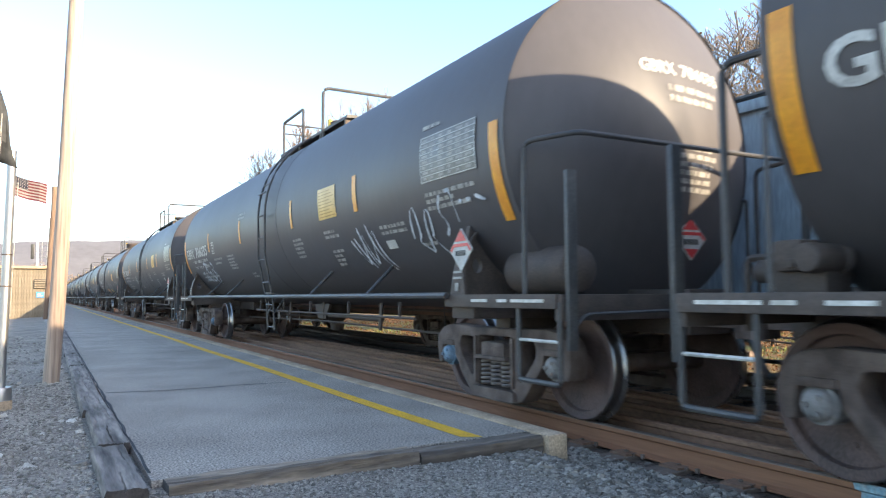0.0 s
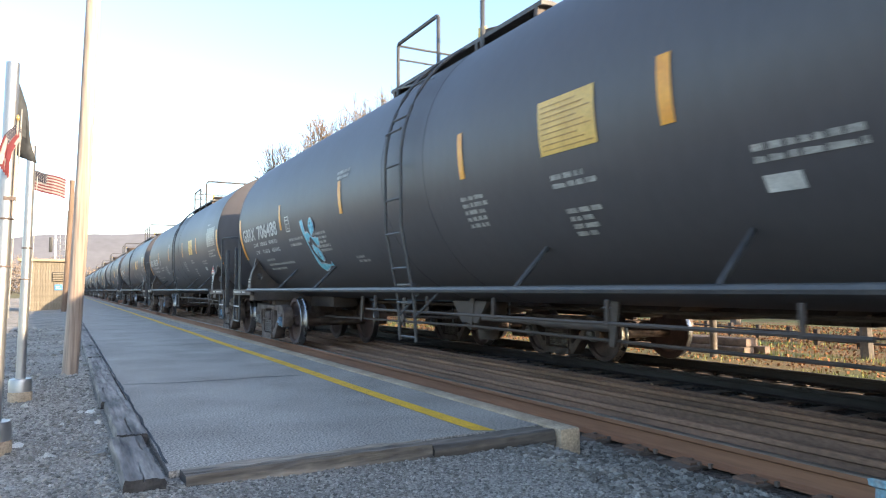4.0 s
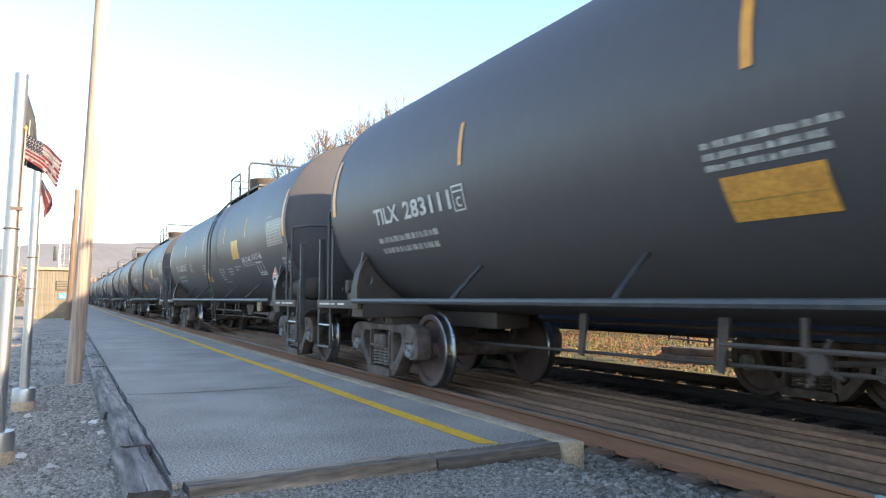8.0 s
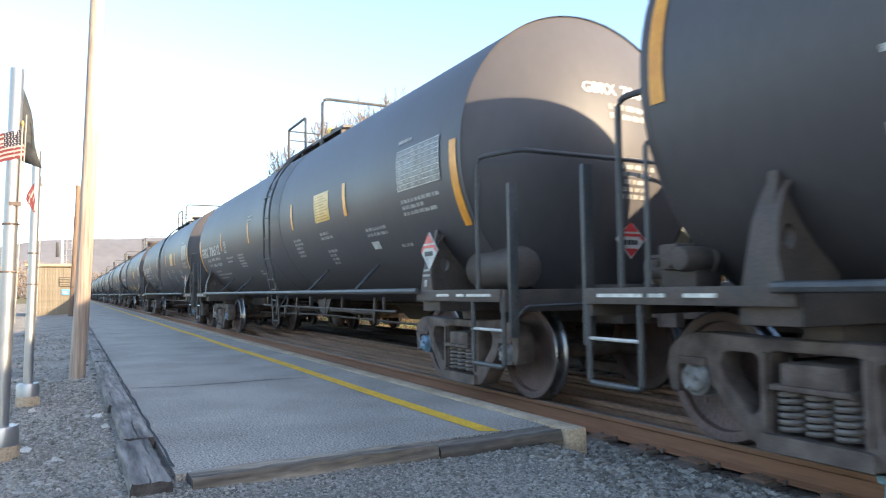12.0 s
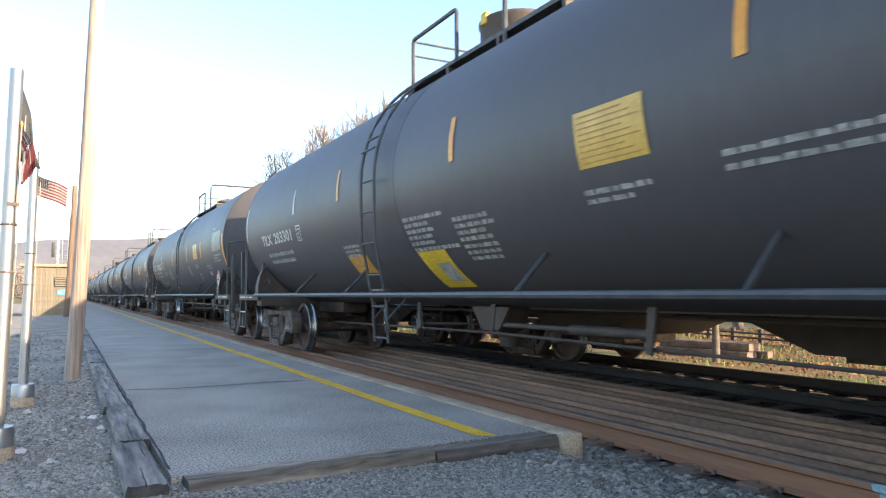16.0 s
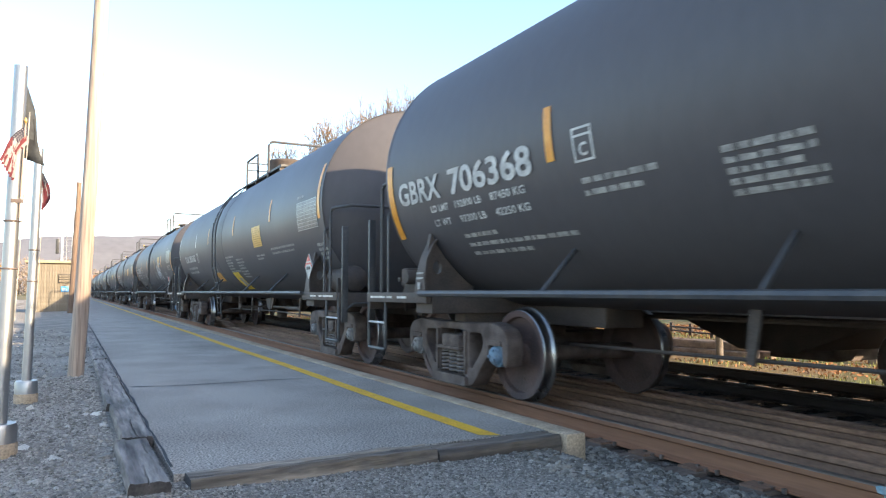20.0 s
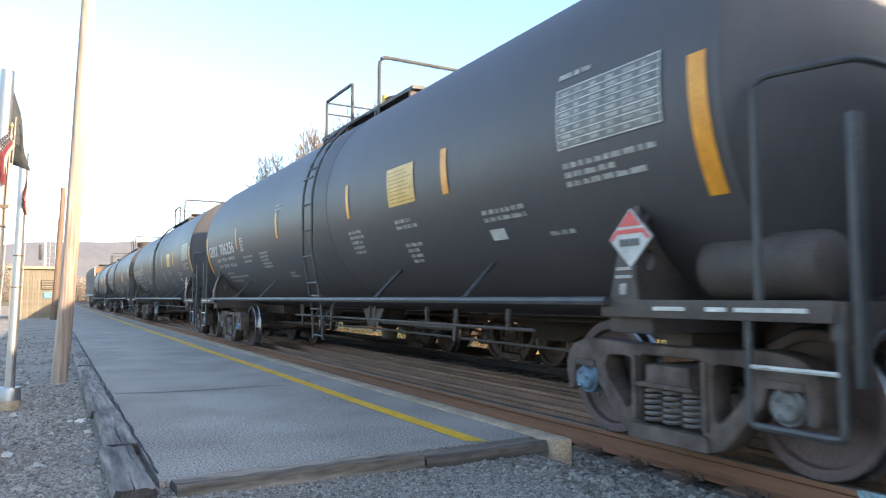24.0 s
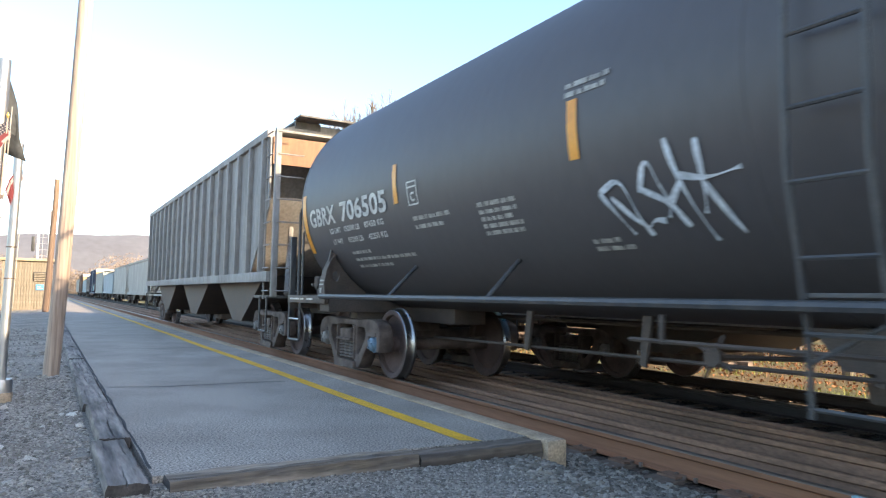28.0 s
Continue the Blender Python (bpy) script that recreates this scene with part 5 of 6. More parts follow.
def covered_hopper(length, paint, ribs, label, group):
    half = length / 2
    car = thing("covered_hopper", label, "hopper car", group)
    L = half - 0.85
    z0, z1 = (1.45 if paint is HOP_GREY else 1.18), (3.45 if paint is HOP_BLUE else 3.92)
    cut = 2.1
    body = bmesh.new()
    side = [(-L, z1), (L, z1), (L, z0 + 1.2), (L - cut * 0.55, z0), (-L + cut * 0.55, z0), (-L, z0 + 1.2)]
    prism(body, [(-L, z1), (L, z1), (L - cut, 1.9), (L - cut - 0.6, z0), (-L + cut + 0.6, z0), (-L + cut, 1.9)], -1.45, 1.45)
    shell = part("body", body, paint, car)
    for s in (-1, 1):
        part("side_sheet", prism(bmesh.new(), side, min(s * 1.46, s * 1.49), max(s * 1.46, s * 1.49)), paint, shell)
        part("top_chord", box(bmesh.new(), min(s * 1.42, s * 1.56), max(s * 1.42, s * 1.56), -L, L, z1 - 0.02, z1 + 0.12, 0.02), paint, shell)
        part("side_sill", box(bmesh.new(), min(s * 1.40, s * 1.55), max(s * 1.40, s * 1.55), -L - 0.2, L + 0.2, z0 - 0.14 if ribs else 0.96, z0 + 0.04, 0.015), paint, shell)
        if ribs:
            rib = mesh_of(box(bmesh.new(), -0.045, 0.045, -0.05, 0.05, z0 + 0.04, z1 - 0.02, 0.012), "rib", paint)
            for k in range(ribs):
                r = part("rib", rib, None, shell)
                r.matrix_basis = pose(s * 1.53, -L + 0.3 + (2 * L - 0.6) * k / (ribs - 1), 0)
    roof = prism(bmesh.new(), [(-1.5, z1 + 0.1), (1.5, z1 + 0.1), (0.9, z1 + 0.30), (-0.9, z1 + 0.30)], -L, L, "y")
    part("roof", roof, paint, car)
    rb = bmesh.new()
    for s in (-1, 1):
        for k in range(4):
            box(rb, s * 0.82 - 0.22 + 0.115 * k, s * 0.82 - 0.13 + 0.115 * k, -L - 0.25, L + 0.25, z1 + 0.33, z1 + 0.36)
        n = 9
        for k in range(n):
            y = -L + 2 * L * k / (n - 1)
            box(rb, s * 0.82 - 0.24, s * 0.82 + 0.24, y - 0.025, y + 0.025, z1 + 0.2, z1 + 0.328)
    for e in (-1, 1):
        for k in range(4):
            box(rb, -1.1, 1.1, e * (L + 0.22) + 0.1 * (k - 2), e * (L + 0.22) + 0.1 * (k - 2) + 0.07, z1 + 0.332, z1 + 0.362)
    part("running_board", rb, GRATE, car, "open steel roof walkway")
    part("centre_sill", box(bmesh.new(), -0.38, 0.38, -L + 0.4, L - 0.4, 0.84, 1.06, 0.02), STEEL, car)
    short = length < 12
    for k in range(2 if short else 3):
        y = (-1.15 + 2.3 * k) if short else (-L * 0.62 + L * 0.62 * k)
        wide = 1.1 if short else 2.1
        low = 0.90 if short else 0.52
        # outlets black instead of body paint: shade under the car put into their colour
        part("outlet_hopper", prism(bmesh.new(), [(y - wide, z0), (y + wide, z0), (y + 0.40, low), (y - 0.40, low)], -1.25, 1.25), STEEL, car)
        part("outlet_gate", box(bmesh.new(), -0.6, 0.6, y - 0.45, y + 0.45, low - 0.13, low + 0.01, 0.01), CAST, car)
    for e in (-1, 1):
        sheet_bm = prism(bmesh.new(), [(e * (L - 0.02), z1 - 0.5), (e * (L - 0.02), z1), (e * (L + 0.03), z1), (e * (L + 0.03), z1 - 0.5)], -1.45, 1.45)
        part("end_sheet", sheet_bm, RUST if e < 0 and paint in (HOP_GREY, HOP_BLUE) else paint, car)
        for s in (-1, 1):
            part("corner_post", box(bmesh.new(), s * 1.44 - 0.05, s * 1.44 + 0.05, e * (L + 0.30) - 0.05, e * (L + 0.30) + 0.05, 1.05, z1 + 0.1, 0.01), paint, car)
            part("end_brace", tube(bmesh.new(), [(s * 1.2, e * (L + 0.3), 1.1), (s * 0.7, e * (L - 1.2), 2.4)], 0.05, 6), paint, car)
            lad = part("ladder_stile", tube(bmesh.new(), [(s * 1.50, e * (L - 0.12), 1.0), (s * 1.50, e * (L - 0.12), z1 + 0.15)], 0.018, 6), paint, car)
            for k in range(8):
                z = 1.15 + 0.4 * k
                part("rung", tube(bmesh.new(), [(s * 1.53, e * (L - 0.12), z), (s * 1.53, e * (L + 0.30), z)], 0.013, 5), paint, lad)
                part("rung", tube(bmesh.new(), [(s * 1.44, e * (L + 0.36), z), (s * 0.98, e * (L + 0.36), z)], 0.013, 5), paint, lad)
    end_fittings(car, half)
    for y in (-(half - 2.0), half - 2.0):
        bogie(car, y, "grey")
    return car


def boxcar(length, paint, end_paint, label, group):
    half = length / 2
    car = thing("boxcar", label, "boxcar", group)
    L = half - 0.75
    z0, z1 = 1.05, 4.95
    body = part("body", box(bmesh.new(), -1.44, 1.44, -L, L, z0, z1, 0.02), paint, car)
    for s in (-1, 1):
        n = 16
        for k in range(n):
            y = -L + 0.1 + (2 * L - 0.2) * k / (n - 1)
            if abs(y) > 1.6:
                part("side_post", box(bmesh.new(), min(s * 1.44, s * 1.52), max(s * 1.44, s * 1.52), y - 0.05, y + 0.05, z0, z1 - 0.1, 0.01), paint, body)
        part("sliding_door", box(bmesh.new(), min(s * 1.45, s * 1.55), max(s * 1.45, s * 1.55), -1.5, 1.5, z0 + 0.1, z1 - 0.35, 0.02), paint, body)
        part("side_sill", box(bmesh.new(), min(s * 1.38, s * 1.53), max(s * 1.38, s * 1.53), -L, L, z0 - 0.25, z0, 0.01), paint, body)
    part("roof", prism(bmesh.new(), [(-1.5, z1), (1.5, z1), (1.45, z1 + 0.08), (0, z1 + 0.16), (-1.45, z1 + 0.08)], -L - 0.02, L + 0.02, "y"), HOP_LIGHT, car)
    for e in (-1, 1):
        en = part("end_wall", box(bmesh.new(), -1.45, 1.45, min(e * L, e * (L + 0.04)), max(e * L, e * (L + 0.04)), z0, z1, 0.01), end_paint, car)
        for k in range(8):
            z = z0 + 0.35 + 0.40 * k
            part("corrugation", box(bmesh.new(), -1.35, 1.35, min(e * (L + 0.03), e * (L + 0.11)), max(e * (L + 0.03), e * (L + 0.11)), z, z + 0.20, 0.035), end_paint, en)
        pl = part("height_plate", box(bmesh.new(), -1.44, 1.44, min(e * (L + 0.04), e * (L + 0.055)), max(e * (L + 0.04), e * (L + 0.055)), z1 - 0.42, z1 - 0.02), WHITE, en, "white excess-height warning plate")
        if e < 0:
            bm = lettering("EXCESS HEIGHT", 0.2)
            for v in bm.verts:
                v.co = Vector((-0.95 + v.co.x * 1.05, -(L + 0.060), z1 - 0.32 + v.co.y))
            part("plate_text", bm, BLACK, pl)
        for s in (-1, 1):
            lad = part("ladder_stile", tube(bmesh.new(), [(s * 1.56, e * (L - 0.1), 1.0), (s * 1.56, e * (L - 0.1), 2.6)], 0.018, 6), STEEL, car)
            for k in range(4):
                part("rung", tube(bmesh.new(), [(s * 1.56, e * (L - 0.1), 1.15 + 0.4 * k), (s * 1.56, e * (L - 0.5), 1.15 + 0.4 * k)], 0.013, 5), STEEL, lad)
    part("underframe", box(bmesh.new(), -0.9, 0.9, -L + 3, L - 3, 0.72, z0, 0.02), STEEL, car)
    end_fittings(car, half)
    for y in (-(half - 2.3), half - 2.3):
        bogie(car, y, "grey")
    return car


# the near train's last car
TAIL_L = 17.9
tail = covered_hopper(TAIL_L, HOP_GREY, 18, "weathered grey ribbed covered hopper with a rusty end", "")


def tail_y(t):
    return near_y(24, t) + HALF + TAIL_L / 2


# the far train: its couplings along the train, from the front of what can be seen
FAR = [(12.0, -5.2, "hop", HOP_BLUE), (-5.2, -16.6, "hop", HOP_GREY), (-16.6, -33.8, "box", BOX_BLUE), (-33.8, -51.3, "hop", HOP_GREEN), (-51.3, -68.9, "hop", HOP_BLUE), (-68.9, -85.9, "hop", HOP_LIGHT), (-85.9, -106.5, "hop", HOP_LIGHT), (-106.5, -122.4, "hop", HOP_LIGHT),
       (-122.4, -138.3, "hop", HOP_GREEN), (-138.3, -154.2, "hop", HOP_LIGHT), (-154.2, -173.0, "hop", HOP_LIGHT), (-173.0, -191.8, "hop", HOP_GREY), (29.2, 12.0, "box", BOX_BROWN), (48.0, 29.2, "hop", HOP_LIGHT)]
FAR_LABEL = {HOP_BLUE: "pale blue covered hopper on the far track", HOP_GREY: "weathered grey covered hopper on the far track", HOP_GREEN: "grey-green covered hopper on the far track", HOP_LIGHT: "pale grey covered hopper on the far track"}


def far_s(t):
    """How far the far train has gone: it pulls away, gaining speed."""
    return 4.1 * t + 0.065 * t * t


far_cars = []
made_far = {}
for a, b, what, paint in FAR:
    key = (round(a - b, 1), what, paint.name)
    if key in made_far:
        car = copy_thing(made_far[key], pose(0, 0, 0))
    elif what == "hop":
        car = covered_hopper(a - b, paint, 0 if paint is not HOP_GREY else 15, FAR_LABEL[paint], "cars of the far train")
    else:
        car = boxcar(a - b, paint, END_TAN, "dark blue high-roofed boxcar with a tan end" if paint is BOX_BLUE else "brown boxcar on the far track", "cars of the far train")
    made_far.setdefault(key, car)
    far_cars.append(((a + b) / 2, car))
    car.matrix_basis = pose(TRACK2_X, (a + b) / 2, TRACK2_Z)


def mural(car, y0, y1, z0, z1, seed, paints, count=9):
    """Large sprayed rounded shapes with pale outlines on a car's side."""
    rnd = random.Random(seed)
    body = next(o for o in car.children if o.name.startswith("body"))
    for k in range(count):
        cy, cz = y0 + (y1 - y0) * (k + rnd.uniform(0.2, 0.8)) / count, rnd.uniform(z0, z1)
        r, q = rnd.uniform(0.45, 0.85), rnd.uniform(0.45, 0.85)
        for grow, paint, lift in ((1.0, HOP_LIGHT, 0.0), (0.88, paints[k % len(paints)], 0.0008)):
            bm = bmesh.new()
            ring = []
            for i in range(24):
                a = i / 24 * math.tau
                w = grow * (1 + 0.25 * math.sin(3 * a + seed + k))
                ring.append(bm.verts.new((-1.515 - 0.0018 * k - lift, cy + r * w * math.cos(a), max(1.3, min(4.1, cz + q * w * math.sin(a))))))
            bm.faces.new(ring)
            bmesh.ops.recalc_face_normals(bm, faces=bm.faces)
            part("graffiti", bm, paint, body, "sprayed mural shape")


mural(far_cars[10][1], 2.2, 8.2, 1.6, 2.0, 8, [MURAL_B, MURAL_B, MURAL_A], 7)
mural(far_cars[10][1], 2.6, 8.0, 2.4, 3.5, 3, [MURAL_A, MURAL_T, MURAL_A, MURAL_T, MURAL_B], 7)
mural(far_cars[2][1], -7.0, -2.0, 1.5, 2.0, 5, [MURAL_P, MURAL_A, BLACK])

# ---- poles, flags, hut, distance ----
def utility_pole(x, y, h, r0, r1, lean, label, wood=None):
    bm = tube(bmesh.new(), [(lean * (1 - (1 - s) ** 1.6) + 0.008 * math.sin(s * 9 + x), 0.006 * math.sin(s * 7), -0.25 + (h + 0.25) * s) for s in [i / 20 for i in range(21)]], [r0 + (r1 - r0) * i / 20 for i in range(21)], 16)
    p = tagged(part("utility_pole", bm, wood or WOODPOLE), label, "pole", "wooden poles")
    p.matrix_basis = pose(x, y, 0)
    return p


utility_pole(0.079, 9.85, 9.2, 0.092, 0.073, 0.25, "pale weathered wooden utility pole standing in the gravel")
utility_pole(0.05, 38.5, 6.4, 0.15, 0.11, 0.20, "dark brown weathered wooden pole further along the platform", mat("dark_pole_wood", (0.20, 0.13, 0.085), (0.13, 0.085, 0.06), rough=0.85, scale=4, fine=30, bump=0.4, stretch=(1, 1, 0.06)))
utility_pole(0.12, 62.0, 7.2, 0.12, 0.10, 0.1, "thin weathered wooden pole beside the hut")


def flagpole(x, y, h, r, lean, base_z, label):
    fp = thing("flagpole", label, "flagpole", "flagpoles", pose(x, y, 0))
    part("pole", tube(bmesh.new(), [(0, 0, base_z + 0.1), (lean * 0.5, 0, h * 0.5), (lean, 0, h)], [r, r * 0.95, r * 0.9], 20), ALU, fp, "white painted tube")
    part("collar", lathe(bmesh.new(), [(0, base_z), (r * 2.3, base_z), (r * 2.3, base_z + 0.1), (r * 2.1, base_z + 0.12), (r, base_z + 0.12)], "z", 24), ALU, fp, "pale metal collar")
    part("footing", lathe(bmesh.new(), [(0, -0.25), (r * 2.4, -0.25), (r * 2.4, base_z - 0.01), (r * 2.2, base_z + 0.005), (0, base_z + 0.005)], "z", 20), CONCRETE, fp, "round concrete footing")
    for z in (h * 0.48, h * 0.60):
        part("rope_clip", lathe(bmesh.new(), [(r * 1.02, -0.006), (r * 1.12, -0.004), (r * 1.12, 0.004), (r * 1.02, 0.006)], "z", 16, (lean * z / h, 0, z)), CAST, fp)
    part("halyard", tube(bmesh.new(), [(lean + r * 1.3, 0, h - 0.3), (r * 1.35, 0.01, 0.9)], 0.004, 5), DULL, fp)
    return fp


flagpole(-0.372, 5.35, 2.57, 0.045, 0.045, 0.13, "thick white flagpole stub on a concrete footing")
flagpole(-0.335, 7.80, 2.47, 0.0425, 0.033, 0.13, "white flagpole on a concrete footing in the gravel")

FLAG_R = mat("flag_red_cloth", (0.135, 0.020, 0.024), (0.11, 0.018, 0.022), rough=0.85, scale=6, bump=0.0)
FLAG_W = mat("flag_white_cloth", (0.29, 0.262, 0.25), (0.25, 0.225, 0.215), rough=0.85, scale=6, bump=0.0)
FLAG_B = mat("flag_blue_cloth", (0.014, 0.016, 0.034), (0.012, 0.013, 0.027), rough=0.85, scale=6, bump=0.0)
DRAPE = mat("dark_grey_flag_cloth", (0.05, 0.053, 0.055), (0.035, 0.038, 0.042), rough=0.9, scale=5, bump=0.0)
BRASS = mat("gilt_finial", (0.70, 0.45, 0.15), (0.55, 0.33, 0.10), rough=0.35, metal=0.6)
ROWS, COLS = 7, 5  # tiles of each flag: down its hoist, along its fly
FLY_L, SH = 0.28, 0.185


def tile_mesh(r, c):
    """One stiff tile of the striped flag about its middle: x along the fly, z up."""
    bm = bmesh.new()
    w, per = FLY_L / COLS, SH / 13
    lines = [2 * r, 2 * r + 1] if r < ROWS - 1 else [12]
    mid = -SH * (r + 0.5) / ROWS
    for side in (-1, 1):
        for k in lines:
            za, zb = -per * (k + 1) - 0.002 - mid, -per * k + 0.002 - mid
            f = bm.faces.new([bm.verts.new((x, side * 0.0008, z)) for x, z in ((-w * 0.54, za), (w * 0.54, za), (w * 0.54, zb), (-w * 0.54, zb))])
            canton = c < 2 and k < 7
            f.material_index = 2 if canton else k % 2
            if canton:
                for q in range(3):
                    xx, zz = w * (-0.34 + 0.34 * q), (za + zb) / 2
                    g = bm.faces.new([bm.verts.new((xx + a, side * 0.0016, zz + b)) for a, b in ((-0.005, 0), (0, -0.005), (0.005, 0), (0, 0.005))])
                    g.material_index = 1
    return mesh_of(bm, "cloth_tile", [FLAG_R, FLAG_W, FLAG_B], 0)


tile_meshes = [tile_mesh(r, c) for r in range(ROWS) for c in range(COLS)]
flags = []


def small_flag(x, y, z, tilt, label):
    fl = thing("stick_flag", label, "flag", "small striped flags", pose(x, y, z))
    part("staff", tube(bmesh.new(), [(-0.017, 0, -0.60), (0, 0, 0.025)], 0.005, 8), WOODPOLE, fl, "thin wooden staff")
    part("finial", lathe(bmesh.new(), [(0, 0.066), (0.004, 0.062), (0.010, 0.045), (0.008, 0.028), (0.005, 0.024), (0, 0.024)], "z", 12), BRASS, fl, "gilt spear finial")
    part("clamp", box(bmesh.new(), -0.066, 0.0, -0.01, 0.01, -0.50, -0.475), CAST, fl)
    flags.append((fl, [part("cloth_tile", me, None, fl) for me in tile_meshes], tilt))
    return fl


small_flag(-0.288, 5.317, 2.16, 0.0, "small striped flag on a stick with a gilt finial")
small_flag(-0.274, 7.81, 2.234, 1.7, "small striped flag on a stick clamped to the flagpole")


# how each flag flies: seconds, the side it blows to (0 along +x, -180 the other way, -90 towards the platform end), how far it droops
FLY = [[(0, -150, 78), (1, -30, 76), (2, -150, 74), (3, -15, 36), (4, -150, 74), (6.5, -30, 82), (7, -165, 45), (8, -15, 42), (9, -20, 58), (10, -120, 78), (11, -40, 88), (12, -170, 28), (14.5, -40, 84), (15, -155, 66), (16, -40, 80), (16.5, -160, 66), (17, -160, 64), (17.5, -165, 42), (18, -150, 78), (19, -130, 76), (20, -155, 70), (21, -130, 80), (23.5, -150, 80), (24, -150, 76), (25, -155, 70), (26, -155, 68), (26.5, -30, 78), (27, -20, 70), (28, -155, 70)],
       [(0, -5, 16), (1, -5, 8), (2, -165, 40), (3, -160, 50), (4, -5, 16), (6.5, -50, 40), (7, -25, 20), (8, -40, 72), (9, -150, 68), (10, -5, 16), (11, -50, 60), (12, -140, 72), (14.5, -10, 26), (15, -10, 34), (16, -10, 24), (16.5, -55, 50), (17, -50, 45), (17.5, -10, 26), (18, -25, 60), (18.5, -5, 6), (19, -15, 10), (19.5, -50, 70), (20, -45, 80), (21, -5, 14), (23.5, -160, 64), (24, -100, 80), (25, -160, 56), (26, -150, 62), (27, -165, 42), (28, -140, 66)]]


def tile_poses(which, t):
    """Where the tiles of a flag lie at t: the cloth swings about its staff, gathers at the top as it droops, and ripples."""
    ph = flags[which][2]
    rows = FLY[which]
    i = max(k for k in range(len(rows)) if rows[k][0] <= t + 1e-6)
    r0, r1 = rows[i], rows[min(i + 1, len(rows) - 1)]
    s = (t - r0[0]) / max(1e-6, r1[0] - r0[0])
    s = s * s * (3 - 2 * s)
    yaw0, droop0 = r0[1] + (r1[1] - r0[1]) * s, r0[2] + (r1[2] - r0[2]) * s
    gather = 0.50 * max(0.0, min(1.0, (droop0 - 25) / 50))
    out = []
    w = FLY_L / COLS
    for r in range(ROWS):
        v = (r + 0.5) / ROWS
        p = Vector((0.004, 0.012 * gather * math.sin(5 * v), -SH * v * (1 - gather)))
        for c in range(COLS):
            bend = 0.72 + 0.28 * min(1.0, c / 2)
            droop = radians((droop0 + gather * 40 * (v - 0.35)) * bend + 7 * math.sin(3.1 * t + ph - 1.3 * c))
            yaw = radians(yaw0 + (8 + 5 * c) * math.sin(2.6 * t + ph - 1.25 * c + gather * 4.5 * v))
            turn = Euler((0, 0, yaw)).to_matrix().to_4x4() @ Euler((0, droop, 0)).to_matrix().to_4x4()
            step = turn @ Vector((w, 0, 0))
            fold = Vector((0, -0.005 * gather if r % 2 else 0.0, 0))  # every other row lies before its neighbours
            out.append(Matrix.Translation(p + step / 2 + fold) @ turn)
            p = p + step
    return out


# a dark flag hanging slack from the near pole
bm = bmesh.new()
prev = None
for i in range(9):
    s = i / 8
    cur = [bm.verts.new((w * (0.125 * s + 0.015) + 0.010 * math.sin(9 * s + 4 * w), 0.025 * math.sin(7 * s + 5 * w), -0.56 * s - (0.06 * w * s))) for w in (0, 0.35, 0.7, 1.0)]
    if prev:
        for j in range(3):
            bm.faces.new((prev[j], prev[j + 1], cur[j + 1], cur[j]))
    prev = cur
drape = tagged(part("slack_flag", bm, DRAPE), "dark grey flag hanging slack against its pole", "flag")
drape.modifiers.new("cloth", "SOLIDIFY").thickness = 0.004
drape.matrix_basis = pose(-0.318, 5.415, 2.545)

# hut beside the platform
HX0, HX1, HY0, HY1, HZ = -2.0, 0.30, 43.5, 46.5, 2.62
hut = thing("equipment_hut", "tan board-clad equipment hut beside the platform", "hut")
body = part("body", box(bmesh.new(), HX0 + 0.05, HX1 - 0.05, HY0 + 0.05, HY1, -0.2, HZ), SIDING, hut)
n = 18
board = mesh_of(box(bmesh.new(), 0, (HX1 - HX0) / n - 0.012, 0, 0.04, -0.2, HZ - 0.02, 0.004), "board", SIDING)
for k in range(n):
    b = part("board", board, None, body)
    b.matrix_basis = pose(HX0 + (HX1 - HX0) * k / n, HY0, 0)
side_board = mesh_of(box(bmesh.new(), 0, 0.04, 0, 0.19, -0.2, HZ - 0.02, 0.004), "board", SIDING)
for k in range(15):
    b = part("board", side_board, None, body)
    b.matrix_basis = pose(HX1 - 0.045, HY0 + 0.04 + 0.2 * k, 0)
part("roof", box(bmesh.new(), HX0 - 0.15, HX1 + 0.15, HY0 - 0.15, HY1 + 0.15, HZ, HZ + 0.14, 0.02), mat("tan_roof_trim", (0.42, 0.33, 0.20), (0.32, 0.24, 0.15), scale=4), hut, "flat roof with tan trim")
vent = part("vent", box(bmesh.new(), -0.55, 0.10, HY0 - 0.05, HY0 - 0.002, 1.55, 2.05, 0.01), mat("dark_vent_frame", (0.09, 0.075, 0.06)), hut, "dark louvred vent")
for k in range(5):
    part("louvre", prism(bmesh.new(), [(-0.045, 0.0), (0.0, 0.05), (0.0, 0.06), (-0.05, 0.01)], -0.52, 0.07), SIDING, vent).matrix_basis = pose(0, HY0 - 0.052, 1.58 + 0.09 * k)
sg = part("sign", box(bmesh.new(), -0.42, -0.05, HY0 - 0.03, HY0 - 0.002, 1.08, 1.38, 0.008), mat("blue_sign_paint", (0.06, 0.26, 0.55), (0.05, 0.22, 0.48), rough=0.4, bump=0), hut, "small blue sign")
part("sign_text", box(box(bmesh.new(), -0.36, -0.20, HY0 - 0.036, HY0 - 0.031, 1.24, 1.29), -0.36, -0.11, HY0 - 0.036, HY0 - 0.031, 1.15, 1.19), WHITE, sg)

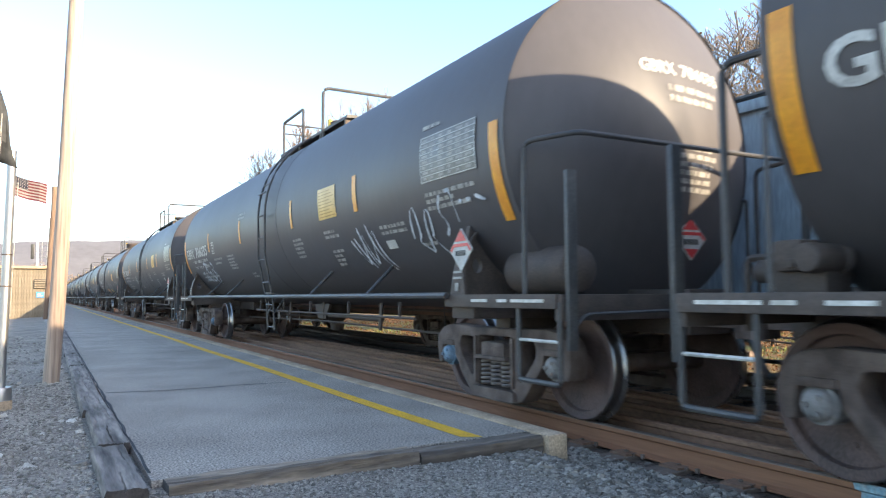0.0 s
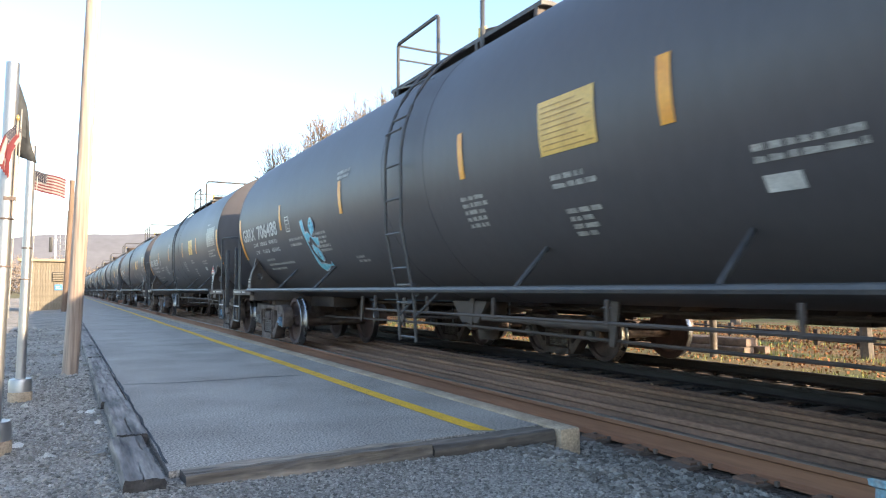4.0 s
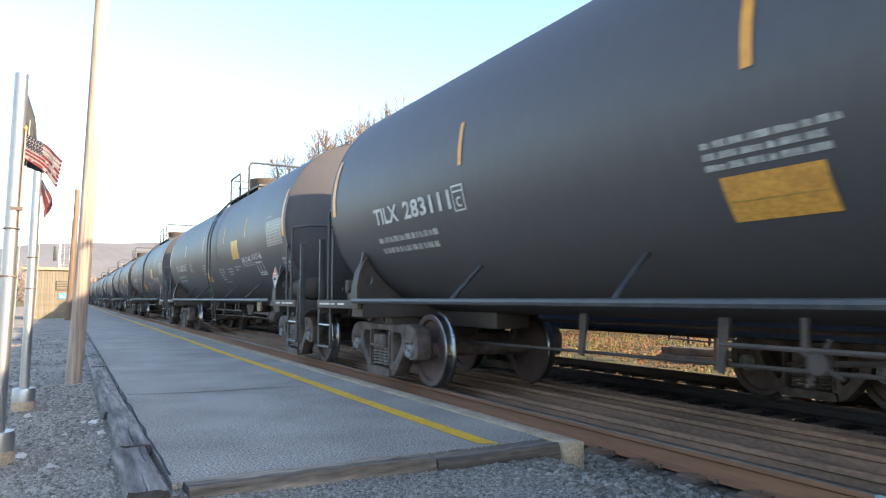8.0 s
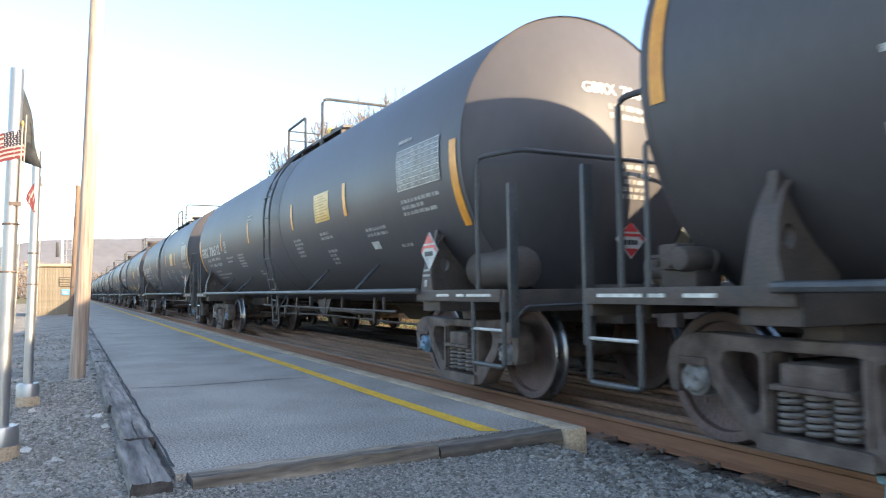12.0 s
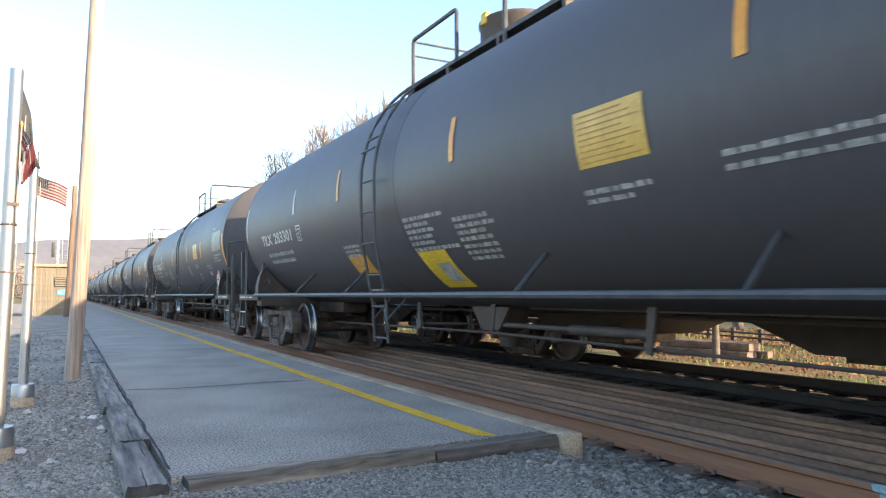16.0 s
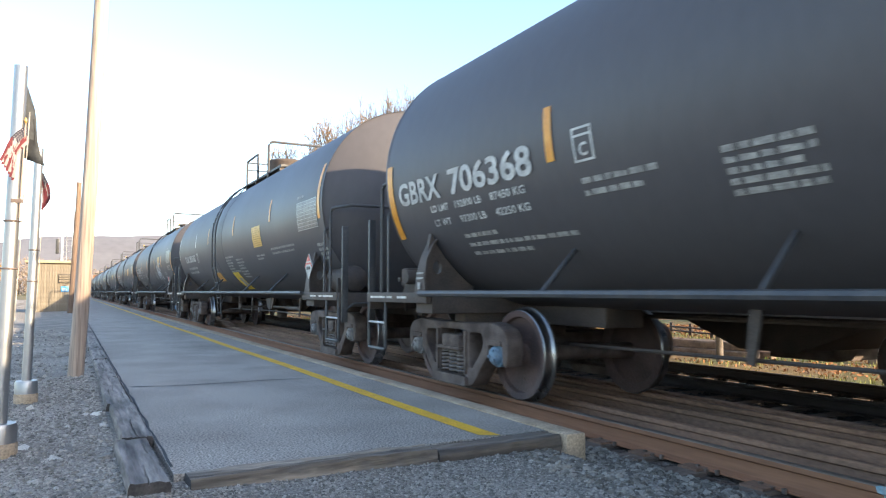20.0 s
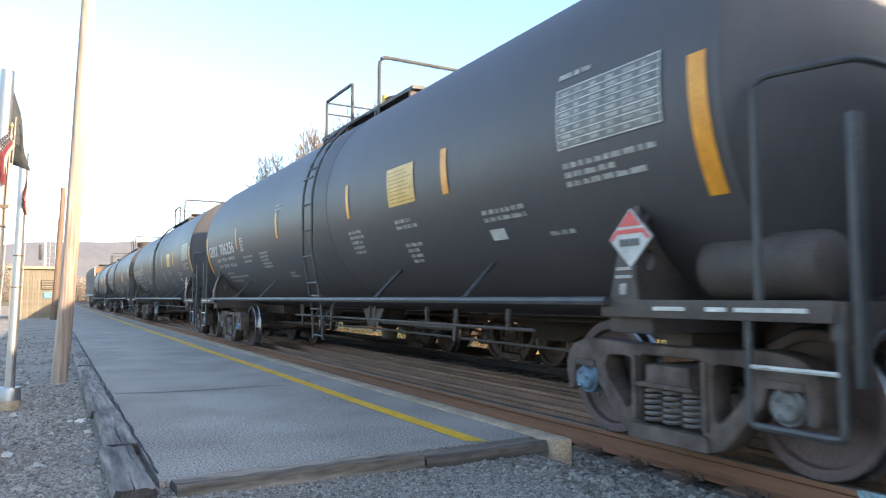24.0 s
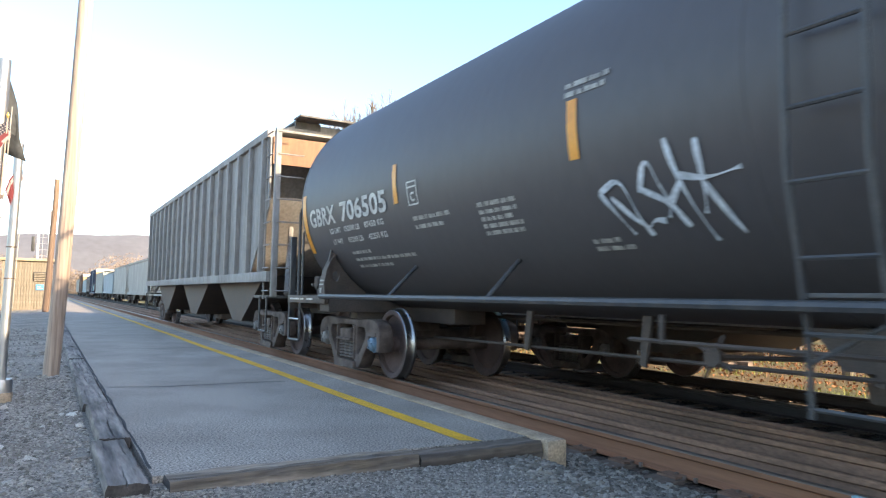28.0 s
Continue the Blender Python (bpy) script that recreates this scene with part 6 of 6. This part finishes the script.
# signal mast behind the hut
mast = thing("signal_mast", "white lattice railway signal mast behind the hut", "signal mast", "", pose(-0.6, 60, 0))
part("column", box(bmesh.new(), -0.08, 0.08, -0.08, 0.08, -0.4, 5.4, 0.01), ALU, mast)
part("signal_head", box(bmesh.new(), -0.42, -0.18, -0.3, 0.0, 3.9, 5.0, 0.04), BLACK, mast, "black signal head")
for k in range(5):
    part("cage_bar", tube(bmesh.new(), rounded([(-0.1, -0.1, 3.6 + 0.45 * k), (0.65, -0.1, 3.6 + 0.45 * k), (0.65, 0.6, 3.6 + 0.45 * k)], 0.05), 0.03, 6), ALU, mast)
for x in (0.3, 0.65):
    part("cage_post", tube(bmesh.new(), [(x, -0.1, 3.2), (x, -0.1, 5.5)], 0.03, 6), ALU, mast)


# ---- trees and far woods ----
def leaf_mesh(points, size, rnd):
    """Many small leaves, each a bent quad."""
    verts, faces = [], []
    for p in points:
        a = Vector((rnd.uniform(-1, 1), rnd.uniform(-1, 1), rnd.uniform(-1, 1))).normalized()
        b = a.cross(Vector((rnd.uniform(-1, 1), rnd.uniform(-1, 1), rnd.uniform(-1, 1)))).normalized()
        s = size * rnd.uniform(0.6, 1.3)
        i = len(verts)
        verts += [tuple(p + a * s), tuple(p + b * s * 0.6), tuple(p - a * s), tuple(p - b * s * 0.6)]
        faces.append((i, i + 1, i + 2, i + 3))
    me = bpy.data.meshes.new("leaves")
    me.from_pydata(verts, [], faces)
    return me


def tree(x, y, h, seed, leaves, label, leaf=None, size=0.07, twig=0.012, slim=1.0, deep=5):
    rnd = random.Random(seed)
    t = thing("tree", label, "tree", "autumn trees", pose(x, y, -0.45))
    verts, faces = [], []
    tips = []

    def limb(pts, rs, seg):
        base = None
        for i, p in enumerate(pts):
            d = (pts[min(i + 1, len(pts) - 1)] - pts[max(i - 1, 0)]).normalized()
            side = d.cross(Vector((0.3, 0.2, 1)) if abs(d.z) < 0.9 else Vector((1, 0, 0))).normalized()
            up = side.cross(d)
            at = len(verts)
            verts.extend(tuple(p + max(rs[i], twig) * (math.cos(k * math.tau / seg) * side + math.sin(k * math.tau / seg) * up)) for k in range(seg))
            if base is not None:
                faces.extend((base + k, base + (k + 1) % seg, at + (k + 1) % seg, at + k) for k in range(seg))
            base = at

    def drawn_in(p):
        return Vector((p.x * slim, p.y * slim, p.z))

    def grow(p, d, length, r, depth):
        pts, rs = [p], [r]
        for i in range(3):
            d = (d + Vector((rnd.uniform(-1, 1), rnd.uniform(-1, 1), rnd.uniform(-0.3, 0.5))) * 0.2).normalized()
            pts.append(pts[-1] + d * length / 3)
            rs.append(r * (1 - 0.4 * (i + 1) / 3))
        limb([drawn_in(q) for q in pts], rs, 8 if depth == 0 else (5 if depth < 3 else 3))
        if depth >= deep:
            tips.extend(drawn_in(q) for q in pts[1:])
            return
        for k in range(5 if depth == 0 else rnd.choice((3, 3, 4))):
            a = rnd.uniform(0, math.tau)
            side = Vector((math.cos(a), math.sin(a), rnd.uniform(0.0, 0.7)))
            base = pts[rnd.choice((1, 2, 3, 3)) if depth else rnd.choice((2, 2, 3))]
            grow(base, (d * 0.75 + side * rnd.uniform(0.6, 1.0)).normalized(), length * rnd.uniform(0.58, 0.76), rs[-1] * rnd.uniform(0.5, 0.72), depth + 1)
        grow(pts[-1], d, length * 0.68, rs[-1], depth + 1)

    grow(Vector((0, 0, 0)), Vector((0, 0, 1)), h * 0.34, h * 0.015, 0)
    me = bpy.data.meshes.new("trunk")
    me.from_pydata(verts, [], faces)
    me.materials.append(BARK)
    part("trunk", me, None, t, "bare grey trunk and limbs")
    if leaves:
        pts = [rnd.choice(tips) + Vector((rnd.gauss(0, 0.16), rnd.gauss(0, 0.16), rnd.gauss(0, 0.14))) for _ in range(leaves)]
        me = leaf_mesh(pts, size, rnd)
        me.materials.append(leaf or LEAF)
        part("crown", me, None, t, "thin scatter of rust-brown leaves")
    return t


tree(21.5, 60, 19.2, 1, 3200, "tall bare autumn tree with few leaves", size=0.08, twig=0.018, slim=0.5)
tree(24.3, 61, 22.2, 2, 2600, "tall bare autumn tree with few leaves", size=0.08, twig=0.018, slim=0.5)
tree(19.6, 62, 17.4, 3, 2000, "bare autumn tree with a few rust leaves", size=0.08, twig=0.018, slim=0.6)
tree(27.6, 63, 23.4, 4, 1800, "tall bare autumn tree with few leaves", size=0.08, twig=0.018, slim=0.5)
tree(25.0, 20.5, 15.0, 5, 4200, "tall autumn tree with rust-brown leaves", LEAF_O, 0.055)
tree(29.0, 19.0, 16.0, 6, 2600, "tall bare autumn tree with few leaves", LEAF_O, 0.055)
tree(31.0, 12.0, 16.0, 7, 1200, "tall autumn tree with rust-brown leaves")
tree(22.0, 8.0, 14.0, 8, 800, "bare autumn tree with a few rust leaves")
tree(34.0, 27.0, 18.0, 9, 1200, "tall bare autumn tree with few leaves")
tree(40.0, 40.0, 18.0, 10, 900, "tall bare autumn tree with few leaves")
tree(15.5, 9.3, 9.0, 11, 300, "slim bare tree on the leafy verge")
# the tree behind the platform end that throws its limbs' shade across the passing heads
tree(17.6, -14.4, 15.0, 12, 0, "tall bare tree beyond the far track", deep=3)


def clump_wood(name, spots, count, size, material, label, seed):
    """A far thicket of many small leaf clumps with an uneven top."""
    rnd = random.Random(seed)
    pts = []
    for _ in range(count):
        x, y, h, w = rnd.choice(spots)
        a, r = rnd.uniform(0, math.tau), w * math.sqrt(rnd.random())
        z = h * rnd.random() ** 0.8 * (1 - 0.5 * (r / w) ** 2)
        pts.append(Vector((x + r * math.cos(a), y + r * math.sin(a), z - 0.4)))
    me = leaf_mesh(pts, size, rnd)
    me.materials.append(material)
    ob = new(name, me)
    return tagged(ob, label, "woods", "", "stuff")


rnd = random.Random(77)
clump_wood("autumn_thicket", [(-9 - 3.2 * k + rnd.uniform(-1, 1), 84 + rnd.uniform(-8, 10), rnd.uniform(5.0, 9.0), 3.5) for k in range(12)], 22000, 0.12, LEAF_O, "orange-brown autumn thicket behind the hut", 5)
# distant woods: their haze is only a paler brown in the material
clump_wood("distant_woods", [(-60 + 6.5 * k, 330 + rnd.uniform(-25, 30), rnd.uniform(11, 18), 9) for k in range(30)], 60000, 0.34, mat("hazy_brown_woods", (0.30, 0.225, 0.16), (0.24, 0.18, 0.135), rough=1, bump=0, scale=0.1, per=0.0), "hazy brown woods at the end of the line", 6)
clump_wood("verge_woods", [(46 + rnd.uniform(-4, 14), -20 + 9.0 * k, rnd.uniform(9, 15), 6) for k in range(16)], 42000, 0.32, LEAF, "rust-brown woods behind the verge", 7)
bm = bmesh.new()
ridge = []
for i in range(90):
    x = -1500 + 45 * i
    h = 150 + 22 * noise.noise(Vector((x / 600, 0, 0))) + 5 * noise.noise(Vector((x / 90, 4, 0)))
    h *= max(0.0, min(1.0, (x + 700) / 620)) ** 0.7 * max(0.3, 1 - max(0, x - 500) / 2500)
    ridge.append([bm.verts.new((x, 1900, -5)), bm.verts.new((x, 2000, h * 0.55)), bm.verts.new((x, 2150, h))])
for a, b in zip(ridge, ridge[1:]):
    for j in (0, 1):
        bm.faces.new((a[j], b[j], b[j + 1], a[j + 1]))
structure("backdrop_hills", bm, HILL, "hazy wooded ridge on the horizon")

# stacked old ties on the verge beyond the tracks
for i, (x, y, a) in enumerate(((13.6, 9.4, 8), (13.9, 9.5, 5), (14.2, 9.35, 10), (13.75, 9.45, 7), (14.05, 9.5, 4))):
    tb = tagged(part("stacked_tie", worn_timber(-0.12, 0.12, -1.25, 1.25, 0, 0.18, 40 + i), TIE), "old brown timber tie stacked on the verge", "timber", "stacked ties")
    tb.matrix_basis = pose(x + 0.20, y + 3.00, -0.46 + (0.19 if i > 2 else 0), 0, 0, a)
post = tagged(part("fence_post", tube(bmesh.new(), [(0, 0, -0.2), (0.01, 0, 0.5), (0, 0, 1.15)], [0.085, 0.08, 0.07], 10), BARK), "short dark timber post on the leafy verge", "post")
post.matrix_basis = pose(12.9, 11.2, -0.45)


# low post-and-rail fence across the verge
fence = thing("rail_fence", "low dark-brown timber post-and-rail fence on the leafy verge", "fence")
FENCE_WOOD = mat("dark_fence_timber", (0.085, 0.06, 0.045), (0.05, 0.038, 0.03), rough=0.9, scale=4, fine=40, bump=0.4)
line = [(17.2 + 0.12 * k + (0.05 * k * k if k > 6 else 0) * 0.2, 4.6 + 1.25 * k) for k in range(13)]
for i, (x, y) in enumerate(line):
    part("post", box(bmesh.new(), x - 0.06, x + 0.06, y - 0.06, y + 0.06, -0.6, -0.02, 0.012), FENCE_WOOD, fence)
    if i:
        a, b = Vector((*line[i - 1], 0)), Vector((x, y, 0))
        for z in (-0.30, -0.16):
            part("rail", tube(bmesh.new(), [a + Vector((-0.07, 0, z)), b + Vector((-0.07, 0, z))], 0.032, 6), FENCE_WOOD, fence)


# ---- loose stones, leaves and grass ----
def stones(name, n, region, size, material, label, seed, zfun):
    rs = np.random.RandomState(seed)
    g = (1 + 5 ** 0.5) / 2
    base = np.array([(-1, g, 0), (1, g, 0), (-1, -g, 0), (1, -g, 0), (0, -1, g), (0, 1, g), (0, -1, -g), (0, 1, -g), (g, 0, -1), (g, 0, 1), (-g, 0, -1), (-g, 0, 1)]) / 1.9
    tri = np.array([(0, 11, 5), (0, 5, 1), (0, 1, 7), (0, 7, 10), (0, 10, 11), (1, 5, 9), (5, 11, 4), (11, 10, 2), (10, 7, 6), (7, 1, 8), (3, 9, 4), (3, 4, 2), (3, 2, 6), (3, 6, 8), (3, 8, 9), (4, 9, 5), (2, 4, 11), (6, 2, 10), (8, 6, 7), (9, 8, 1)])
    verts, faces = [], []
    x0, x1, y0, y1 = region
    for i in range(n):
        x, y = rs.uniform(x0, x1), rs.uniform(y0, y1)
        s = size[0] + (size[1] - size[0]) * rs.rand() ** 2.5
        v = base * (1 + 0.35 * rs.randn(12, 1).clip(-1, 1)) * s * np.array([rs.uniform(0.8, 1.4), rs.uniform(0.7, 1.1), rs.uniform(0.5, 0.8)])
        a = rs.uniform(0, 6.3)
        c, q = np.cos(a), np.sin(a)
        v = v @ np.array([[c, q, 0], [-q, c, 0], [0, 0, 1]]) + (x, y, zfun(x, y) + s * rs.uniform(-0.1, 0.3))
        faces.append(tri + 12 * i)
        verts.append(v)
    me = bpy.data.meshes.new(name)
    me.from_pydata(np.concatenate(verts).tolist(), [], np.concatenate(faces).tolist())
    me.materials.append(material)
    ob = new(name, me)
    return tagged(ob, label, "stones", "", "stuff")


def stone_mat(name, ca, cb, cc):
    m = mat(name, ca, cb, rough=0.9, scale=20, fine=90, bump=0.3, grit=0.25)
    n, l = m.node_tree.nodes, m.node_tree.links
    geo = n.new("ShaderNodeNewGeometry")
    ramp = n.new("ShaderNodeValToRGB")
    ramp.color_ramp.elements[0].color, ramp.color_ramp.elements[1].color = (*ca, 1), (*cc, 1)
    e = ramp.color_ramp.elements.new(0.55)
    e.color = (*cb, 1)
    l.new(geo.outputs["Random Per Island"], ramp.inputs["Fac"])
    hsv = next(k for k in n if k.bl_idname == "ShaderNodeHueSaturation")
    l.new(ramp.outputs[0], hsv.inputs["Color"])
    return m


GREYSTONE = stone_mat("grey_gravel_stones", (0.105, 0.094, 0.080), (0.24, 0.214, 0.182), (0.42, 0.378, 0.325))
BROWNSTONE = stone_mat("brown_grey_ballast_stones", (0.075, 0.056, 0.044), (0.12, 0.095, 0.078), (0.19, 0.165, 0.14))
TANSTONE = stone_mat("pale_loose_stones", (0.20, 0.185, 0.165), (0.38, 0.35, 0.31), (0.58, 0.55, 0.50))
TRACKSTONE = stone_mat("mixed_trackside_stones", (0.085, 0.072, 0.058), (0.19, 0.166, 0.138), (0.32, 0.285, 0.24))
stones("front_gravel", 26000, (-0.4, 3.0, 2.2, 4.05), (0.004, 0.0125), GREYSTONE, "blue-grey crushed gravel before the platform end", 1, yard_z)
stones("side_gravel", 19000, (-1.7, 0.30, 3.2, 9.5), (0.005, 0.017), GREYSTONE, "grey gravel beside the edge timbers", 2, yard_z)
stones("far_side_gravel", 4000, (-3.5, 0.30, 9.5, 22), (0.012, 0.03), GREYSTONE, "grey gravel further along the platform", 12, yard_z)
stones("loose_cobbles", 110, (-1.6, 0.28, 3.6, 7.5), (0.014, 0.045), TANSTONE, "pale loose stones lying on the gravel", 3, yard_z)
stones("trackside_stones", 9000, (2.6, 3.85, 1.9, 4.6), (0.009, 0.028), TRACKSTONE, "coarse grey stones at the foot of the kerb", 4, lambda x, y: yard_z(x, y) - (0.10 if x > 3.5 else 0.0) if y < PLAT_Y or x > 3.25 else -0.4)
stones("ballast_stones", 1800, (3.4, 7.6, 0.5, 13), (0.02, 0.05), BROWNSTONE, "brown-grey ballast stones between and beside the rails", 5, ballast_z)
# stones near-black too, carrying the far bed's shade in their colour
SHADED_STONE = stone_mat("shade_black_stones", (0.02, 0.018, 0.016), (0.04, 0.036, 0.032), (0.08, 0.07, 0.06))
stones("far_ballast_stones", 3000, (7.2, 10.9, 2.0, 16), (0.02, 0.05), SHADED_STONE, "stones of the far track, coloured black for its shade", 6, ballast_z)
rnd = random.Random(11)
pts = [Vector((10.9 + 15 * rnd.random() ** 0.8, rnd.uniform(1, 45), -0.44 + rnd.random() * 0.03)) for _ in range(34000)]
pts = [p for p in pts if noise.noise(Vector((p.x * 0.55, p.y * 0.22, 7))) > -0.28 and (p.x > 12.0 or rnd.random() < 0.3)]
me = leaf_mesh(pts, 0.038, rnd)
me.materials.append(stone_mat("fallen_leaves", (0.12, 0.045, 0.017), (0.22, 0.09, 0.032), (0.30, 0.135, 0.055)))
tagged(new("fallen_leaves", me), "rust and tan fallen leaves on the verge", "leaves", "", "stuff")
verts, faces = [], []
for _ in range(14000):
    x, y = rnd.uniform(10.8, 24), rnd.uniform(1, 40)
    if noise.noise(Vector((x * 0.5, y * 0.35, 2))) < 0.02:
        continue
    a, h = rnd.uniform(0, math.tau), rnd.uniform(0.05, 0.16)
    dx, dy = 0.012 * math.cos(a), 0.012 * math.sin(a)
    i = len(verts)
    verts += [(x - dx, y - dy, -0.46), (x + dx, y + dy, -0.46), (x + rnd.uniform(-0.05, 0.05), y + rnd.uniform(-0.05, 0.05), -0.45 + h)]
    faces.append((i, i + 1, i + 2))
me = bpy.data.meshes.new("grass_tufts")
me.from_pydata(verts, [], faces)
me.materials.append(mat("verge_grass", (0.16, 0.20, 0.04), (0.24, 0.24, 0.06), rough=0.8, scale=0.6, bump=0))
tagged(new("grass_tufts", me), "short yellow-green grass on the verge", "grass", "", "stuff")


# ---- what moves ----
def wheels_of(car):
    return [o for o in car.children if o.name.startswith("wheelset")]


def roll_wheels(car, travel, times, sign):
    """Wheelsets turn with the way the car has gone, while it is near enough to be seen turning."""
    for w in wheels_of(car):
        at = w.matrix_basis.translation.copy()
        rows = [(t, Matrix.Translation(at) @ Matrix.Rotation(sign * travel(t) / 0.457, 4, "X")) for t in times]
        first, last = rows[0], rows[-1]
        rows = ([(0.0, first[1])] if first[0] > 0.01 else []) + rows + ([(28.0, last[1])] if last[0] < 27.99 else [])
        walk(w, rows)


def window(place, lo, hi, step):
    """The times at which a car is within a stretch of the track."""
    n = round(28 / step)
    ts = [i * step for i in range(n + 1)]
    return [t for t in ts if lo < place(t) < hi]


def smooth_near(k, t):
    return -2.409 + PITCH * k - 15.194 * t - 0.01543 * (t - 14) ** 2


def motions():
    keys = sorted(LAG)
    for k, kind, text, car in near_cars:
        walk(car, [(float(t), pose(TRACK_X, near_y(k, t), 0)) for t in keys])
        times = window(lambda t: smooth_near(k, t), -10, 24, 1 / 30)
        if len(times) > 1:
            roll_wheels(car, lambda t: smooth_near(k, 0) - smooth_near(k, t), times, 1)
    walk(tail, [(float(t), pose(TRACK_X, tail_y(t), 0)) for t in keys])
    roll_wheels(tail, lambda t: -tail_y(t), [24 + i / 30 for i in range(121)], 1)
    for mid, car in far_cars:
        walk(car, [(t / 2, pose(TRACK2_X, mid + far_s(t / 2), TRACK2_Z)) for t in range(57)])
        times = window(lambda t: mid + far_s(t), -14, 30, 0.1)
        if len(times) > 1:
            roll_wheels(car, far_s, times, -1)
    for which, (fl, tiles, tilt) in enumerate(flags):
        at = [(t * 0.2, tile_poses(which, t * 0.2)) for t in range(141)]
        for k, tile in enumerate(tiles):
            walk(tile, [(t, poses[k]) for t, poses in at])


motions()
